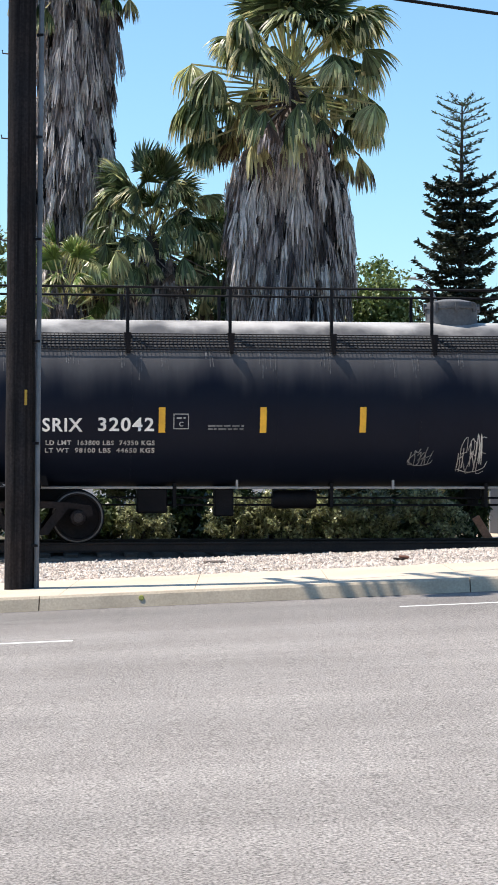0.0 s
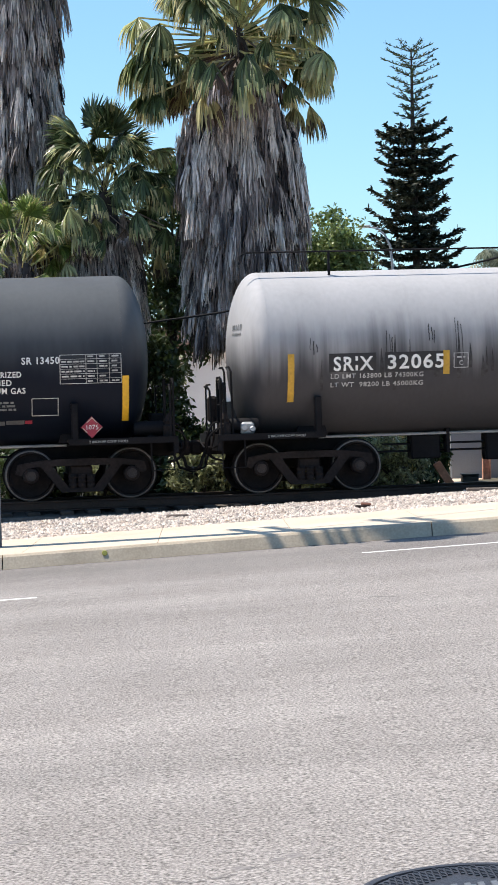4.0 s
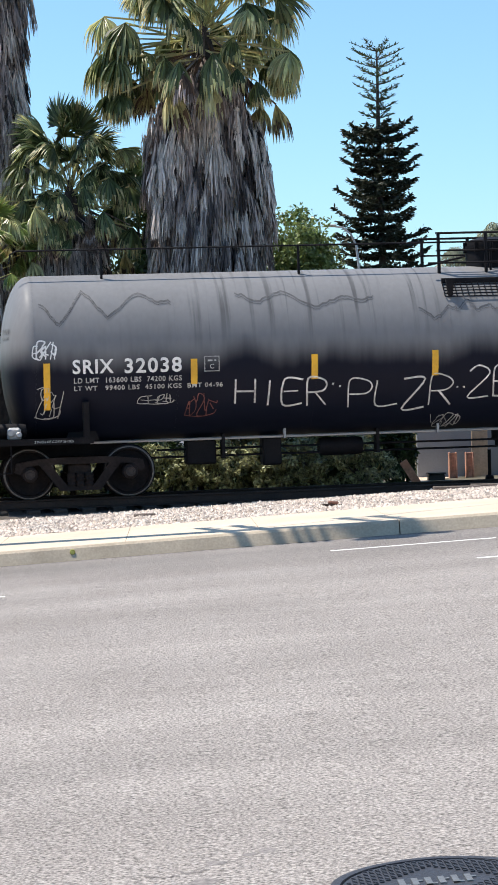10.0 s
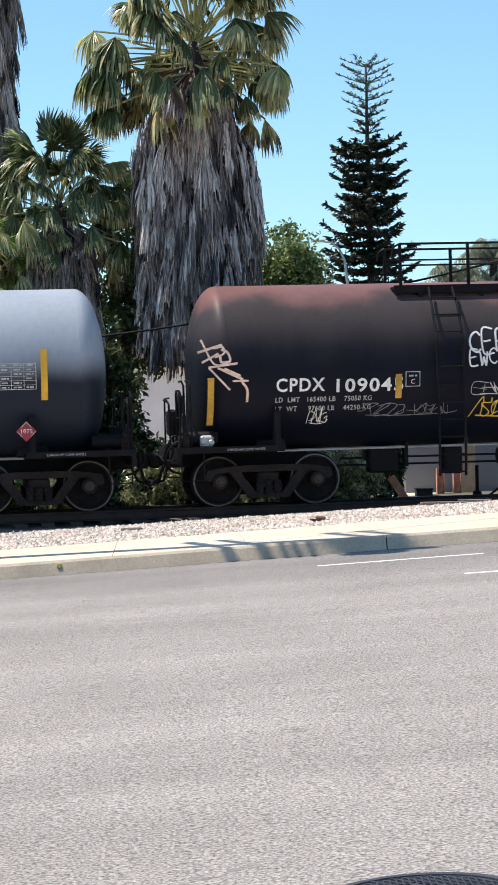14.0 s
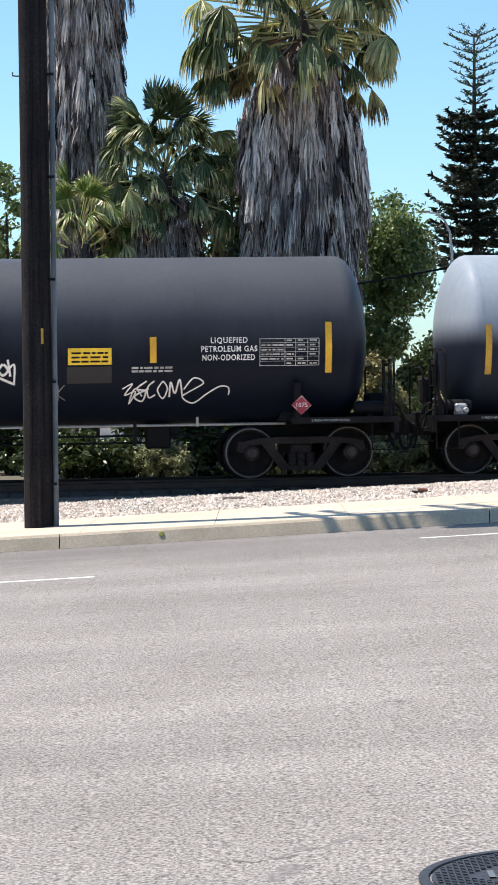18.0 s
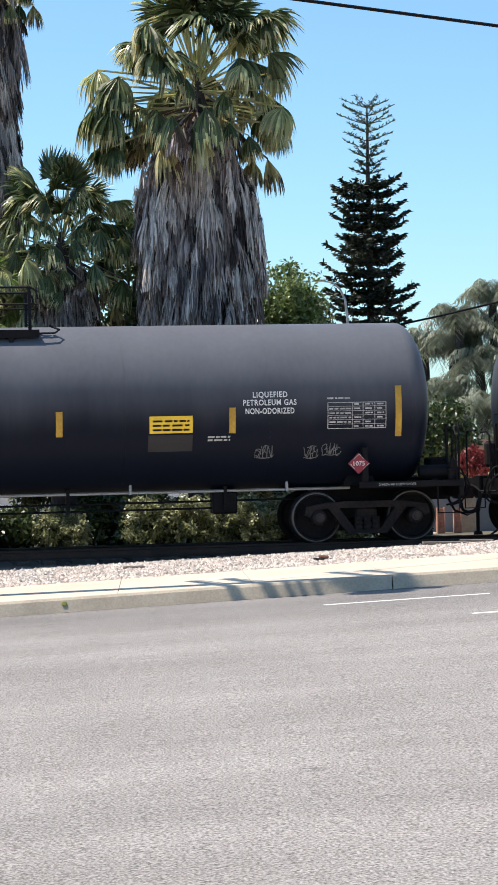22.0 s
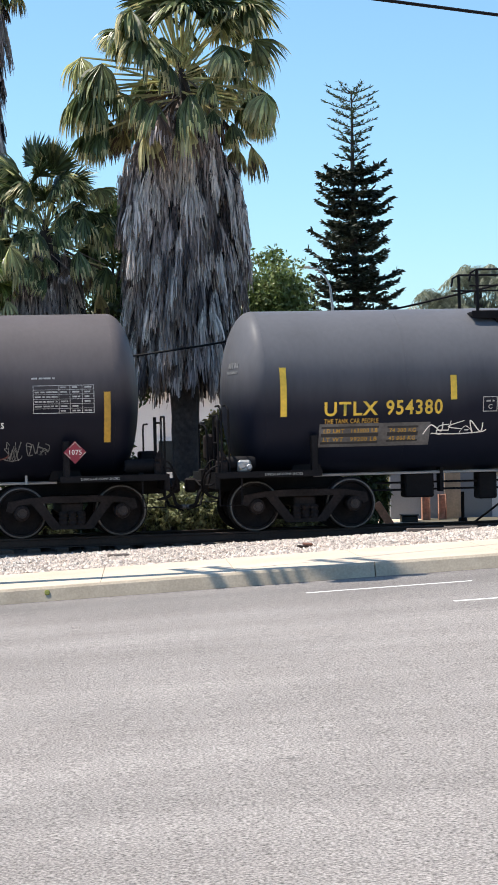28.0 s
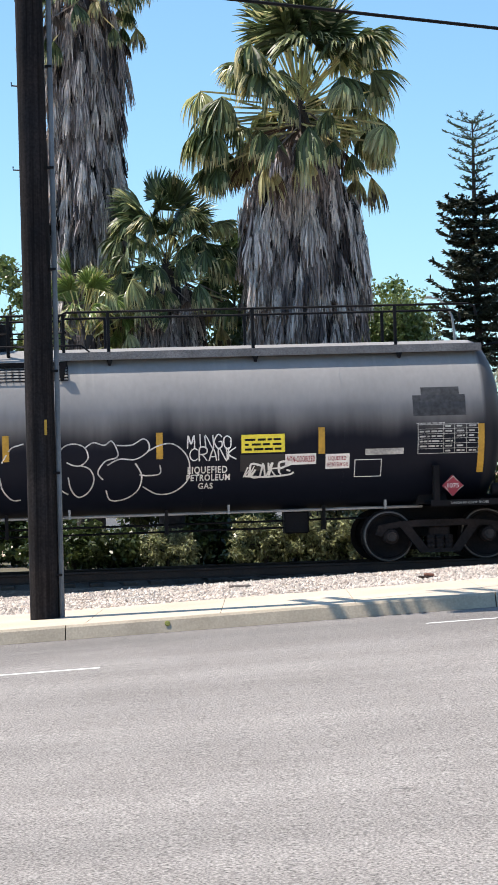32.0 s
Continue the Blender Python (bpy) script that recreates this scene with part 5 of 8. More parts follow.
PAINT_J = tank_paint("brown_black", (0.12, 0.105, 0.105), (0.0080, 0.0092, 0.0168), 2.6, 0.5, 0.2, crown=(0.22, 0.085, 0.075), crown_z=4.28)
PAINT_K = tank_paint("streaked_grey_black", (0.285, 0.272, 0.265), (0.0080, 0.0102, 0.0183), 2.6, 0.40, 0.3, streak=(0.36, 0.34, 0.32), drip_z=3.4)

sprayed_spots(PAINT_J, [(2.40, 3.86, 0.42, 0.34), (3.78, 3.88, 0.26, 0.28), (1.70, 3.96, 0.55, 0.16)], (0.34, 0.085, 0.075))

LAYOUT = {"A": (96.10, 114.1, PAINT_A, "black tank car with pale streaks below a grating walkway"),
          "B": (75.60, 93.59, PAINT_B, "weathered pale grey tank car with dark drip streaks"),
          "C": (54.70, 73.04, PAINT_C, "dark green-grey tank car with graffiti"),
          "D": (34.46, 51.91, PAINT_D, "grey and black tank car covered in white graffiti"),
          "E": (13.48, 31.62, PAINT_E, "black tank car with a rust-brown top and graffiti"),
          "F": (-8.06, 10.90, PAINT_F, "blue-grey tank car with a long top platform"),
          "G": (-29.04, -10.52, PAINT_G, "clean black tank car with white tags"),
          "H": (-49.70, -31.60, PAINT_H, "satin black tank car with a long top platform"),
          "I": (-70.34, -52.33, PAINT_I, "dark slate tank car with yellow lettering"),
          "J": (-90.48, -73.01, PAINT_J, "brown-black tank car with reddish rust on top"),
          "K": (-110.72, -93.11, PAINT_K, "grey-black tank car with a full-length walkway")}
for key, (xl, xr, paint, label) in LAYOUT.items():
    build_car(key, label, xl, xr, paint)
    # shade painted on the right heads of the lighter cars, away from the sun
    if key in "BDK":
        shaded_end(paint, (xr - xl) / 2)


# top fittings
def fit_top():
    c = {k: v[0] for k, v in CARS.items()}
    walkway_full(c["A"], -9.2, 9.2)
    manway(c["A"], -0.41, 0.48, 0.45, GREY_PATCH)
    for sx in (-1, 1):
        head_ladder(c["A"], sx, CARS["A"][2])
    zt = Z_TANK + R_TANK
    platform_small(c["B"], -1.66, 0.83, -0.4)
    for key, top in (("B", 0.33), ("D", 0.42)):
        h = CARS[key][2]
        railing(c[key], -h - 0.35, h + 0.1, zt + top, -0.55, np.arange(-h + 1.3, h, 3.6), mid=False, foot=zt - 0.15, r=0.016)
    platform_small(c["D"], -1.28, 1.49, -0.12)
    platform_long(c["C"], -5.73, 0.95, -4.94, -0.3)
    platform_long(c["E"], -5.89, 0.86, -5.04, -0.34)
    platform_long(c["F"], -5.88, 0.95, -5.13, -0.3)
    platform_long(c["G"], -5.73, 1.01, -4.96, -0.2)
    platform_long(c["H"], -4.72, 2.44, -3.86, -0.11)
    platform_long(c["I"], -5.03, 2.06, -4.24, -0.24)
    platform_long(c["J"], -5.29, 0.96, -4.09, -0.32)
    worn = material("weathered_grating", (0.17, 0.17, 0.175), 0.7, 0.2, fine=(40, 0.3), broad=(2, 0.25))
    walkway_full(c["K"], 1.3, 8.9, False, worn)
    walkway_full(c["K"], -8.8, -1.6, False, worn)
    platform_small(c["K"], -1.6, 1.45, 0.0)


fit_top()


# weld seams, and run-off stains below the fittings
def seams(key, xs, mat):
    car = CARS[key][0]
    for x in xs:
        bm = bmesh.new()
        lathe(bm, [(R_TANK - 0.01, -0.014), (R_TANK + 0.003, -0.010), (R_TANK + 0.003, 0.010), (R_TANK - 0.01, 0.014)], 64, "x", (x, 0, Z_TANK))
        part("weld_seam", bm, mat, car, "", True)


for key in LAYOUT:
    h = CARS[key][2]
    seams(key, np.linspace(-h + 0.02, h - 0.02, 8), LAYOUT[key][2])


def stains(key, x0, x1, z, drop, mat, seed, wide=0.02, step=0.75):
    """Jagged tide marks left by rain below the fittings: ridge lines of uneven peaks, thicker in the hollows."""
    r = np.random.default_rng(seed)
    car = CARS[key][0]
    x = x0
    while x < x1:
        pts = []
        for k in range(int(r.integers(2, 5))):
            w = step * r.uniform(0.3, 0.75)
            pts += [(x, z + r.normal(0, 0.06)), (x + w * r.uniform(0.35, 0.6), z - drop * r.uniform(0.3, 1.0))]
            x += w
        pts.append((x, z - 0.3 * drop * r.random()))
        fine = []
        for (ax, az), (bx, bz) in zip(pts, pts[1:]):
            for u in np.linspace(0, 1, 7, endpoint=False):
                e = u * u * (3 - 2 * u)
                fine.append((ax + (bx - ax) * u + r.normal(0, 0.006), az + (bz - az) * (0.5 * u + 0.5 * e) + r.normal(0, 0.012)))
        for q, (dz, thick) in enumerate(((0.0, 1.0), (-0.05, 0.45))):
            bm = bmesh.new()
            ribbon(bm, [(a, b + dz) for a, b in fine], wide * thick, 0.0045 + 0.0006 * q)
            part("stain", bm, mat, car, "jagged rain stain")
        x += step * r.uniform(0.1, 0.7)


def drips(key, spots, mat, seed):
    """Dark trickles that run down the flank."""
    r = np.random.default_rng(seed)
    car = CARS[key][0]
    for x, z0, ln in spots:
        bm = bmesh.new()
        for k in range(3):
            zz = np.linspace(z0 - 0.06 * k, z0 - ln * r.uniform(0.5, 1.0), 9)
            dx = x + 0.05 * k + np.cumsum(r.normal(0, 0.004, 9))
            ribbon(bm, list(zip(dx, zz)), 0.02 * r.uniform(0.35, 1.0), 0.0045 + 0.0006 * k)
        part("drip_mark", bm, mat, car, "dark trickle stain")


def spikes(key, x0, x1, count, mat, seed):
    """Black runs of spilled product: narrow at the top, wider below where they join the grime."""
    r = np.random.default_rng(seed)
    car = CARS[key][0]
    for k in range(count):
        x = r.uniform(x0, x1)
        foot, top, w = r.uniform(1.75, 2.15), r.uniform(2.35, 2.85) + 0.25 * (r.random() < 0.12), r.uniform(0.015, 0.06)
        bm = bmesh.new()
        zs = np.linspace(foot, top, 9)
        rows = []
        for i, z in enumerate(zs):
            u = i / 8
            q = w * (0.25 + 0.75 * math.sin(math.pi * min(1, 0.25 + 0.75 * u))) * (1 - u) ** 0.6 + 0.003
            c = x + 0.008 * math.sin(7 * z + k)
            rows.append((bm.verts.new(flank(c - q, z, 0.0045)), bm.verts.new(flank(c + q, z, 0.0045))))
        for a, b in zip(rows, rows[1:]):
            bm.faces.new((a[0], a[1], b[1], b[0]))
        part("drip_mark", bm, mat, car, "black run of spilled product")


PALE_STAIN = material("pale_stain", (0.085, 0.083, 0.085), 0.7, fine=(14, 0.5), broad=(1.5, 0.4))
GREY_STAIN = material("grey_stain", (0.088, 0.087, 0.091), 0.7, fine=(14, 0.4), broad=(1.5, 0.3))
DARK_STAIN = material("dark_stain", (0.030, 0.029, 0.031), 0.7, fine=(14, 0.5), broad=(1.5, 0.4))
drips("A", [(x + 0.35 * math.sin(7 * x), 3.50, 0.35 + 0.3 * math.cos(5 * x) ** 2) for x in np.arange(-8.3, 8.4, 0.5)], PALE_STAIN, 5)
stains("D", -8.6, -2.0, 3.60, 0.50, GREY_STAIN, 6, 0.028, 1.7)
stains("D", 1.8, 8.4, 3.55, 0.62, GREY_STAIN, 7, 0.028, 1.6)
stains("D", 2.6, 7.4, 3.30, 0.75, GREY_STAIN, 17, 0.016, 1.9)
stains("D", -1.8, 1.5, 3.3, 0.3, GREY_STAIN, 8, 0.02)
drips("B", [(x + 0.3 * math.sin(5 * x), 2.75 + 0.35 * ((i * 37) % 7) / 7, 0.4 + 0.6 * ((i * 23) % 5) / 5) for i, x in enumerate(np.arange(-8.0, 8.2, 0.9))], DARK_STAIN, 3)
spikes("B", 0.6, 8.2, 46, DARK_STAIN, 31)
spikes("B", -8.4, 0.6, 22, DARK_STAIN, 32)
stains("B", 0.95, 1.9, 3.25, 0.55, DARK_STAIN, 33, 0.02, 0.8)
drips("B", [(-3.4, 3.35, 0.9), (-0.9, 3.4, 0.9), (2.2, 3.4, 0.9), (5.6, 3.4, 0.9)], DARK_STAIN, 4)


# markings of the cars

car, mid, half = CARS["A"]
stripe(car, -5.95, 1.96, 2.40, YELLOW)
stripe(car, -4.16, 1.96, 2.41, YELLOW)
stripe(car, -2.38, 1.97, 2.42, YELLOW)
lettering("SRIX", -7.98, 1.98, 0.225, WHITE_PAINT, car, 0.70)
lettering("32042", -7.01, 1.99, 0.226, WHITE_PAINT, car, 0.98)
lettering("LD LMT  163800 LBS  74350 KGS", -7.92, 1.74, 0.079, FADED_PAINT, car, 1.91)
lettering("LT WT  98100 LBS  44650 KGS", -7.93, 1.61, 0.079, FADED_PAINT, car, 1.92)
plate_c(car, -5.69, 2.02)
bars(-5.08, 2.00, 0.67, 0.11, 2, DIM_PAINT, car, 9)
scrawl(-1.47, 1.41, 0.44, 0.32, DIM_PAINT, car, 0.018, 4, 10)
scrawl(-0.55, 1.31, 0.52, 0.61, FADED_PAINT, car, 0.018, 6, 11)
stripe(car, -9.06, 1.55, 2.41, YELLOW)

car, mid, half = CARS["B"]
stripe(car, 0.96, 2.06, 2.51, DULL_YELLOW)
stripe(car, 3.41, 2.07, 2.52, DULL_YELLOW)
stripe(car, 5.66, 2.08, 2.53, DULL_YELLOW)
lettering("NON ODORIZED", 5.25, 2.87, 0.101, WHITE_PAINT, car, 1.06)
lettering("LIQUEFIED", 5.28, 2.72, 0.101, WHITE_PAINT, car, 0.70)
lettering("PETROLEUM GAS", 5.23, 2.57, 0.100, WHITE_PAINT, car, 1.17)
lettering("FRA AIP", 5.79, 1.97, 0.090, FADED_PAINT, car, 0.51)
lettering("WATER CAPY", 0.29, 2.66, 0.059, FADED_PAINT, car, 0.46)
bars(0.33, 2.50, 0.39, 0.15, 2, FADED_PAINT, car, 24)
decal_yellow(car, 1.15, 1.58, 0.76, 0.27, OLIVE_DECAL)
bars(1.12, 1.89, 0.94, 0.10, 2, FADED_PAINT, car, 26)
panel(car, 2.66, 1.82, 0.76, 0.33, DARK_PATCH)
scrawl(-0.60, 1.66, 0.72, 0.30, DIM_PAINT, car, 0.014, 7, 28)
scrawl(-0.62, 1.42, 1.05, 0.18, DIM_PAINT, car, 0.012, 10, 27)
scrawl(0.61, 1.56, 0.46, 0.22, FADED_PAINT, car, 0.018, 4, 29)
stripe(car, -5.84, 2.05, 2.47, DULL_YELLOW)
stripe(car, -1.78, 2.05, 2.50, DULL_YELLOW)
stripe(car, -8.65, 1.63, 2.47, DULL_YELLOW)
lettering("SRIX", -7.83, 2.16, 0.240, WHITE_PAINT, car, 0.72)
lettering("32065", -6.85, 2.17, 0.240, WHITE_PAINT, car, 1.03)
lettering("LD LMT 163800 LB 74300KG", -7.88, 2.02, 0.080, FADED_PAINT, car, 1.68)
lettering("LT WT  98200 LB 45000KG", -7.88, 1.87, 0.080, FADED_PAINT, car, 1.68)
plate_c(car, -5.65, 2.15)
panel(car, -7.91, 2.13, 0.85, 0.33, DARK_PATCH)
panel(car, -6.90, 2.12, 1.09, 0.34, DARK_PATCH)
stripe(car, 8.59, 1.66, 2.51, DULL_YELLOW)
data_panel(6.42, 1.85, 1.07, 0.47, car, FADED_PAINT)
placard(car, 8.12, 1.32, 0.20)

car, mid, half = CARS["C"]
stripe(car, -9.25, 1.43, 2.25, YELLOW)
stripe(car, -6.19, 1.89, 2.33, YELLOW)
stripe(car, -4.13, 1.88, 2.32, YELLOW)
lettering("GATX", -8.20, 2.06, 0.258, WHITE_PAINT, car, 0.88)
lettering("201584", -7.24, 2.06, 0.258, WHITE_PAINT, car, 1.06)
lettering("LD LMT   165600 LB   75100 KG", -8.20, 1.87, 0.069, FADED_PAINT, car, 1.86)
lettering("LT WT    97400 LB   44200 KG  TLTX 11-2004", -8.20, 1.74, 0.070, FADED_PAINT, car, 2.61)
plate_c(car, -5.95, 2.08)
scrawl(-9.14, 1.62, 1.16, 0.79, FADED_PAINT, car, 0.03, 4, 55)
tag_letters("JARRIS", -4.50, 2.93, 0.90, 0.23, WHITE_PAINT, car, 0.052, 56)
tag_letters("SLK", -4.31, 2.66, 0.60, 0.22, WHITE_PAINT, car, 0.042, 57)
hand_tag("ringed", -4.49, 1.96, 0.72, 0.74, WHITE_PAINT, car, 0.032, "sprayed ringed letter A")
tag_letters("SALA", -3.89, 1.86, 0.70, 0.24, TEAL_SPRAY, car, 0.022, 60)
bars(-8.11, 1.41, 0.76, 0.05, 1, DIM_PAINT, car, 61)
panel(car, -7.30, 1.39, 0.15, 0.06, RED_SIGN)
lettering("SR 13450", 7.39, 2.42, 0.118, WHITE_PAINT, car, 0.66)
data_panel(8.05, 2.06, 1.08, 0.51, car, FADED_PAINT)
lettering("NON-ODORIZED", 6.35, 2.20, 0.097, WHITE_PAINT, car, 1.03)
lettering("LIQUEFIED", 6.50, 2.06, 0.098, WHITE_PAINT, car, 0.71)
lettering("PETROLEUM GAS", 6.34, 1.92, 0.098, WHITE_PAINT, car, 1.11)
stripe(car, 9.14, 1.39, 2.18, YELLOW)
frame_box(car, 7.55, 1.52, 0.47, 0.31, FADED_PAINT)
placard(car, 8.58, 1.29, 0.19)
panel(car, 6.28, 1.37, 0.80, 0.07, GREY_PATCH)
panel(car, 7.10, 1.38, 0.32, 0.07, GREY_PATCH)
panel(car, 7.43, 1.385, 0.13, 0.06, RED_SIGN)
bars(6.33, 1.62, 0.95, 0.18, 3, DIM_PAINT, car, 73)
scrawl(-0.99, 1.95, 1.25, 0.36, WHITE_PAINT, car, 0.048, 6, 74)
for k, (dx, dz, rr) in enumerate(((0.10, 0.30, 0.13), (0.24, 0.33, 0.12), (0.36, 0.28, 0.11), (0.14, 0.12, 0.10), (0.30, 0.10, 0.12), (0.42, 0.14, 0.08), (0.20, 0.20, 0.09))):
    bm = bmesh.new()
    disc(bm, -2.07 + dx, 1.90 + dz, rr, 0.006 + 0.0004 * k)
    part("spray_spot", bm, DARK_RED, car, "dark red sprayed blot")
lettering("CONSULT OWNER", -2.98, 2.20, 0.055, FADED_PAINT, car, 0.62)
lettering("BEFORE REPAIRING TANK", -3.12, 2.10, 0.055, FADED_PAINT, car, 0.92)
decal_yellow(car, 3.80, 2.13, 0.76, 0.29, DECAL_YELLOW)
stripe(car, 4.87, 1.90, 2.34, YELLOW)
scrawl(4.84, 1.56, 0.89, 0.34, WHITE_PAINT, car, 0.018, 5, 79)
stripe(car, 2.01, 1.88, 2.32, YELLOW)

car, mid, half = CARS["D"]
stripe(car, -8.57, 1.59, 2.40, YELLOW)
stripe(car, -5.98, 1.97, 2.41, YELLOW)
stripe(car, -3.82, 1.99, 2.43, YELLOW)
stripe(car, -1.62, 1.99, 2.44, YELLOW)
lettering("SRIX", -8.06, 2.21, 0.236, WHITE_PAINT, car, 0.72)
lettering("32038", -7.15, 2.20, 0.247, WHITE_PAINT, car, 1.01)
lettering("LD LMT  163600 LBS  74200 KGS", -8.04, 2.04, 0.088, FADED_PAINT, car, 1.90)
lettering("LT WT   99400 LBS  45100 KGS  BMT 04-96", -8.04, 1.91, 0.079, FADED_PAINT, car, 2.63)
plate_c(car, -5.74, 2.18)
tag_letters("HIER", -5.18, 1.56, 1.74, 0.41, FADED_WHITE, car, 0.035, 90)
tag_letters("..", -3.47, 1.69, 0.25, 0.40, FADED_WHITE, car, 0.04, 91)
scrawl(-8.75, 2.48, 0.39, 0.28, WHITE_PAINT, car, 0.03, 5, 92)
scrawl(-8.76, 1.46, 0.46, 0.49, FADED_PAINT, car, 0.018, 4, 93)
scrawl(-6.85, 1.65, 0.55, 0.19, FADED_PAINT, car, 0.018, 4, 94)
scrawl(-6.10, 1.42, 0.56, 0.38, RUST_SPRAY, car, 0.018, 5, 95)
scrawl(-1.55, 1.06, 0.54, 0.24, FADED_PAINT, car, 0.018, 5, 96)
tag_letters("PLZR", -3.11, 1.48, 1.98, 0.49, FADED_WHITE, car, 0.036, 97)
tag_letters("..", -1.18, 1.61, 0.24, 0.35, FADED_WHITE, car, 0.04, 98)
tag_letters("2BUK", -0.92, 1.58, 1.86, 0.54, FADED_WHITE, car, 0.036, 99)
tag_letters("..", 1.01, 1.61, 0.28, 0.33, FADED_WHITE, car, 0.04, 100)
scrawl(1.64, 2.07, 0.98, 0.36, WHITE_PAINT, car, 0.045, 4, 101)
bars(1.88, 1.79, 0.92, 0.27, 4, FADED_PAINT, car, 102)
stripe(car, 1.26, 1.97, 2.43, YELLOW)
scrawl(1.42, 1.45, 0.82, 0.33, FADED_PAINT, car, 0.018, 4, 104)
stripe(car, 2.90, 1.99, 2.41, YELLOW)
stripe(car, 5.12, 1.99, 2.42, YELLOW)
panel(car, 3.69, 2.40, 0.75, 0.28, WHITE_PAINT)
bars(3.74, 2.42, 0.65, 0.23, 2, BLACK_STEEL, car, 111)
panel(car, 6.26, 2.06, 0.55, 0.22, WHITE_PAINT)
lettering("LIQUEFIED", 6.38, 2.19, 0.069, RED_SIGN, car, 0.30)
lettering("PETROLEUM GAS", 6.29, 2.09, 0.069, RED_SIGN, car, 0.49)
panel(car, 6.32, 1.90, 0.53, 0.14, RED_SIGN)
lettering("NON-ODORIZED", 6.35, 1.94, 0.069, WHITE_PAINT, car, 0.47)
panel(car, 6.89, 3.04, 1.42, 0.15, WHITE_PAINT)
panel(car, 6.89, 2.87, 0.91, 0.17, WHITE_PAINT)
data_panel(7.29, 2.19, 1.06, 0.48, car, FADED_PAINT)
stripe(car, 8.56, 1.59, 2.41, MARK_YELLOW)
placard(car, 8.13, 1.42, 0.20)
scrawl(3.22, 1.54, 1.90, 0.39, FADED_PAINT, car, 0.025, 8, 122)
scrawl(5.11, 1.36, 2.49, 0.57, DIM_PAINT, car, 0.05, 5, 123)
scrawl(3.05, 2.04, 0.59, 0.15, FADED_PAINT, car, 0.018, 4, 124)
scrawl(7.19, 1.72, 0.71, 0.43, DIM_PAINT, car, 0.03, 5, 125)

car, mid, half = CARS["E"]
stripe(car, -6.03, 1.87, 2.30, DULL_YELLOW)
stripe(car, -3.12, 1.84, 2.29, DULL_YELLOW)
stripe(car, 0.14, 1.84, 2.29, DULL_YELLOW)
plate_c(car, -5.85, 2.07)
tag_letters("CERO", -4.64, 2.65, 0.98, 0.40, WHITE_PAINT, car, 0.045, 130)
tag_letters("EWC", -4.65, 2.42, 0.53, 0.27, WHITE_PAINT, car, 0.035, 131)
scrawl(-4.53, 1.91, 1.27, 0.20, FADED_PAINT, car, 0.018, 8, 132)
scrawl(-4.57, 1.52, 1.31, 0.32, MARK_YELLOW, car, 0.03, 9, 133)
scrawl(-3.02, 1.85, 0.25, 0.18, FADED_PAINT, car, 0.018, 3, 134)
scrawl(-6.63, 1.58, 1.69, 0.20, DIM_PAINT, car, 0.018, 10, 135)
mural(car, -2.46, 1.41, 0.76, 0.97)
stripe(car, -9.43, 1.48, 2.31, DULL_YELLOW)
lettering("CPDX", -8.20, 2.04, 0.227, WHITE_PAINT, car, 0.88)
lettering("109045", -7.11, 2.01, 0.228, WHITE_PAINT, car, 1.22)
lettering("LD  LMT   165400 LB    75050 KG", -8.21, 1.85, 0.085, FADED_PAINT, car, 1.75)
lettering("LT  WT     97600 LB    44250 KG", -8.21, 1.69, 0.085, FADED_PAINT, car, 1.75)
hand_tag("dart", -9.60, 1.87, 0.90, 1.12, PEACH_SPRAY, car, 0.026, "peach-coloured sprayed tag")
scrawl(-7.59, 1.47, 0.33, 0.26, WHITE_PAINT, car, 0.018, 4, 146)
stripe(car, 3.07, 1.85, 2.29, DULL_YELLOW)
stripe(car, 5.72, 1.86, 2.29, DULL_YELLOW)
decal_yellow(car, 4.68, 1.70, 0.79, 0.29, DECAL_YELLOW)
panel(car, 6.10, 2.41, 1.30, 0.39, GREY_PATCH)
panel(car, 6.33, 2.20, 1.07, 0.20, GREY_PATCH)
lettering("LIQUEFIED", 6.49, 2.55, 0.112, WHITE_PAINT, car, 0.66)
lettering("PETROLEUM GAS", 6.33, 2.40, 0.111, WHITE_PAINT, car, 0.99)
lettering("NON-ODORIZED", 6.36, 2.25, 0.111, WHITE_PAINT, car, 0.94)
frame_box(car, 7.52, 1.58, 0.47, 0.26, FADED_PAINT)
scrawl(6.03, 1.46, 1.69, 0.26, FADED_PAINT, car, 0.022, 8, 156)
scrawl(4.78, 1.51, 1.14, 0.20, FADED_PAINT, car, 0.018, 8, 157)
scrawl(4.12, 1.67, 0.44, 0.40, FADED_PAINT, car, 0.018, 6, 158)
scrawl(3.39, 1.99, 0.66, 0.28, WHITE_PAINT, car, 0.018, 5, 159)
data_panel(7.86, 2.08, 1.06, 0.43, car, FADED_PAINT)
stripe(car, 9.04, 1.46, 2.26, DULL_YELLOW)
placard(car, 8.53, 1.30, 0.18)

car, mid, half = CARS["F"]
stripe(car, -3.30, 1.93, 2.36, DULL_YELLOW)
stripe(car, -0.21, 1.92, 2.36, DULL_YELLOW)
stripe(car, 2.88, 1.94, 2.39, DULL_YELLOW)
bars(-0.67, 2.53, 0.38, 0.18, 3, WHITE_PAINT, car, 166)
decal_yellow(car, 4.41, 1.87, 0.82, 0.33, DULL_YELLOW)
panel(car, 6.49, 2.15, 0.99, 0.47, DARK_PATCH)
lettering("LIQUEFIED", 6.64, 2.50, 0.101, WHITE_PAINT, car, 0.68)
lettering("PETROLEUM GAS", 6.51, 2.35, 0.101, WHITE_PAINT, car, 0.97)
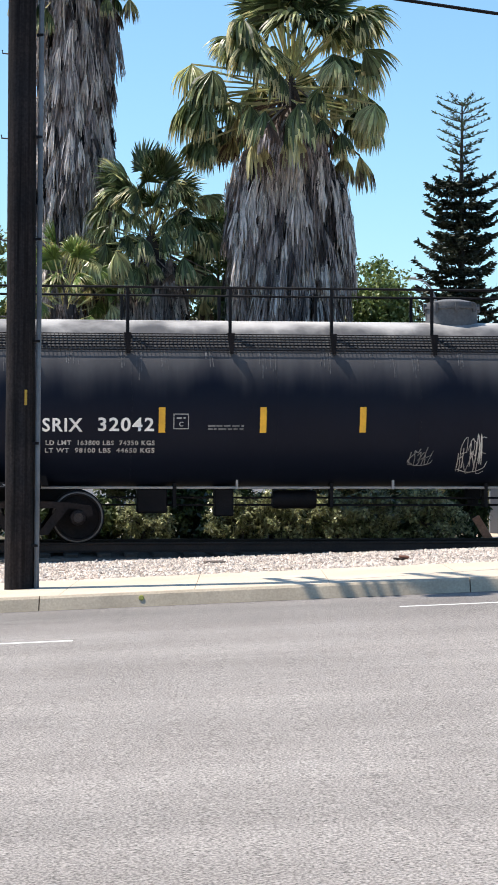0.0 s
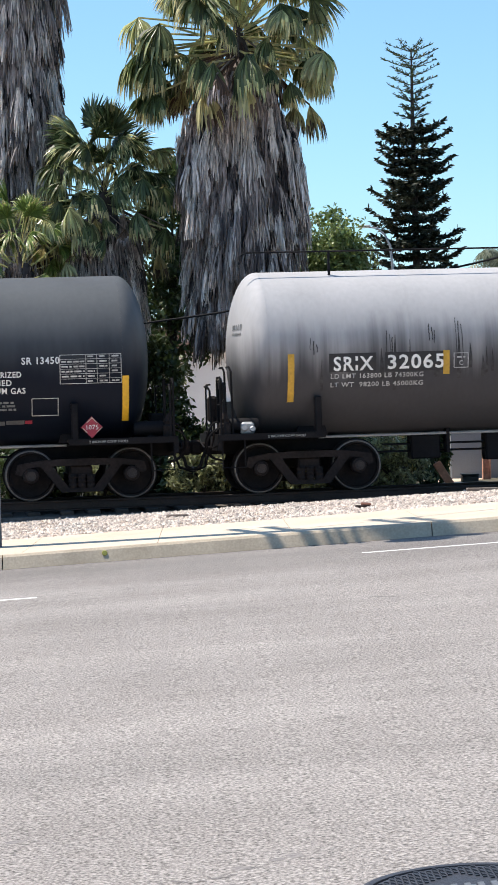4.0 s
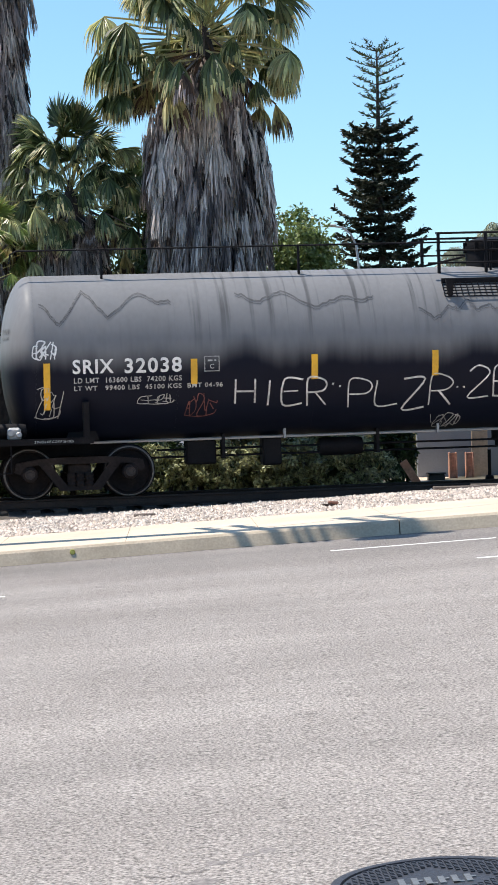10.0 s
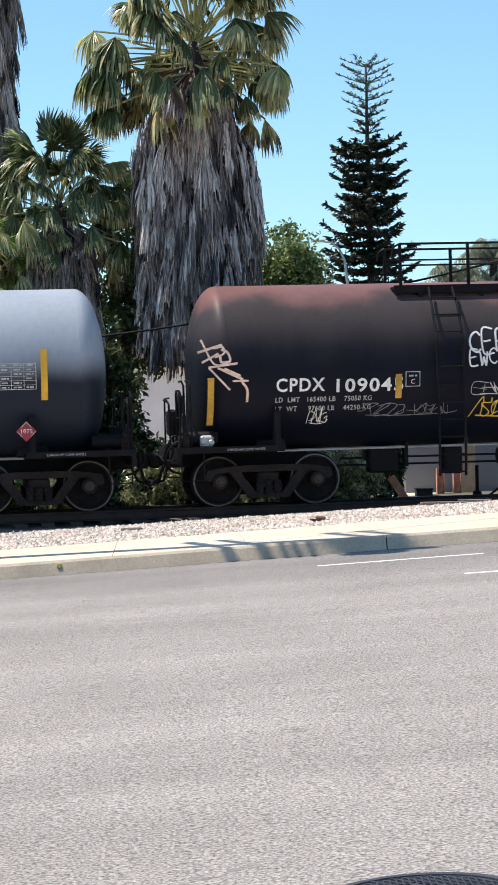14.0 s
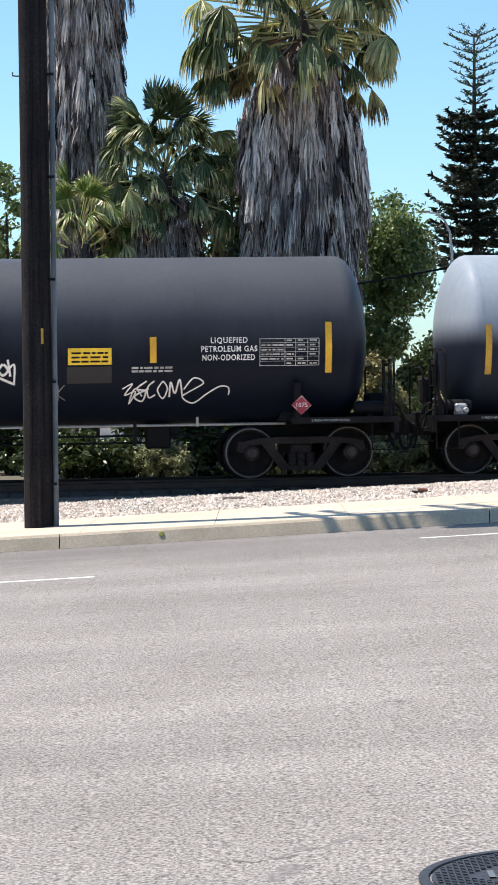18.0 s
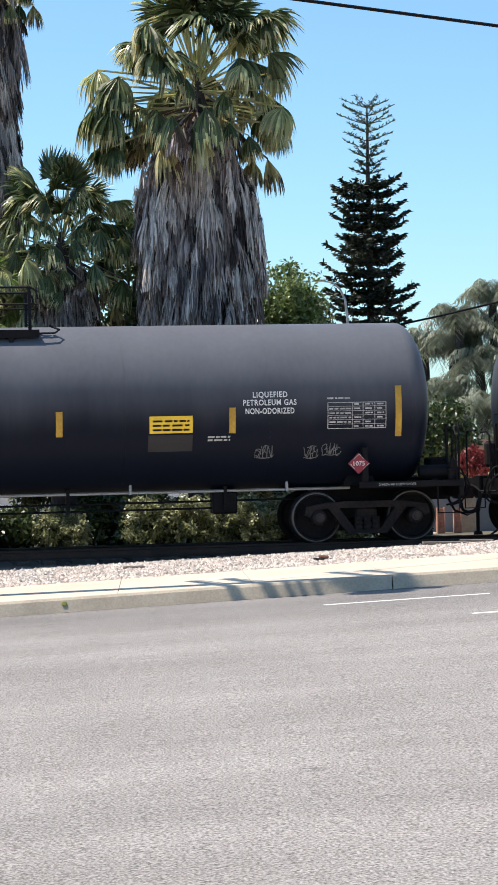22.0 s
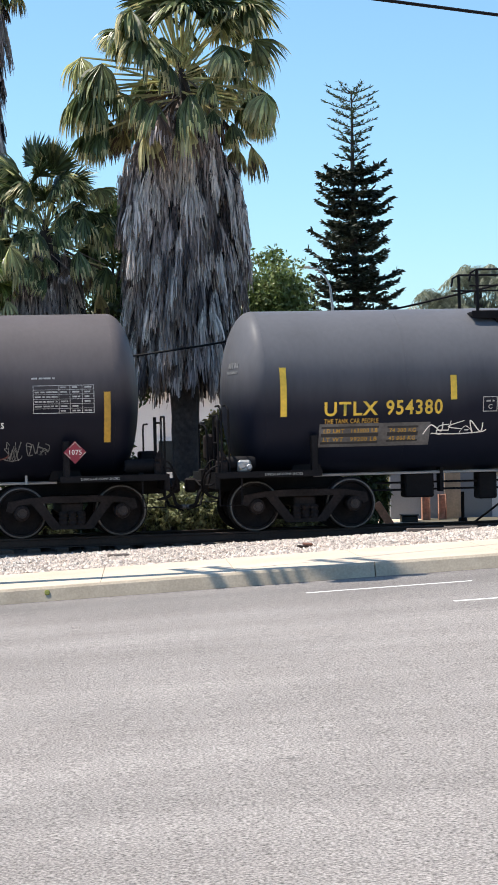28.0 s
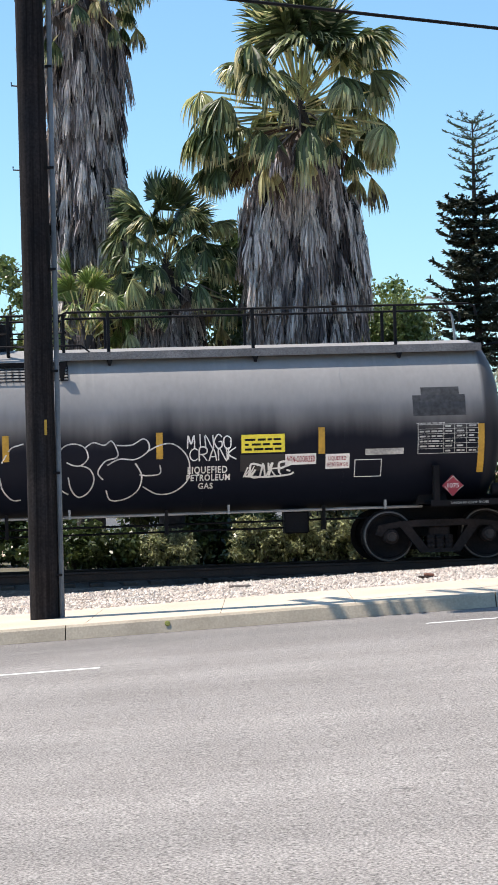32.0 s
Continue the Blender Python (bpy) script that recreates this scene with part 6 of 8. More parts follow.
lettering("NON-ODORIZED", 6.56, 2.20, 0.101, WHITE_PAINT, car, 0.88)
data_panel(7.59, 2.19, 1.10, 0.46, car, FADED_PAINT)
stripe(car, 8.77, 2.00, 2.89, YELLOW)
placard(car, 8.49, 1.46, 0.18)
stripe(car, -9.44, 1.81, 2.69, DULL_YELLOW)
stripe(car, -6.40, 1.95, 2.38, DULL_YELLOW)
lettering("CPDX", -8.44, 1.94, 0.227, FADED_PAINT, car, 0.62)
lettering("110035", -7.69, 1.94, 0.217, FADED_PAINT, car, 0.84)
lettering("LD LMT  166000 LB  75 300 KG", -8.39, 1.67, 0.060, FADED_PAINT, car, 1.28)
lettering("LT WT   97000 LB  44 000 KG  NEW 5-1", -8.40, 1.53, 0.070, FADED_PAINT, car, 1.75)
plate_c(car, -6.72, 1.92)
tag_letters("NORD", -4.56, 1.83, 0.74, 0.27, MARK_YELLOW, car, 0.02, 182)
scrawl(-3.86, 1.90, 0.26, 0.16, MARK_YELLOW, car, 0.016, 2, 183)

car, mid, half = CARS["G"]
stripe(car, 5.78, 2.09, 2.54, YELLOW)
stripe(car, 8.88, 1.88, 2.77, YELLOW)
lettering("LIQUEFIED", 6.85, 2.42, 0.099, WHITE_PAINT, car, 0.65)
lettering("PETROLEUM GAS", 6.68, 2.27, 0.099, WHITE_PAINT, car, 0.99)
lettering("NON-ODORIZED", 6.70, 2.12, 0.099, WHITE_PAINT, car, 0.93)
data_panel(7.71, 2.01, 1.06, 0.48, car, FADED_PAINT)
decal_yellow(car, 4.35, 2.07, 0.76, 0.29, DECAL_YELLOW)
bars(5.46, 1.92, 0.75, 0.12, 2, FADED_PAINT, car, 192)
hand_tag("flick", 5.30, 1.38, 1.88, 0.44, WHITE_PAINT, car, 0.018)
placard(car, 8.44, 1.31, 0.18)
hand_tag("peak", -1.10, 1.72, 0.72, 0.46, WHITE_PAINT, car, 0.026)
hand_tag("star", 0.36, 1.62, 1.22, 0.58, WHITE_PAINT, car, 0.026)
hand_tag("peak", 2.62, 1.74, 0.80, 0.44, WHITE_PAINT, car, 0.026)
tag_letters("MEEK", 3.71, 1.44, 0.61, 0.25, DIM_PAINT, car, 0.025, 199)
stripe(car, -0.52, 2.09, 2.54, YELLOW)
stripe(car, 2.70, 2.10, 2.56, YELLOW)
bars(-0.39, 2.45, 0.39, 0.17, 3, WHITE_PAINT, car, 202)
stripe(car, -6.63, 2.10, 2.53, YELLOW)
stripe(car, -3.46, 2.12, 2.57, YELLOW)
hand_tag("chain", -4.66, 1.68, 0.76, 0.38, WHITE_PAINT, car, 0.022)
hand_tag("star", -3.14, 1.66, 1.12, 0.58, WHITE_PAINT, car, 0.024)
tag_letters("MEEK", -1.65, 1.52, 0.60, 0.13, DIM_PAINT, car, 0.015, 210)
plate_c(car, -6.48, 2.05)
lettering("CPDX", -8.32, 2.05, 0.240, WHITE_PAINT, car, 0.63)
lettering("108177", -7.55, 2.06, 0.240, WHITE_PAINT, car, 0.89)
lettering("LD LMT  165300 LB  75 000 KG", -8.28, 1.77, 0.070, WHITE_PAINT, car, 1.30)
lettering("LT WT   97700 LB  44 300 KG  NEW 08-08", -8.27, 1.64, 0.060, WHITE_PAINT, car, 1.94)
hand_tag("peak", -6.98, 1.62, 0.70, 0.38, FADED_PAINT, car, 0.024)
stripe(car, -9.30, 1.92, 2.81, YELLOW)
hand_tag("coil", -9.27, 1.55, 0.32, 0.40, WHITE_PAINT, car, 0.016, "hand-painted money sign")

car, mid, half = CARS["H"]
stripe(car, 2.66, 2.00, 2.44, DULL_YELLOW)
stripe(car, 5.72, 2.01, 2.46, DULL_YELLOW)
stripe(car, 8.73, 1.90, 2.80, DULL_YELLOW)
decal_yellow(car, 4.30, 2.03, 0.77, 0.30, DECAL_YELLOW)
lettering("LIQUEFIED", 6.15, 2.63, 0.100, WHITE_PAINT, car, 0.62)
lettering("PETROLEUM GAS", 5.97, 2.49, 0.100, WHITE_PAINT, car, 0.96)
lettering("NON-ODORIZED", 6.01, 2.34, 0.100, WHITE_PAINT, car, 0.88)
data_panel(7.49, 2.05, 1.07, 0.47, car, FADED_PAINT)
bars(7.48, 2.57, 0.42, 0.05, 1, FADED_PAINT, car, 229)
placard(car, 8.04, 1.42, 0.19)
scrawl(6.21, 1.57, 0.31, 0.20, DIM_PAINT, car, 0.018, 4, 231)
scrawl(7.08, 1.55, 0.26, 0.20, DIM_PAINT, car, 0.018, 4, 232)
scrawl(7.44, 1.60, 0.31, 0.20, DIM_PAINT, car, 0.018, 5, 233)
bars(5.34, 1.87, 0.40, 0.11, 2, FADED_PAINT, car, 234)
stripe(car, -3.52, 1.95, 2.40, DULL_YELLOW)
stripe(car, -0.48, 1.98, 2.43, DULL_YELLOW)
bars(-0.15, 2.56, 0.39, 0.20, 3, WHITE_PAINT, car, 236)
scrawl(-3.17, 1.59, 1.01, 0.55, WHITE_PAINT, car, 0.03, 4, 237)
scrawl(-1.70, 1.78, 1.79, 0.22, GHOST_PAINT, car, 0.018, 12, 238)
scrawl(0.42, 1.56, 1.11, 0.22, GHOST_PAINT, car, 0.018, 6, 239)
stripe(car, -9.02, 1.86, 2.73, DULL_YELLOW)
stripe(car, -6.28, 1.99, 2.44, DULL_YELLOW)
plate_c(car, -6.09, 1.96)
lettering("CPDX", -8.02, 1.95, 0.217, WHITE_PAINT, car, 0.66)
lettering("101020", -7.26, 1.95, 0.218, WHITE_PAINT, car, 0.89)
lettering("LD LMT  162200 LB  73 550 KG", -7.98, 1.66, 0.069, FADED_PAINT, car, 1.31)
lettering("LT WT  100800 LB  45 750 KG  NEW 8-01", -7.98, 1.54, 0.070, FADED_PAINT, car, 1.78)
scrawl(-6.08, 1.51, 1.18, 0.23, DIM_PAINT, car, 0.018, 6, 249)

car, mid, half = CARS["I"]
stripe(car, 5.01, 2.27, 2.72, MARK_YELLOW)
stripe(car, 8.50, 2.05, 2.95, MARK_YELLOW)
lettering("LIQUEFIED", 6.19, 2.49, 0.099, WHITE_PAINT, car, 0.66)
lettering("PETROLEUM GAS", 6.03, 2.35, 0.099, WHITE_PAINT, car, 0.97)
lettering("NON-ODORIZED", 6.06, 2.20, 0.099, WHITE_PAINT, car, 0.91)
data_panel(7.21, 2.05, 1.06, 0.48, car, FADED_PAINT)
frame_box(car, 6.64, 1.54, 0.39, 0.24, WHITE_PAINT)
placard(car, 8.09, 1.38, 0.18)
scrawl(5.67, 1.47, 0.65, 0.23, WHITE_PAINT, car, 0.018, 5, 260)
tag_letters("HOTEL", 7.08, 1.72, 0.81, 0.23, FADED_PAINT, car, 0.022, 261)
scrawl(3.91, 1.79, 1.23, 0.50, WHITE_PAINT, car, 0.035, 7, 262)
panel(car, 5.24, 1.81, 0.94, 0.17, DARK_PATCH)
stripe(car, -8.74, 2.05, 2.92, MARK_YELLOW)
lettering("UTLX", -7.94, 2.05, 0.238, MARK_YELLOW, car, 0.98)
lettering("954380", -6.81, 2.05, 0.249, MARK_YELLOW, car, 1.04)
lettering("THE TANK CAR PEOPLE", -7.94, 1.91, 0.079, DULL_YELLOW, car, 0.99)
panel(car, -8.02, 1.49, 2.04, 0.41, GREY_PATCH)
panel(car, -7.98, 1.54, 1.05, 0.31, DARK_PATCH)
panel(car, -6.77, 1.56, 0.57, 0.28, DARK_PATCH)
lettering("LD LMT   163800 LB", -7.94, 1.74, 0.070, DULL_YELLOW, car, 0.99)
lettering("74 300 KG", -6.73, 1.73, 0.070, DULL_YELLOW, car, 0.49)
lettering("LT WT   99200 LB", -7.94, 1.59, 0.070, DULL_YELLOW, car, 0.99)
lettering("45 000 KG", -6.73, 1.59, 0.070, DULL_YELLOW, car, 0.49)
stripe(car, -5.62, 2.29, 2.73, MARK_YELLOW)
plate_c(car, -5.02, 2.06)
stripe(car, -2.75, 2.32, 2.76, MARK_YELLOW)
scrawl(-6.01, 1.69, 1.03, 0.21, WHITE_PAINT, car, 0.025, 5, 278)
scrawl(-4.01, 2.50, 0.88, 0.66, FADED_PAINT, car, 0.018, 4, 279)
tag_letters("AWOL", -3.54, 1.75, 0.63, 0.20, WHITE_PAINT, car, 0.022, 280)
scrawl(-3.75, 1.53, 1.66, 0.16, WHITE_PAINT, car, 0.02, 11, 281)
decal_yellow(car, 2.94, 1.91, 0.81, 0.30, DULL_YELLOW)
stripe(car, 0.84, 1.91, 2.36, MARK_YELLOW)
scrawl(-1.09, 1.73, 1.95, 0.29, WHITE_PAINT, car, 0.03, 8, 286)

car, mid, half = CARS["J"]
stripe(car, 2.64, 2.09, 2.54, DULL_YELLOW)
stripe(car, 5.34, 2.09, 2.54, DULL_YELLOW)
stripe(car, 8.53, 1.68, 2.56, DULL_YELLOW)
lettering("LIQUEFIED   PETROLEUM  GAS", 4.85, 1.96, 0.100, WHITE_PAINT, car, 1.93)
lettering("NON-  ODORIZED", 5.18, 1.75, 0.100, WHITE_PAINT, car, 1.13)
data_panel(7.29, 2.20, 1.07, 0.49, car, FADED_PAINT)
bars(7.27, 2.79, 0.41, 0.05, 1, FADED_PAINT, car, 293)
placard(car, 8.00, 1.51, 0.20)
hand_tag("loops", 2.78, 1.52, 1.75, 0.66, FADED_PAINT, car, 0.026)
scrawl(5.07, 1.40, 1.71, 0.37, RUST_SPRAY, car, 0.03, 4, 296)
decal_yellow(car, 0.96, 2.12, 0.65, 0.41, LEMON)
scrawl(6.77, 1.41, 0.31, 0.30, DIM_PAINT, car, 0.018, 4, 298)
scrawl(7.18, 1.50, 0.37, 0.20, DIM_PAINT, car, 0.018, 4, 299)
stripe(car, -5.64, 2.06, 2.52, DULL_YELLOW)
stripe(car, -2.99, 2.06, 2.52, DULL_YELLOW)
plate_c(car, -5.28, 2.02)
lettering("THERMAL PROTECTION", -2.22, 1.92, 0.060, FADED_PAINT, car, 0.81)
lettering("SYSTEM EQUIPPED", -2.22, 1.83, 0.060, FADED_PAINT, car, 0.64)
tag_letters("JAZMAN", -0.05, 1.67, 0.88, 0.45, WHITE_PAINT, car, 0.025, 305)
scrawl(-0.09, 1.40, 1.36, 0.26, TEAL_SPRAY, car, 0.03, 8, 306)
hand_tag("heart", -0.68, 1.36, 0.48, 0.46, TEAL_SPRAY, car, 0.05, "teal sprayed heart")
stripe(car, -0.18, 2.08, 2.53, DULL_YELLOW)
hand_tag("bubble", -3.05, 1.30, 1.56, 0.66, DIM_PAINT, car, 0.022)
hand_tag("heart", -1.97, 1.32, 0.22, 0.24, PEACH_SPRAY, car, 0.05, "small peach-coloured heart")
scrawl(-2.44, 1.38, 0.92, 0.50, DIM_PAINT, car, 0.018, 5, 309)
scrawl(-5.31, 1.49, 0.80, 0.27, DIM_PAINT, car, 0.06, 4, 310)
bars(0.93, 1.83, 0.73, 0.17, 3, FADED_PAINT, car, 311)
stripe(car, -8.59, 1.68, 2.55, DULL_YELLOW)
lettering("GBRX", -8.32, 2.07, 0.218, WHITE_PAINT, car, 0.99)
lettering("705367", -7.06, 2.07, 0.239, WHITE_PAINT, car, 1.43)
lettering("LD LMT  182500 LB   73700 KG", -7.64, 1.89, 0.080, WHITE_PAINT, car, 1.83)
lettering("LT WT  100500 LB   45600 KG", -7.64, 1.76, 0.080, WHITE_PAINT, car, 1.83)
scrawl(-7.62, 1.52, 0.59, 0.23, WHITE_PAINT, car, 0.03, 4, 321)
scrawl(-6.82, 1.24, 1.19, 0.33, DIM_PAINT, car, 0.05, 5, 322)

car, mid, half = CARS["K"]
stripe(car, 0.27, 2.00, 2.45, DULL_YELLOW)
stripe(car, 2.95, 1.97, 2.43, DULL_YELLOW)
stripe(car, 5.82, 1.98, 2.44, DULL_YELLOW)
stripe(car, 8.69, 1.57, 2.43, DULL_YELLOW)
decal_yellow(car, 4.45, 2.03, 0.77, 0.32, LEMON)
tag_letters("MINGO", 3.50, 2.13, 0.80, 0.23, WHITE_PAINT, car, 0.026, 328)
tag_letters("CRANK", 3.54, 1.91, 0.85, 0.23, WHITE_PAINT, car, 0.026, 329)
lettering("LIQUEFIED", 3.50, 1.70, 0.119, WHITE_PAINT, car, 0.70)
lettering("PETROLEUM", 3.48, 1.57, 0.109, WHITE_PAINT, car, 0.77)
lettering("GAS", 3.69, 1.43, 0.100, WHITE_PAINT, car, 0.26)
panel(car, 5.23, 1.80, 0.55, 0.19, WHITE_PAINT)
lettering("NON-ODORIZED", 5.26, 1.85, 0.099, RED_SIGN, car, 0.50)
panel(car, 5.95, 1.71, 0.43, 0.26, WHITE_PAINT)
lettering("LIQUEFIED", 6.00, 1.86, 0.070, RED_SIGN, car, 0.32)
lettering("PETROLEUM GAS", 5.98, 1.75, 0.070, RED_SIGN, car, 0.38)
scrawl(4.48, 1.62, 0.86, 0.22, WHITE_PAINT, car, 0.04, 6, 338)
frame_box(car, 6.47, 1.55, 0.49, 0.31, WHITE_PAINT)
data_panel(7.60, 1.92, 1.10, 0.52, car, FADED_PAINT)
placard(car, 8.20, 1.34, 0.19)
panel(car, 6.66, 1.93, 0.69, 0.11, FADED_PAINT)
sketch([
    [(0.25, 1.98), (0.41, 2.22), (0.56, 2.28), (0.64, 2.30)],
    [(1.25, 2.16), (1.39, 2.26), (1.57, 2.27), (1.71, 2.19), (1.75, 2.02), (1.62, 1.90), (1.48, 1.91), (1.38, 1.96)],
    [(1.62, 1.90), (1.78, 1.83), (1.85, 1.65), (1.76, 1.44), (1.58, 1.35), (1.45, 1.48), (1.40, 1.70)],
    [(1.69, 2.19), (1.85, 2.29), (2.04, 2.24), (2.17, 2.31), (2.27, 2.13), (2.25, 2.02), (2.05, 1.96), (1.92, 1.77), (2.01, 1.64)]], FADED_WHITE, car, 0.024, "sprayed outline of rounded letters")
sketch([
    [(2.26, 2.23), (2.52, 2.23), (2.72, 2.33), (2.82, 2.25), (2.80, 2.11), (2.58, 1.98), (2.30, 1.99), (2.09, 1.89)],
    [(2.58, 1.91), (2.69, 1.69), (2.62, 1.44), (2.39, 1.29), (2.14, 1.28), (2.06, 1.46)],
    [(2.80, 2.11), (3.01, 2.21), (3.23, 2.23), (3.43, 2.09), (3.53, 1.88), (3.50, 1.59), (3.26, 1.39), (2.97, 1.36), (2.71, 1.50)]], FADED_WHITE, car, 0.024, "sprayed outline of rounded letters")
sketch([
    [(2.65, 1.71), (2.81, 1.69), (3.01, 1.72), (3.01, 1.87)],
    [(0.21, 1.73), (0.25, 1.52), (0.40, 1.34), (0.56, 1.33)],
    [(1.22, 1.67), (1.27, 1.49), (1.40, 1.40)]], FADED_WHITE, car, 0.024, "sprayed outline of rounded letters")
bars(7.58, 2.44, 0.51, 0.04, 1, FADED_PAINT, car, 346)
panel(car, 7.69, 2.95, 0.69, 0.15, CHARCOAL_PATCH)
panel(car, 7.53, 2.59, 0.95, 0.37, CHARCOAL_PATCH)

# ---- plants ----
def leaf_material(name, base, tint, vary=0.3, glow=0.3, rough=0.5):
    """A thin leaf: gloss above, light passing through."""
    m = material(name, base, rough, fine=(8, 0.15), broad=(0.6, 0.2), bump=(20, 0.0), tint=tint, vary=vary, island=True)
    N, L = m.node_tree.nodes, m.node_tree.links.new
    p = N["Principled BSDF"]
    t = N.new("ShaderNodeBsdfTranslucent")
    src = p.inputs["Base Color"].links[0].from_socket
    L(src, t.inputs["Color"])
    x = N.new("ShaderNodeMixShader")
    x.inputs[0].default_value = glow
    L(p.outputs[0], x.inputs[1])
    L(t.outputs[0], x.inputs[2])
    L(x.outputs[0], N["Material Output"].inputs["Surface"])
    return m


PALM_GREEN = leaf_material("palm_green", (0.075, 0.108, 0.042), (0.165, 0.19, 0.075), 0.6, 0.36, 0.40)
# light copy of palm green: sunlit leaves and tips put into the colour
PALM_LIME = leaf_material("palm_lime", (0.42, 0.44, 0.20), (0.62, 0.60, 0.31), 0.5, 0.42, 0.30)
PALM_BRIGHT = leaf_material("palm_bright", (0.17, 0.24, 0.06), (0.24, 0.30, 0.09), 0.3, 0.3, 0.35)
PALM_YELLOW = leaf_material("palm_yellow", (0.56, 0.49, 0.24), (0.42, 0.37, 0.18), 0.4, 0.25, 0.5)
BROWN_FROND = leaf_material("brown_palm_leaf", (0.17, 0.10, 0.06), (0.09, 0.055, 0.04), 0.5, 0.15, 0.6)
# darker and lighter copies of the thatch: shade inside the skirt, sunlit clumps outside
OLD_SHADED_THATCH = leaf_material("old_shaded_thatch", (0.055, 0.044, 0.044), (0.09, 0.07, 0.068), 0.5, 0.03, 0.8)
THATCH = leaf_material("dead_palm_thatch", (0.42, 0.345, 0.315), (0.19, 0.15, 0.14), 0.65, 0.10, 0.7)
SUNLIT_THATCH = leaf_material("sunlit_palm_thatch", (0.72, 0.63, 0.57), (0.50, 0.43, 0.39), 0.4, 0.08, 0.7)
BARK = material("bark", (0.062, 0.048, 0.042), 0.95, fine=(12, 0.3), broad=(1.5, 0.25), bump=(14, 0.8))
LEAF_BRIGHT = leaf_material("leaf_bright", (0.11, 0.165, 0.05), (0.22, 0.26, 0.09), 0.45, 0.35, 0.35)
LEAF_DARK = leaf_material("leaf_dark", (0.045, 0.075, 0.022), (0.08, 0.10, 0.03), 0.4, 0.25, 0.4)
LEAF_HEDGE = leaf_material("leaf_hedge", (0.25, 0.27, 0.13), (0.42, 0.41, 0.23), 0.7, 0.30, 0.3)
LEAF_GREY = leaf_material("leaf_grey_green", (0.20, 0.23, 0.16), (0.26, 0.27, 0.19), 0.3, 0.3, 0.5)
DRY_LEAF = leaf_material("dry_leaf", (0.30, 0.25, 0.12), (0.36, 0.33, 0.13), 0.5, 0.25, 0.5)
NEEDLE = leaf_material("conifer_needle", (0.020, 0.030, 0.018), (0.035, 0.042, 0.022), 0.35, 0.1, 0.6)
NEEDLE_TOP = leaf_material("conifer_tip", (0.055, 0.085, 0.04), (0.07, 0.10, 0.05), 0.3, 0.2, 0.6)


def blades(base, way, up, length, width, droop, seg=3, taper=0.15, mid=0.35):
    """Many tapering strips at once. base, way, up: n x 3; length, width, droop: n. Returns points and quads."""
    n = len(base)
    side = np.cross(way, up)
    side /= np.maximum(1e-6, np.linalg.norm(side, axis=1))[:, None]
    rows = []
    for k in range(seg + 1):
        s = k / seg
        c = base + way * (length * s)[:, None]
        c[:, 2] -= droop * s ** 2.2
        w = width * (np.interp(s, [0, mid, 1], [0.35, 1.0, taper])) / 2
        rows.append(np.stack([c - side * w[:, None], c + side * w[:, None]], 1))
    P = np.stack(rows, 1).reshape(-1, 3)
    m = 2 * (seg + 1)
    q = np.array([(2 * k, 2 * k + 1, 2 * k + 3, 2 * k + 2) for k in range(seg)])
    Fq = (np.arange(n)[:, None, None] * m + q[None]).reshape(-1, 4)
    return P, Fq


def unit(v):
    return v / np.maximum(1e-9, np.linalg.norm(v, axis=-1, keepdims=True))


def hanging(base, way, up, length, width, start, bend, seg=7, taper=0.05, mid=0.5):
    """Strips that run straight and then bow over towards the ground: start and bend, n each, say where and how far."""
    n = len(base)
    side = unit(np.cross(way, up))
    c, rows = base.copy(), []
    down = np.array((0, 0, -1.0))
    for k in range(seg + 1):
        s = k / seg
        w = width * np.interp(s, [0, mid, 1], [0.12, 1.0, taper]) / 2
        rows.append(np.stack([c - side * w[:, None], c + side * w[:, None]], 1))
        b = (bend * np.clip((s + 0.5 / seg - start) / np.maximum(0.05, 1 - start), 0, 1) ** 0.55)[:, None]
        c = c + unit(way * (1 - b) + down * b) * (length / seg)[:, None]
    P = np.stack(rows, 1).reshape(-1, 3)
    m = 2 * (seg + 1)
    q = np.array([(2 * k, 2 * k + 1, 2 * k + 3, 2 * k + 2) for k in range(seg)])
    return P, (np.arange(n)[:, None, None] * m + q[None]).reshape(-1, 4)


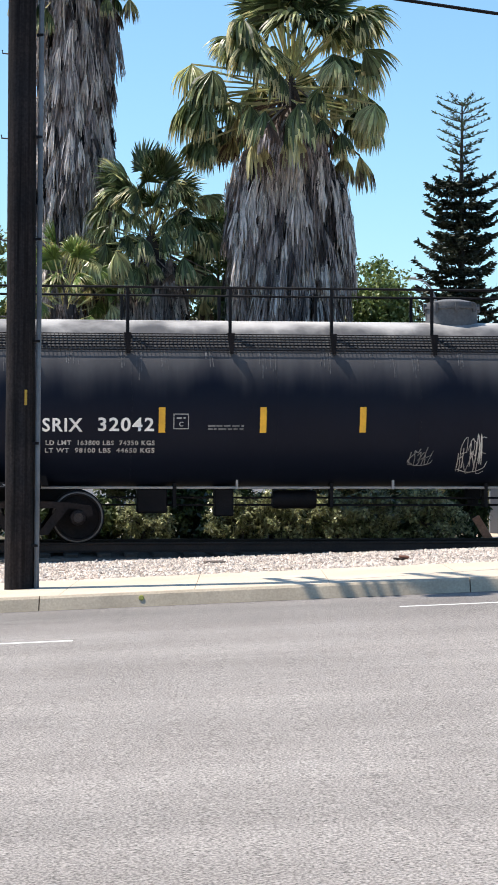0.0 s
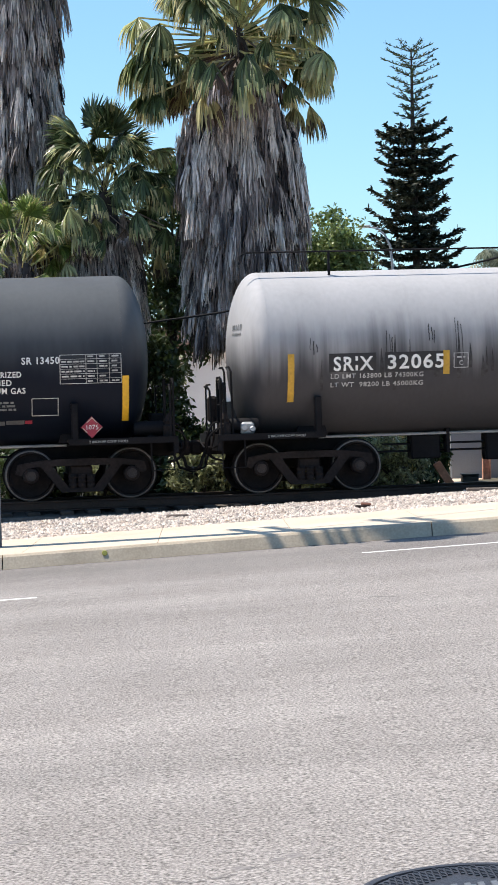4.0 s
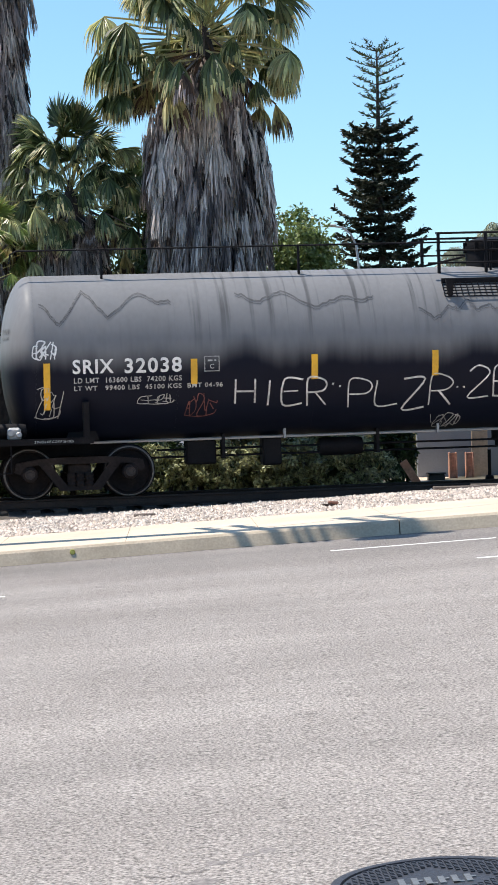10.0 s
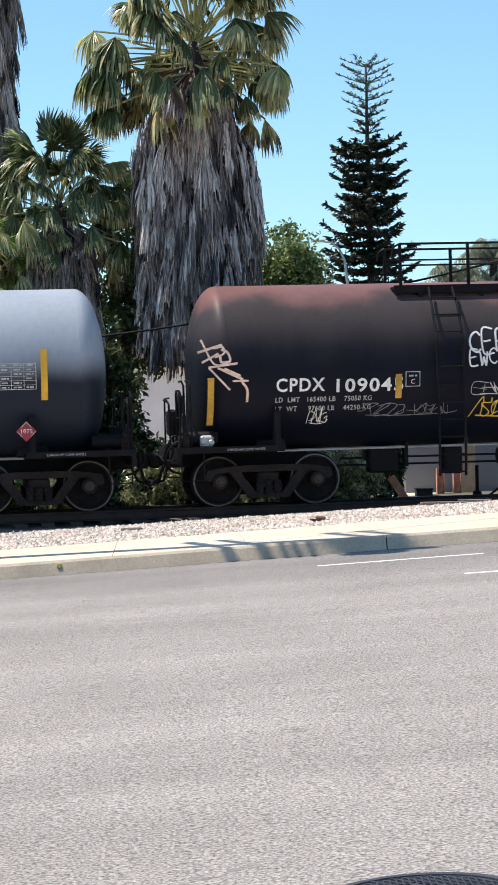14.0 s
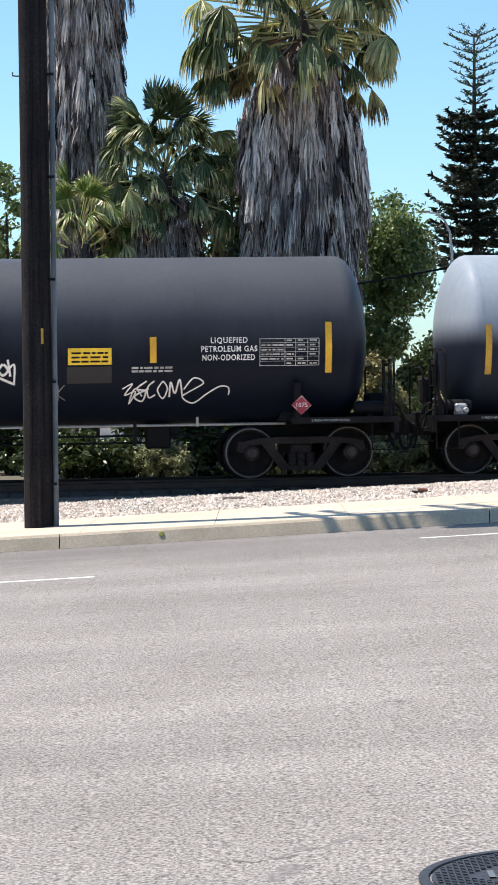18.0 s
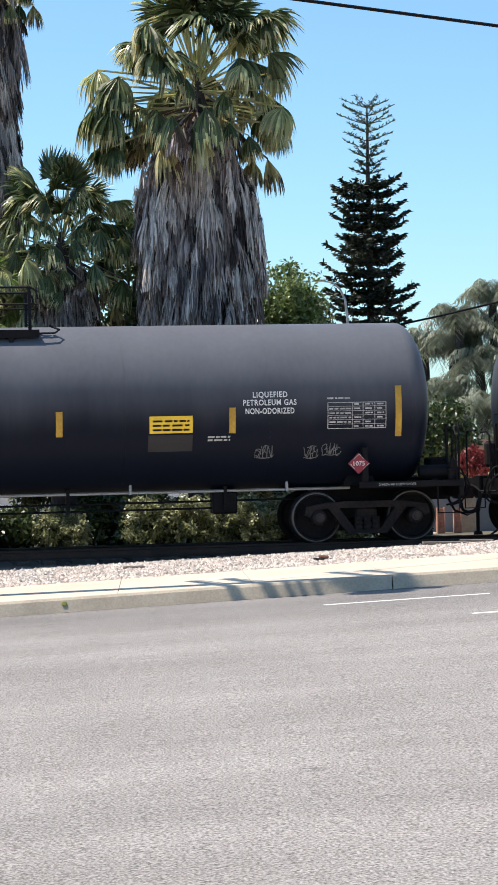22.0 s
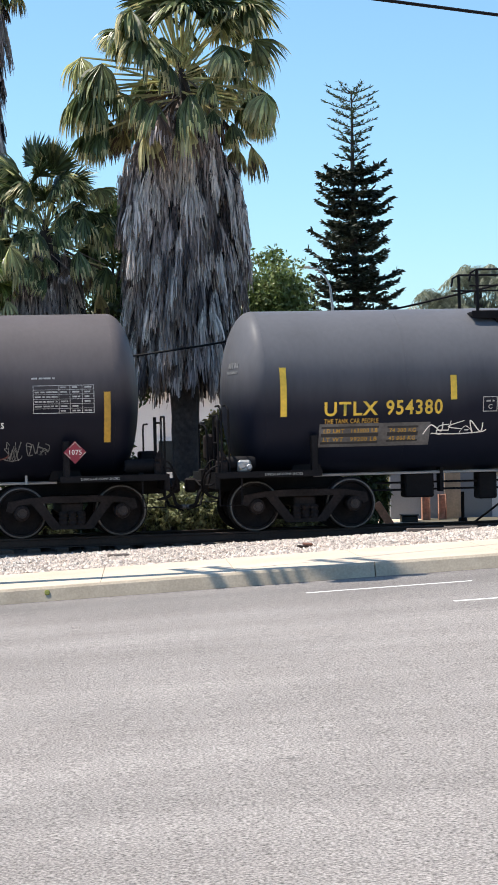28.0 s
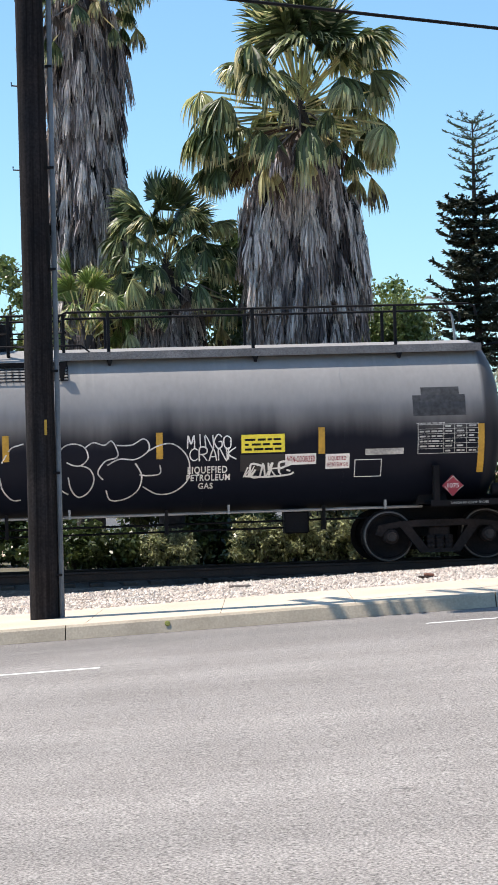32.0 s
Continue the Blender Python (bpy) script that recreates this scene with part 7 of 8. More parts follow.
def fan_frond(name, mat, tip_mat, el, stem, radius, n=40, bend=0.6, spread=112, seed=1, dry=0.35):
    """One fan leaf that leaves the crown at an elevation: a bowed stalk and a folded, pleated fan, solid near the hub,
    whose split tips hang, some coloured as dried out and some as sunlit.
    """
    r = np.random.default_rng(seed)
    e = math.radians(el)
    d = np.array((math.cos(e), 0, math.sin(e)))
    nrm = np.array((-math.sin(e), 0, math.cos(e)))
    hub = d * stem - np.array((0, 0, 0.10 * stem * math.cos(e) ** 2))
    d2 = unit(d - np.array((0, 0, 0.90 * math.cos(e) ** 2)))
    nrm = unit(nrm - d2 * nrm.dot(d2))
    ang = np.radians(np.linspace(-spread, spread, n) + r.normal(0, 1.0, n))
    fold = -(0.55 + 1.05 * math.cos(e) ** 2) * np.abs(np.sin(ang)) ** 1.2 + r.normal(0, 0.05, n)
    way = unit(np.cos(ang)[:, None] * d2 + np.sin(ang)[:, None] * np.array((0, 1.0, 0)) + fold[:, None] * nrm)
    length = radius * (0.84 + 0.16 * np.cos(ang)) * r.uniform(0.90, 1.06, n)
    up = unit(nrm[None] + np.where(np.arange(n) % 2, 0.5, -0.5)[:, None] * np.cross(way, nrm))
    seg = 7
    P, Q = hanging(np.tile(hub, (n, 1)), way, up, length, np.full(n, radius * 0.098), r.uniform(0.24, 0.46, n), np.clip(bend * r.uniform(0.80, 1.25, n), 0, 0.98), seg)
    sp, sq = blades(np.zeros((2, 3)) + nrm * 0.004, np.tile(unit(hub), (2, 1)), np.stack([nrm, np.array((0, 1.0, 0))]), np.full(2, np.linalg.norm(hub)), np.full(2, 0.05), np.zeros(2), 2, 0.7, 0.3)
    me = raw(name, np.concatenate([P, sp]).tolist(), np.concatenate([Q, sq + len(P)]).tolist(), mat)
    me.materials.append(tip_mat)
    idx = np.zeros((n, seg), int)
    idx[r.random(n) < dry, seg - 2:] = 1
    idx[r.random(n) < dry * 0.5, seg - 3:] = 1
    me.polygons.foreach_set("material_index", np.concatenate([idx.ravel(), np.ones(len(sq), int)]))
    return me


# leaves by elevation: upright spears are green, the spreading ones hang at the tips, the lowest dry to yellow and brown
STEPS = (80, 62, 45, 28, 12, -5, -22, -40)
FROND = {}
for q, el_ in enumerate(STEPS):
    low = el_ < -20
    kinds = ((PALM_YELLOW, BROWN_FROND), (PALM_GREEN, PALM_YELLOW), (BROWN_FROND, THATCH)) if low else ((PALM_GREEN, PALM_LIME), (PALM_GREEN, PALM_YELLOW), (PALM_LIME, PALM_YELLOW))
    FROND[el_] = [fan_frond("frond", mt, tip, el_, (1.45 if el_ > 55 else 1.62) + 0.14 * w, (0.76 if low else 0.90) - 0.05 * w, 44, (0.12, 0.36, 0.62, 0.80, 0.90, 0.94, 0.95, 0.95)[q], (62, 78, 90, 94, 90, 80, 56, 46)[q], 10 * q + w, (0.10, 0.25, 0.45, 0.55, 0.6, 0.6, 0.6, 0.6)[q])
                  for w, (mt, tip) in enumerate(kinds)]
OLD_FROND = [fan_frond("old_frond", mt, tip, el_, 1.02, 0.62, 22, bd, 62, 90 + k, 0.5) for k, (mt, tip, el_, bd) in enumerate(((BROWN_FROND, THATCH, -40, 0.85), (BROWN_FROND, THATCH, -66, 0.8), (THATCH, BROWN_FROND, -54, 0.85), (PALM_YELLOW, BROWN_FROND, -14, 0.92), (BROWN_FROND, OLD_SHADED_THATCH, -76, 0.7)))]


def thatch(name, height0, height1, radius, count, seed, mat, parent, label, strip=(0.40, 0.95), width=(0.014, 0.042), inset=0.36, per=18):
    """The hanging skirt: dead fans folded down, each a bundle of strips that opens below one stalk, laid over the next like shingles."""
    r = np.random.default_rng(seed)
    tufts = count // per
    cz = height0 + (height1 - height0) * r.random(tufts) ** 0.92
    ca = r.uniform(0, 2 * math.pi, tufts)
    lumps = 1 + 0.10 * np.sin(3 * ca + 1.3 * cz) + 0.08 * np.sin(7 * ca - 2.1 * cz + seed)
    cr = np.array([radius(z) for z in cz]) * lumps * (1.03 - inset * r.random(tufts) ** 1.2)
    k = np.repeat(np.arange(tufts), per)
    n = len(k)
    a = ca[k] + r.normal(0, 0.02, n)
    rad = cr[k] + r.normal(0, 0.02, n)
    base = np.stack([rad * np.cos(a), rad * np.sin(a), cz[k] + r.normal(0, 0.05, n)], 1)
    out = np.stack([np.cos(a), np.sin(a), np.zeros(n)], 1)
    lean = (r.normal(0.17, 0.12, tufts)[k] + r.normal(0.0, 0.05, n))[:, None]
    tw = (r.normal(0, 0.09, tufts)[k] + r.normal(0, 0.13, n))[:, None]
    way = unit(out * lean + np.stack([-np.sin(a), np.cos(a), 0 * a], 1) * tw + np.array((0, 0, -1.0)))
    up = unit(out + r.normal(0, 0.45, (n, 3)))
    ln = r.uniform(*strip, tufts)[k] * r.uniform(0.55, 1.1, n)
    P, Q = hanging(base, way, up, ln, r.uniform(*width, n), np.full(n, 0.3), np.full(n, 0.7), 4, 0.2, 0.5)
    P[:, :2] += r.normal(0, 0.008, (len(P), 2))
    return part(name, raw(name, P.tolist(), Q.tolist(), mat), mat, parent, label)


def palm(label, x, y, ground_z, crown_z, trunk_r, skirt, fronds, old, scale, seed, spread=(84, -38), dense=9000, lime=3, green=None, mix=(0, 1, 1, 2)):
    """A fan palm. skirt: (low z, high z, radius by height) or None."""
    r = np.random.default_rng(seed)
    p = thing("fan_palm", label, "palm tree", at=pose(x, y, ground_z))
    bm = bmesh.new()
    h = crown_z - ground_z
    lathe(bm, [(trunk_r * 1.25, -0.3), (trunk_r * 1.1, 0.4)] + [(trunk_r * (1 + 0.04 * (i % 2)), 0.4 + (h - 1.2) * i / 26) for i in range(1, 27)] + [(trunk_r * 0.5, h - 0.3), (0.03, h + 0.1)], 18)
    part("trunk", bm, BARK, p, "rough grey-brown trunk")
    if skirt:
        lo, hi, rad = skirt
        f = lambda z: rad((z + ground_z))
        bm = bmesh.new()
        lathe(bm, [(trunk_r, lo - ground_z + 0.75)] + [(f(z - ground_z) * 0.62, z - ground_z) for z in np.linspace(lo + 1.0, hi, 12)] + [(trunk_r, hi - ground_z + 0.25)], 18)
        part("skirt_core", bm, OLD_SHADED_THATCH, p)
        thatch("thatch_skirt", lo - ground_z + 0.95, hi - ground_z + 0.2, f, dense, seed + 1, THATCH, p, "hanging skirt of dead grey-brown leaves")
        # inner strips take the shaded colour, outer ones the sunlit colour
        thatch("dark_thatch", lo - ground_z + 0.9, hi - ground_z + 0.2, lambda z: f(z) * 0.94, dense // 3, seed + 3, OLD_SHADED_THATCH, p, "old leaves inside the skirt, darkened for the shade there")
        thatch("pale_thatch", lo - ground_z + 1.0, hi - ground_z - 0.2, lambda z: f(z) * 1.03, dense // 3, seed + 2, SUNLIT_THATCH, p, "dead leaves coloured as sunlit clumps", inset=0.16, per=22)
    for i in range(fronds):
        u = (i + 0.5) / fronds
        el = spread[0] + (spread[1] - spread[0]) * u ** 0.85 + r.normal(0, 5)
        q = min(STEPS, key=lambda v: abs(v - el))
        kind_ = min(lime - 1, mix[int(r.integers(0, 4))])
        ob = new("frond", FROND[q][kind_])
        if green:
            ob.material_slots[0].link = "OBJECT"
            ob.material_slots[0].material = green
        ob.parent = p
        ob.matrix_basis = Matrix.Translation((0, 0, h + r.normal(0, 0.14) - 0.6 * u)) @ pose(0, 0, 0, 0, 0, i * 137.5 + r.normal(0, 14)) @ pose(0, 0, 0, r.normal(0, 12), r.normal(0, 5), 0) @ Matrix.Scale(scale * r.uniform(0.66, 1.08), 4)
    for i in range(old):
        ob = new("old_frond", OLD_FROND[i % 5])
        ob.parent = p
        ob.matrix_basis = Matrix.Translation((0, 0, h - 0.45 + r.normal(0, 0.2))) @ pose(0, 0, 0, 0, 0, i * 137.5 + r.normal(0, 25)) @ pose(0, 0, 0, r.normal(0, 10), 0, 0) @ Matrix.Scale(scale * r.uniform(0.7, 1.0), 4)
    return p


palm("tall fan palm with a thick skirt of dead leaves", 0.92, 44.0, -0.1, 9.7, 0.29,
     (2.35, 8.3, lambda z: np.interp(z, [2.2, 3.4, 4.5, 6.5, 7.4, 8.6], [0.76, 0.96, 1.08, 1.19, 1.06, 0.66])), 112, 60, 1.14, 11, (88, -30), 22000)
palm("very tall fan palm with a long dead-leaf skirt", -3.80, 46.0, -0.1, 12.9, 0.28,
     (3.4, 12.2, lambda z: np.interp(z, [3.5, 5.0, 7.0, 8.2, 9.4, 11, 12.3], [0.62, 0.74, 0.86, 0.90, 0.72, 0.84, 0.6])), 56, 40, 0.92, 21, (84, -50), 17000)
palm("short fan palm with drooping bright leaves", -2.00, 44.8, -0.1, 6.45, 0.27,
     (2.2, 5.6, lambda z: np.interp(z, [2.0, 4.0, 5.0, 5.8], [0.6, 0.72, 0.74, 0.5])), 104, 10, 0.84, 31, (88, -34), 5200, mix=(0, 1, 0, 2))
palm("young fan palm with bright green upright leaves", -3.76, 44.0, -0.1, 4.9, 0.2, (2.0, 4.5, lambda z: 0.45), 36, 4, 0.66, 41, (88, 10), 2000, 2, PALM_BRIGHT)


def leafy(name, label, category, at, lobes, count, size, mat, seed, trunk=None, clump=0.28, kind=""):
    """A broad-leaved plant: trunk and limbs, and a crown of many leaves in uneven clumps. lobes: (x, y, z, rx, ry, rz)."""
    r = np.random.default_rng(seed)
    t = thing(name, label, category, at=at, kind=kind)
    if trunk:
        th, tr = trunk
        bm = bmesh.new()
        rod(bm, [(0, 0, -0.3), (0.05, 0, th * 0.5), (0, 0.05, th)], tr, 8, tr * 0.7)
        for lx, ly, lz, *_ in lobes:
            rod(bm, [(0, 0.03, th * 0.8), (lx * 0.5, ly * 0.5, (th + lz) / 2), (lx, ly, lz)], tr * 0.5, 6, tr * 0.12)
        part("trunk", bm, BARK, t)
    P_all = []
    per = count // len(lobes)
    for lx, ly, lz, rx, ry, rz in lobes:
        nc = max(6, per // 42)
        d = unit(r.normal(size=(nc, 3)))
        c = d * (r.uniform(0.45, 1.05, nc) ** 0.6)[:, None] * (rx, ry, rz) + (lx, ly, lz)
        k = r.integers(0, nc, per)
        pos = c[k] + unit(r.normal(size=(per, 3))) * (r.random(per) ** 0.5)[:, None] * clump * r.uniform(0.6, 1.3, nc)[k][:, None]
        P_all.append(pos)
    pos = np.concatenate(P_all)
    n = len(pos)
    way = unit(r.normal(size=(n, 3)) + (0, 0, -0.2))
    up = unit(r.normal(size=(n, 3)) + (0, 0, 0.9))
    ln = r.uniform(0.7, 1.25, n) * size
    P, Q = blades(pos, way, up, ln, ln * 0.55, ln * 0.15, 2, 0.1, 0.5)
    part("crown", raw("crown", P.tolist(), Q.tolist(), mat), mat, t)
    return t


leafy("broadleaf_tree", "round bright green tree behind the tracks", "tree", pose(3.0, 50, -0.1), [(0.1, 0, 5.4, 0.9, 0.9, 0.95), (0.5, 0.1, 5.1, 0.70, 0.7, 0.75), (-0.5, 0, 4.8, 0.9, 1.0, 0.9), (0.4, -0.2, 4.3, 0.75, 0.9, 0.7), (-0.2, 0, 3.4, 0.8, 0.9, 0.9), (-0.3, 0, 2.6, 0.7, 0.8, 0.9), (-0.4, 0, 1.6, 0.8, 0.9, 1.1)], 34000, 0.105, LEAF_BRIGHT, 51, (3.6, 0.16))
leafy("shrub", "dry olive-brown shrub in the shade", "shrub", pose(4.6, 48.0, -0.2), [(0, 0, 1.0, 0.8, 0.7, 1.0), (0.6, 0, 0.7, 0.7, 0.6, 0.8)], 5000, 0.10, DRY_LEAF, 55, (0.8, 0.06), 0.18)
leafy("shrub", "dry olive-brown shrub beside a palm trunk", "shrub", pose(1.52, 45.0, -0.2), [(0, 0, 1.0, 0.30, 0.4, 1.0), (0.05, 0, 1.9, 0.30, 0.35, 0.6)], 7500, 0.10, DRY_LEAF, 56, (0.8, 0.05), 0.18)
leafy("broadleaf_tree", "green tree behind the short palm", "tree", pose(-0.7, 50, -0.1), [(0.1, 0, 6.4, 0.75, 0.8, 1.2), (0.4, 0, 7.2, 0.5, 0.5, 0.55), (-0.6, 0, 5.2, 1.0, 1.0, 1.0), (0.4, 0, 4.6, 0.9, 0.9, 1.0), (0.0, 0, 3.2, 1.1, 0.9, 0.9)], 11000, 0.15, LEAF_DARK, 52, (4.2, 0.16))
leafy("broadleaf_tree", "olive green tree behind the pole", "tree", pose(-6.6, 55, -0.1), [(0, 0, 6.5, 1.3, 1.2, 1.4), (0.3, 0, 4.6, 1.6, 1.2, 1.4), (-0.8, 0, 3.2, 1.4, 1.2, 1.2)], 9000, 0.16, LEAF_BRIGHT, 53, (4.0, 0.2))
leafy("broadleaf_tree", "dark leafy tree between the palms", "tree", pose(-3.0, 48.5, -0.1), [(0, 0, 4.6, 1.2, 0.9, 1.2), (0.9, 0, 3.9, 1.1, 0.9, 1.2), (-1.6, 0, 3.8, 1.2, 0.9, 1.3), (0.4, 0, 2.6, 1.5, 0.9, 0.9)], 12000, 0.15, LEAF_DARK, 54, (3.2, 0.18))

hedge_spans = [(-2.55, -1.50, 0.42, 61), (-0.62, 0.55, 0.52, 62), (0.4, 1.5, 0.58, 63), (1.4, 2.4, 0.50, 64), (2.2, 3.3, 0.55, 65), (3.1, 4.45, 0.60, 66)]
for a, b, hz, sd in hedge_spans:
    leafy("shrub", "sunlit olive green shrub behind the track", "shrub", pose((a + b) / 2, 42.3, -0.2),
          [(-(b - a) * 0.25, 0, hz, (b - a) * 0.38, 0.5, hz), ((b - a) * 0.25, 0.1, hz * 0.9, (b - a) * 0.38, 0.5, hz * 0.95), (0, 0.3, hz * 1.3, (b - a) * 0.4, 0.4, hz * 0.8)], 5600, 0.080, LEAF_HEDGE, sd, (0.5, 0.05), 0.10)
for i, (x, y, z, w) in enumerate([(-1.05, 46.6, 0.8, 1.3), (3.0, 46.6, 0.9, 1.2), (-4.9, 46.0, 0.55, 1.0), (-0.3, 43.6, 0.5, 0.9), (1.5, 43.8, 0.45, 1.0), (3.2, 43.6, 0.5, 1.0), (-6.4, 46.5, 0.8, 1.1), (-1.2, 44.2, 0.55, 0.5), (-3.9, 41.9, 0.45, 0.9), (-3.0, 42.6, 0.4, 0.5)]):
    leafy("bush", "dark shaded bush among the palm trunks", "shrub", pose(x, y, -0.2), [(0, 0, z, w, 0.7, z), (w * 0.4, 0, z * 1.3, w * 0.6, 0.6, z * 0.8)], 4500, 0.12, LEAF_DARK, 70 + i, (0.7, 0.06), 0.2)


def conifer(label, x, y, ground_z, top, seed, foot=4.9):
    """A column of whorled branches: a bare, up-swept head, and below it flat tiers that sag and lift at their tips."""
    r = np.random.default_rng(seed)
    t = thing("conifer", label, "tree", at=pose(x, y, ground_z))
    bm = bmesh.new()
    h = top - ground_z
    rod(bm, [(0, 0, -0.3), (0.04, 0, h * 0.4), (0.0, 0, h * 0.8), (0, 0, h)], 0.17, 8, 0.02)
    part("trunk", bm, BARK, t)
    z = h - 0.05
    packs = {0: [], 1: []}
    limb = bmesh.new()
    while z > 2.6:
        d = h - z
        ln = np.interp(d, [0, 0.15, 0.9, 1.3, 1.7, 2.05, 2.25, 3.5, 5.6, 9], [0.60, 0.82, 0.80, 0.66, 0.46, 0.52, 0.95, 1.10, 1.32, 1.5])
        head = d < 2.1
        bare = z < foot
        n = 5 if head else (3 if bare else 11)
        turn = r.uniform(0, 6.28)
        for k in range(n):
            a = turn + 2 * math.pi * k / n + r.normal(0, 0.14)
            L_ = ln * r.uniform(0.82 if head else 0.55, 1.12)
            rise = (0.26 + r.normal(0, 0.05)) if head else -0.06 + r.normal(0, 0.09)
            dirn = np.array((math.cos(a), math.sin(a), rise))
            m = 46 if head else (60 if bare else 150)
            s = r.uniform(0.10, 1.0, m) ** 0.8
            lift = (lambda v: 0.12 * L_ * v ** 2) if head else (lambda v: L_ * (-0.14 * np.sin(math.pi * v) + 0.12 * v ** 3))
            c = dirn * (L_ * s)[:, None] + np.array((0, 0, z)) + np.stack([0 * s, 0 * s, lift(s)], 1)
            across = np.array((-math.sin(a), math.cos(a), 0))
            c += across * (r.normal(0, 0.06 if head else 0.13, m) * np.sin(math.pi * np.clip(s, 0.1, 0.95)))[:, None]
            rod(limb, [tuple(dirn * L_ * v + (0, 0, z + lift(v))) for v in (0.0, 0.35, 0.7, 1.0)], 0.018, 4, 0.005)
            side = unit(r.normal(size=(m, 3)) * (0.8, 0.8, 0.28) + dirn * 0.9 + (0, 0, 0.25 if head else 0.02))
            bl = r.uniform(0.08, 0.17, m) * (0.85 if head else 1.15)
            packs[0 if head else 1].append(np.concatenate([c, side, bl[:, None]], 1))
        z -= 0.25 if head else 0.30 * r.uniform(0.75, 1.25) * (1.5 if bare else 1)
    part("limb_whorl", limb, BARK, t)
    for k, (nm, mat, w) in enumerate((("tip_foliage", NEEDLE_TOP, 0.035), ("foliage", NEEDLE, 0.066))):
        q = np.concatenate(packs[k])
        P, Q = blades(q[:, :3], q[:, 3:6], unit(r.normal(size=(len(q), 3)) + (0, 0, 1)), q[:, 6], np.full(len(q), w), np.zeros(len(q)), 2, 0.3, 0.4)
        part(nm, raw(nm, P.tolist(), Q.tolist(), mat), mat, t)
    return t


conifer("dark columnar conifer with whorled branches", 6.42, 62.0, -0.1, 12.15, 81)


def feather_palm(label, x, y, ground_z, crown_z, n, length, seed):
    r = np.random.default_rng(seed)
    t = thing("feather_palm", label, "palm tree", at=pose(x, y, ground_z))
    h = crown_z - ground_z
    bm = bmesh.new()
    rod(bm, [(0, 0, -0.3), (0.1, 0, h * 0.5), (0, 0, h)], 0.2, 8, 0.15)
    part("trunk", bm, BARK, t)
    for i in range(n):
        a = i * 2.4 + r.normal(0, 0.2)
        el = r.uniform(0.1, 1.35)
        s = np.linspace(0.05, 1, 34)
        L_ = length * r.uniform(0.8, 1.1)
        c = np.stack([np.cos(a) * np.cos(el) * s * L_, np.sin(a) * np.cos(el) * s * L_, h + np.sin(el) * s * L_ - 0.75 * L_ * s ** 2.3], 1)
        side = np.array((-math.sin(a), math.cos(a), 0.0))
        base = np.repeat(c, 2, 0)
        sg = np.tile((-1.0, 1.0), len(c))
        way = unit(side[None] * sg[:, None] + r.normal(0, 0.25, (len(base), 3)) + (0, 0, -0.25))
        ln = np.repeat(np.sin(np.pi * (0.12 + 0.85 * s)), 2) * 0.55
        P, Q = blades(base, way, np.tile((0, 0, 1.0), (len(base), 1)), ln, np.full(len(base), 0.045), ln * 0.6, 2, 0.2, 0.4)
        part("leaf", raw("leaf", P.tolist(), Q.tolist(), LEAF_GREY), LEAF_GREY, t)
    return t


for i, (x, y, z, ln) in enumerate([(11.0, 75, 6.6, 2.0), (12.4, 76, 7.4, 2.3), (14.0, 75, 6.9, 2.2), (10.0, 77, 5.9, 1.8), (11.6, 74, 5.0, 1.9), (13.2, 74, 4.6, 2.0), (10.4, 73, 3.9, 2.0), (9.6, 71, 3.0, 1.7), (11.2, 70, 3.2, 2.1), (12.4, 71, 3.4, 2.2), (11.9, 69, 2.4, 1.8), (10.9, 76, 5.6, 2.2), (12.0, 77, 6.4, 2.3)]):
    feather_palm("grey-green feather palm in the distance", x, y, -0.1, z, 30, ln, 90 + i)

RED_LEAF = leaf_material("red_leaf", (0.36, 0.06, 0.05), (0.24, 0.05, 0.05), 0.4, 0.3, 0.5)
leafy("shrub", "red-leaved shrub before a tiled roof", "shrub", pose(7.65, 50.5, -0.1), [(0, 0, 1.65, 0.32, 0.3, 0.32), (0.15, 0, 1.4, 0.3, 0.3, 0.25)], 2600, 0.09, RED_LEAF, 57, (1.1, 0.05), 0.12)
leafy("bush", "olive bush beyond the low white wall", "shrub", pose(8.6, 52.0, -0.1), [(0, 0, 1.0, 0.8, 0.5, 0.8), (-0.9, 0, 0.8, 0.6, 0.5, 0.6), (0.8, 0, 1.6, 0.6, 0.5, 0.9)], 7000, 0.11, DRY_LEAF, 58, (0.8, 0.06), 0.2)
leafy("shrub", "tall yellow-olive bush beyond the tracks", "shrub", pose(2.55, 46.2, -0.1), [(0, 0, 1.95, 0.42, 0.4, 0.55), (0.3, 0, 1.45, 0.4, 0.4, 0.5), (-0.25, 0, 1.3, 0.4, 0.4, 0.5)], 5200, 0.095, DRY_LEAF, 63, (1.0, 0.05), 0.16)
leafy("broadleaf_tree", "dark tree under the conifer", "tree", pose(6.6, 58.5, -0.1), [(0, 0, 2.6, 1.3, 0.8, 1.1), (1.4, 0, 2.3, 1.0, 0.8, 1.0), (0.2, 0, 1.0, 1.4, 0.8, 0.9), (-1.5, 0, 2.4, 0.75, 0.8, 1.1), (-1.3, 0, 1.2, 0.9, 0.8, 0.9), (-2.3, 0, 1.7, 0.6, 0.8, 0.9)], 24000, 0.14, LEAF_DARK, 59, (1.6, 0.12), 0.26)

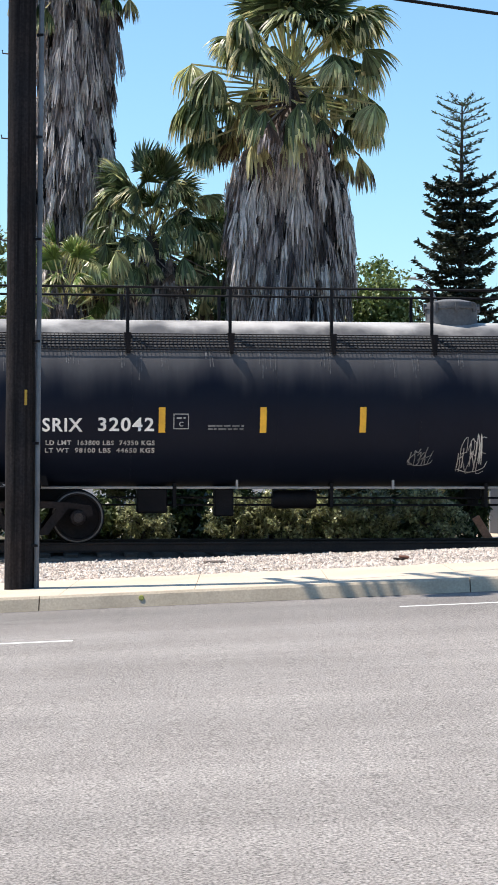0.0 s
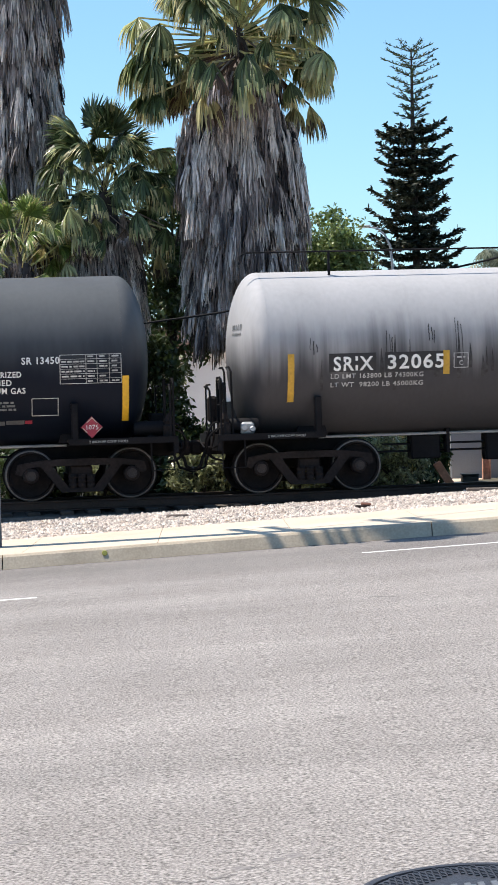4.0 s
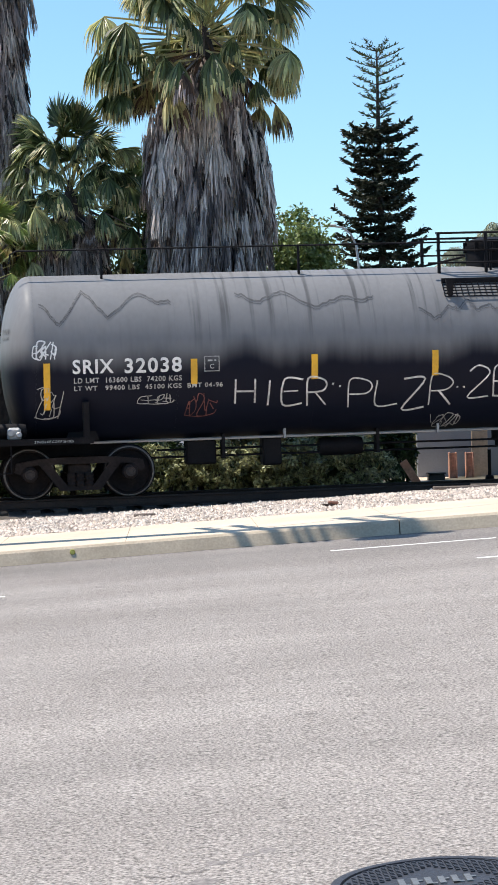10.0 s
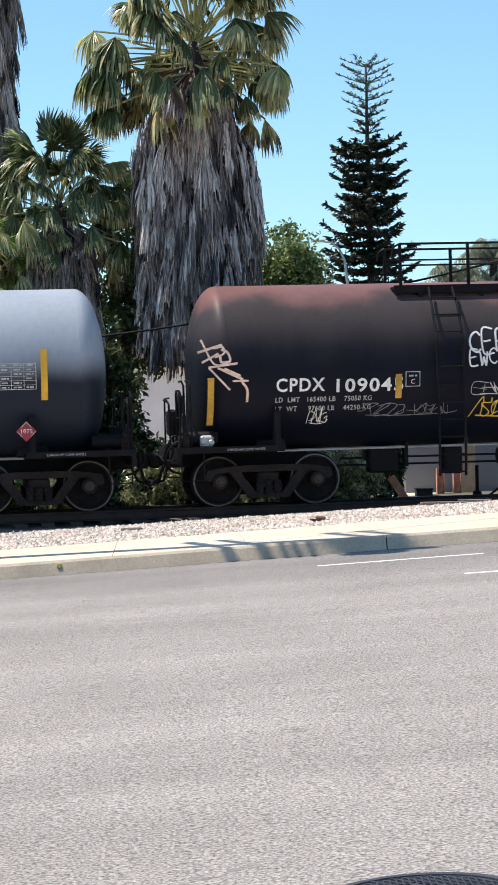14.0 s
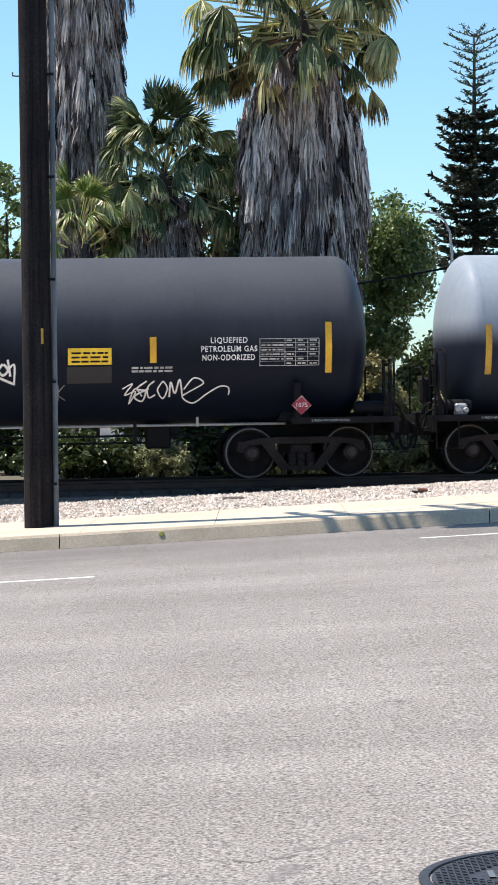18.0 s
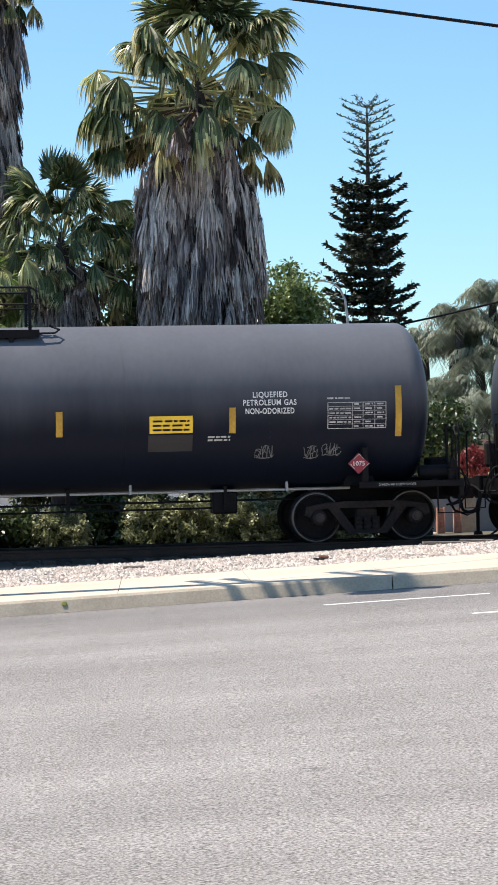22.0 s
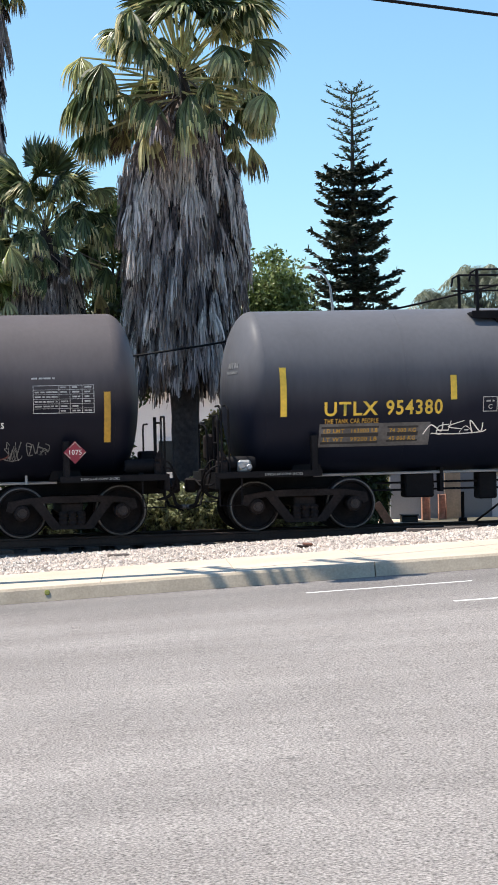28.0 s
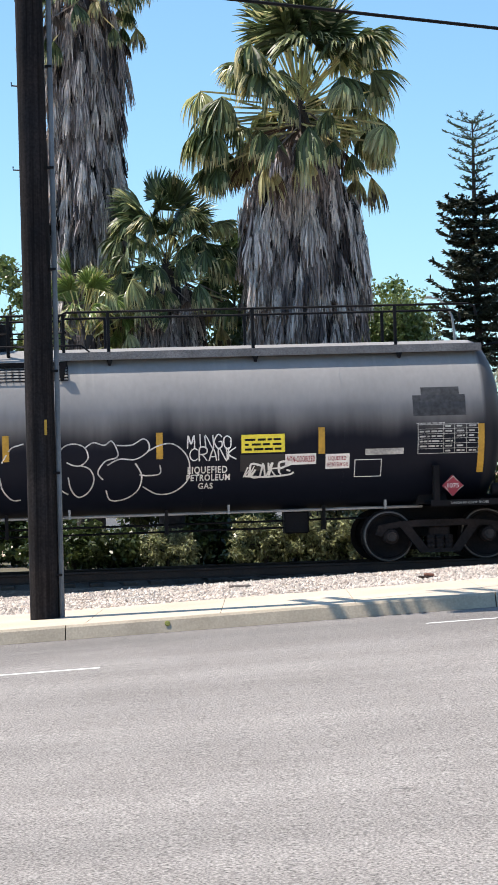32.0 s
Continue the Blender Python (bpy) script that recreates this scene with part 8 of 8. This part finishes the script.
leafy("broadleaf_tree", "dark shaded tree behind the palm skirts", "tree", pose(-1.15, 47.2, -0.1), [(0, 0, 2.2, 0.75, 0.5, 0.9), (0.35, 0, 1.4, 0.6, 0.5, 0.8), (-0.7, 0, 1.6, 0.7, 0.5, 0.9), (-0.3, 0, 3.1, 0.7, 0.5, 0.7), (-1.5, 0, 1.5, 0.6, 0.5, 0.8)], 12000, 0.13, LEAF_DARK, 60, (1.8, 0.1), 0.24)

# ---- utility pole ----
POLE_X, POLE_Y = -2.60, 24.62
pole = thing("utility_pole", "dark wooden utility pole standing in the pavement", "utility pole", at=pose(POLE_X, POLE_Y, road_z(POLE_X) + 0.15))
bm = bmesh.new()
rod(bm, [(0, 0, -0.3), (0.0, 0, 0), (-0.02, 0, 4), (-0.05, 0, 8), (-0.07, 0, 13.2)], 0.185, 24, 0.155)
part("shaft", bm, POLE_WOOD, pole, "weathered dark brown wooden shaft", True)
bm = bmesh.new()
rod(bm, [(0.205, -0.06, 0.0), (0.20, -0.06, 3.7), (0.19, -0.06, 8.6)], 0.030, 10)
part("conduit", bm, DARK_PIPE, pole, "grey riser conduit", True)
for z in (0.5, 1.7, 2.9, 4.1, 5.3, 6.5, 7.7):
    bm = bmesh.new()
    box(bm, 0.14, 0.22, -0.10, -0.03, z, z + 0.03)
    part("pipe_clip", bm, BLACK_STEEL, pole)
bm = bmesh.new()
rod(bm, [(0.215, 0.02, 0.0), (0.21, 0.02, 2.2)], 0.015, 8)
part("ground_wire_guard", bm, BLACK_STEEL, pole)
bm = bmesh.new()
box(bm, 0.055, 0.085, -0.186, -0.176, 2.16, 2.34)
part("tag_plate", bm, DULL_YELLOW, pole, "small vertical tag plate")
for z in (3.2, 4.1, 5.3, 6.3):
    bm = bmesh.new()
    rod(bm, [(-0.14, 0, z), (-0.27, 0, z + 0.01), (-0.27, 0, z + 0.05)], 0.009, 6)
    part("pole_step", bm, IRON, pole)
for z, fore, reach, half in ((7.6, 0.72, 1.1, 0.055), (8.6, 0.60, 1.2, 0.055), (11.7, 0.2, 1.5, 0.055), (12.6, 0.2, 1.5, 0.055)):
    bm = bmesh.new()
    box(bm, -half, half, -fore, reach, z - 0.06, z + 0.06, 0.01)
    bmesh.ops.rotate(bm, verts=bm.verts[:], cent=(0, 0, 0), matrix=Matrix.Rotation(radians(15), 3, "Z"))
    arm = part("crossarm", bm, POLE_WOOD, pole, "dark wooden crossarm")
    for q in (0.3, 0.6, 0.92):
        bm = bmesh.new()
        y = q * reach
        lathe(bm, [(0.03, z + 0.05), (0.05, z + 0.10), (0.06, z + 0.16), (0.04, z + 0.20), (0.06, z + 0.25), (0.03, z + 0.30)], 12, "z", (-y * 0.259, y * 0.966, 0))
        part("insulator", bm, IRON, arm)
# short bars added out of view to cast the thin stripes on the kerb
for z in (9.4, 9.72, 10.1):
    bm = bmesh.new()
    box(bm, -0.03, 0.03, -0.50, 0.1, z - 0.05, z + 0.05, 0.008)
    part("cable_bracket", bm, POLE_WOOD, pole)
# can added out of view for its shadow by the kerb
bm = bmesh.new()
lathe(bm, [(0.001, 11.0), (0.24, 11.02), (0.25, 11.7), (0.22, 11.78), (0.001, 11.82)], 20, "z", (0.1, -0.42, 0))
part("transformer", bm, GALV, pole, "grey transformer can", True)


def cable(name, label, pts, r, sag=0.0):
    bm = bmesh.new()
    a, b = (Vector(p) for p in pts)
    rod(bm, [a.lerp(b, k / 24) - Vector((0, 0, sag * 4 * (k / 24) * (1 - k / 24))) for k in range(25)], r, 6)
    ob = new(name, mesh_of(name, bm, BLACK_STEEL))
    return tagged(ob, label, "cable")


cable("overhead_cable", "black overhead cable from the pole across the sky", ((POLE_X, POLE_Y - 0.1, 7.58), (26.0, 34.6, 6.04)), 0.022, 0.0)


def plain_pole(x, y, z, h, label):
    p = thing("utility_pole", label, "utility pole", at=pose(x, y, z))
    bm = bmesh.new()
    rod(bm, [(0, 0, -0.6), (0, 0, h)], 0.17, 14, 0.13)
    part("shaft", bm, POLE_WOOD, p)


plain_pole(26.0, 34.7, -0.1, 9.0, "wooden utility pole far along the road")
plain_pole(-11.4, 42.7, -0.1, 5.2, "wooden utility pole behind the track")
plain_pole(15.7, 42.7, -0.1, 8.4, "tall wooden utility pole behind the track")
bm = bmesh.new()
rod(bm, [(0.71 * x, 42.6, 3.52 + 0.0888 * x + 0.0039 * x * x) for x in range(-16, 23, 2)], 0.022, 6)
tagged(new("rear_cable", mesh_of("rear_cable", bm, BLACK_STEEL)), "sagging dark cable strung before the palm trunks", "cable")

# ---- beyond the track ----
WALL_WHITE = material("white_wall", (0.76, 0.75, 0.77), 0.9, fine=(30, 0.05), broad=(0.8, 0.08))
WALL_SHADE_GREY = material("shade_grey_wall", (0.25, 0.265, 0.29), 0.9, fine=(30, 0.06), broad=(0.8, 0.08))
GLASS_DARK = material("window_glass", (0.03, 0.035, 0.04), 0.1, bump=(10, 0.0))
ROOF = material("roof_tile", (0.42, 0.25, 0.18), 0.9, fine=(8, 0.2), broad=(1, 0.2))


def house(label, x0, x1, y0, y1, z0, z1, wall, windows=()):
    h = thing("house", label, "house")
    bm = bmesh.new()
    box(bm, x0, x1, y0, y1, z0, z1)
    part("wall", bm, wall, h)
    bm = bmesh.new()
    box(bm, x0 - 0.3, x1 + 0.3, y0 - 0.35, y1 + 0.3, z1, z1 + 0.16)
    extr = [(x0 - 0.3, z1 + 0.16), (x1 + 0.3, z1 + 0.16), ((x0 + x1) / 2, z1 + 0.9)]
    extrude_xz(bm, extr, y0 - 0.3, y1 + 0.3)
    part("roof", bm, ROOF, h)
    for wx, wz, ww, wh in windows:
        bm = bmesh.new()
        box(bm, wx, wx + ww, y0 - 0.05, y0 + 0.02, wz, wz + wh, 0.01)
        w = part("window", bm, WALL_WHITE, h)
        bm = bmesh.new()
        box(bm, wx + 0.07, wx + ww / 2 - 0.03, y0 - 0.07, y0 - 0.045, wz + 0.07, wz + wh - 0.07)
        part("pane", bm, GLASS_DARK, w)
        bm = bmesh.new()
        box(bm, wx + ww / 2 + 0.03, wx + ww - 0.07, y0 - 0.07, y0 - 0.045, wz + 0.07, wz + wh - 0.07)
        part("pane", bm, GLASS_DARK, w)
    return h


# pale sheet added to bounce sunlight up onto the house walls
yard = new("yard", raw("yard", [(-12, 48.5, -0.02), (16, 48.5, -0.02), (16, 58, -0.02), (-12, 58, -0.02)], [(0, 1, 2, 3)], CONCRETE))
tagged(yard, "pale concrete yard added to reflect light onto the houses", "yard", kind="structure")
house("low white house among the trees", -9.0, 3.6, 58, 66, -0.2, 3.2, WALL_WHITE, [(-4.6, 0.7, 1.4, 1.1), (0.4, 0.9, 1.1, 1.0), (-7.6, 0.7, 1.4, 1.1)])
house("far house with a terracotta roof behind shrubs", 6.2, 12.5, 60, 66, -0.2, 1.25, WALL_WHITE)
low_wall = thing("garden_wall", "low white rendered wall behind the tracks", "wall")
# left stretch of the wall: its shade is put into a grey render colour
bm = bmesh.new()
box(bm, 5.59, 7.9, 47.0, 47.2, -0.3, 1.12)
part("rendered_face", bm, WALL_SHADE_GREY, low_wall, "render painted blue-grey for the shade on it")
bm = bmesh.new()
box(bm, 7.9, 14.0, 47.01, 47.2, -0.3, 0.92)
part("rendered_face", bm, WALL_WHITE, low_wall)
bm = bmesh.new()
box(bm, 7.92, 14.04, 46.95, 47.25, 0.92, 0.99, 0.01)
part("coping", bm, CONCRETE, low_wall)
# a second pale sheet, added to brighten the low wall from below
strip = new("yard", raw("yard", [(5.0, 43.4, -0.07), (16, 43.4, -0.07), (16, 47, -0.07), (5.0, 47, -0.07)], [(0, 1, 2, 3)], CONCRETE))
tagged(strip, "pale concrete strip added to reflect light onto the low wall", "yard", kind="structure")

# two rusty steel posts before the grey wall, a beige board and a dark bin, a leaning plank and a switch stand
RUST_POST = material("rusty_post", (0.50, 0.23, 0.15), 0.85, fine=(20, 0.25), broad=(2, 0.25), tint=(0.58, 0.33, 0.24))
BEIGE = material("beige_board", (0.52, 0.38, 0.26), 0.85, fine=(20, 0.12), broad=(1.5, 0.2))
BIN_GREEN = material("dark_bin", (0.020, 0.026, 0.026), 0.6)
for x in (6.16, 6.53):
    post = thing("steel_post", "rusty orange steel post before the grey wall", "post", "posts by the wall", at=pose(x, 46.0, -0.3))
    for dx, nm in ((0.0, "flange"), (0.155, "flange")):
        bm = bmesh.new()
        box(bm, dx, dx + 0.025, -0.09, 0.09, 0.0, 0.80, 0.004)
        part(nm, bm, RUST_POST, post)
    bm = bmesh.new()
    box(bm, 0.026, 0.154, -0.015, 0.015, 0.0, 0.79, 0.004)
    part("web", bm, RUST_POST, post)
board = thing("board", "beige upright board beside the rusty posts", "board", at=pose(6.74, 46.45, -0.3))
bm = bmesh.new()
box(bm, 0.0, 0.36, -0.02, 0.02, 0.0, 1.45, 0.006)
part("sheet", bm, BEIGE, board)
bin_ = thing("bin", "dark green bin standing before the grey wall", "bin", at=pose(5.57, 45.0, -0.3))
bm = bmesh.new()
box(bm, 0.0, 0.35, -0.17, 0.17, 0.0, 0.36, 0.02)
part("body", bm, BIN_GREEN, bin_)
bm = bmesh.new()
box(bm, -0.015, 0.365, -0.185, 0.185, 0.362, 0.40, 0.01)
part("lid", bm, BIN_GREEN, bin_)
leafy("bush", "dark shaded bush beside the leaning plank", "shrub", pose(4.86, 44.3, -0.2), [(0, 0, 0.6, 0.34, 0.3, 0.6), (-0.1, 0, 1.1, 0.40, 0.3, 0.4)], 5200, 0.09, LEAF_DARK, 171, (0.7, 0.07), 0.12)
plank = thing("leaning_plank", "faded reddish plank leaning by the track", "plank", at=pose(5.10, 41.5, -0.28) @ pose(0, 0, 0, 0, -32, 0))
bm = bmesh.new()
box(bm, -0.08, 0.08, -0.03, 0.03, 0.0, 0.86, 0.01)
part("board", bm, RUST_POST, plank)
stand = thing("switch_stand", "black track switch stand beside the rails", "switch stand", at=pose(6.33, 41.2, -0.2))
bm = bmesh.new()
box(bm, -0.22, 0.22, -0.15, 0.15, 0, 0.12, 0.02)
lathe(bm, [(0.10, 0.12), (0.09, 0.3), (0.07, 0.34)], 12)
part("base", bm, BLACK_STEEL, stand)
bm = bmesh.new()
rod(bm, [(0, 0, 0.3), (0, 0, 0.85)], 0.035, 8)
part("mast", bm, BLACK_STEEL, stand)
bm = bmesh.new()
rod(bm, [(0.1, 0, 0.15), (0.75, 0, 0.62)], 0.022, 8)
part("lever", bm, BLACK_STEEL, stand)

lamp = thing("street_lamp", "grey street lamp with a curved arm", "street lamp", at=pose(5.19, 56, -0.1))
bm = bmesh.new()
rod(bm, [(0, 0, 0), (0, 0, 5.4), (-0.06, 0, 6.0), (-0.2, 0, 6.3), (-0.4, 0, 6.48), (-0.7, 0, 6.52)], 0.04, 8, 0.02)
part("mast", bm, GALV, lamp)
bm = bmesh.new()
box(bm, -0.92, -0.58, -0.08, 0.08, 6.50, 6.57, 0.025)
part("lamp_head", bm, GALV, lamp)


# ---- movement ----
GAIN = np.interp(np.arange(0, 32.01, 0.1), [19, 22.5, 24.5, 26.5, 28, 29.3, 30.5, 32], [0, 0.045, 0.065, 0.13, 0.20, 0.20, 0.225, 0.265])
PICKED_UP = np.concatenate([[0.0], np.cumsum((GAIN[1:] + GAIN[:-1]) * 0.05)])
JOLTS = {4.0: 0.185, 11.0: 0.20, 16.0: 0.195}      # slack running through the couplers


def travel(t):
    """How far the train has gone at t seconds, from its place at 16 s; it slows a little, then picks up again."""
    u = (t - 16) / 16
    even = -0.17 + 97.108 * u - 2.089 * u ** 2 + 0.989 * u ** 3 - 0.419 * u ** 4
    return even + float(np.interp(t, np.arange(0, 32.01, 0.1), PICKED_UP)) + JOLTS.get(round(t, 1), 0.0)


def motions():
    steps = np.arange(0, 32.01, 0.1)
    for car, mid, half in CARS.values():
        walk(car, [(t, track_pose(mid + travel(t))) for t in steps])
    for w, x in wheelsets:
        walk(w, [(t, pose(x, 0, WHEEL_R, 0, math.degrees(travel(t) / WHEEL_R), 0)) for t in steps])


motions()
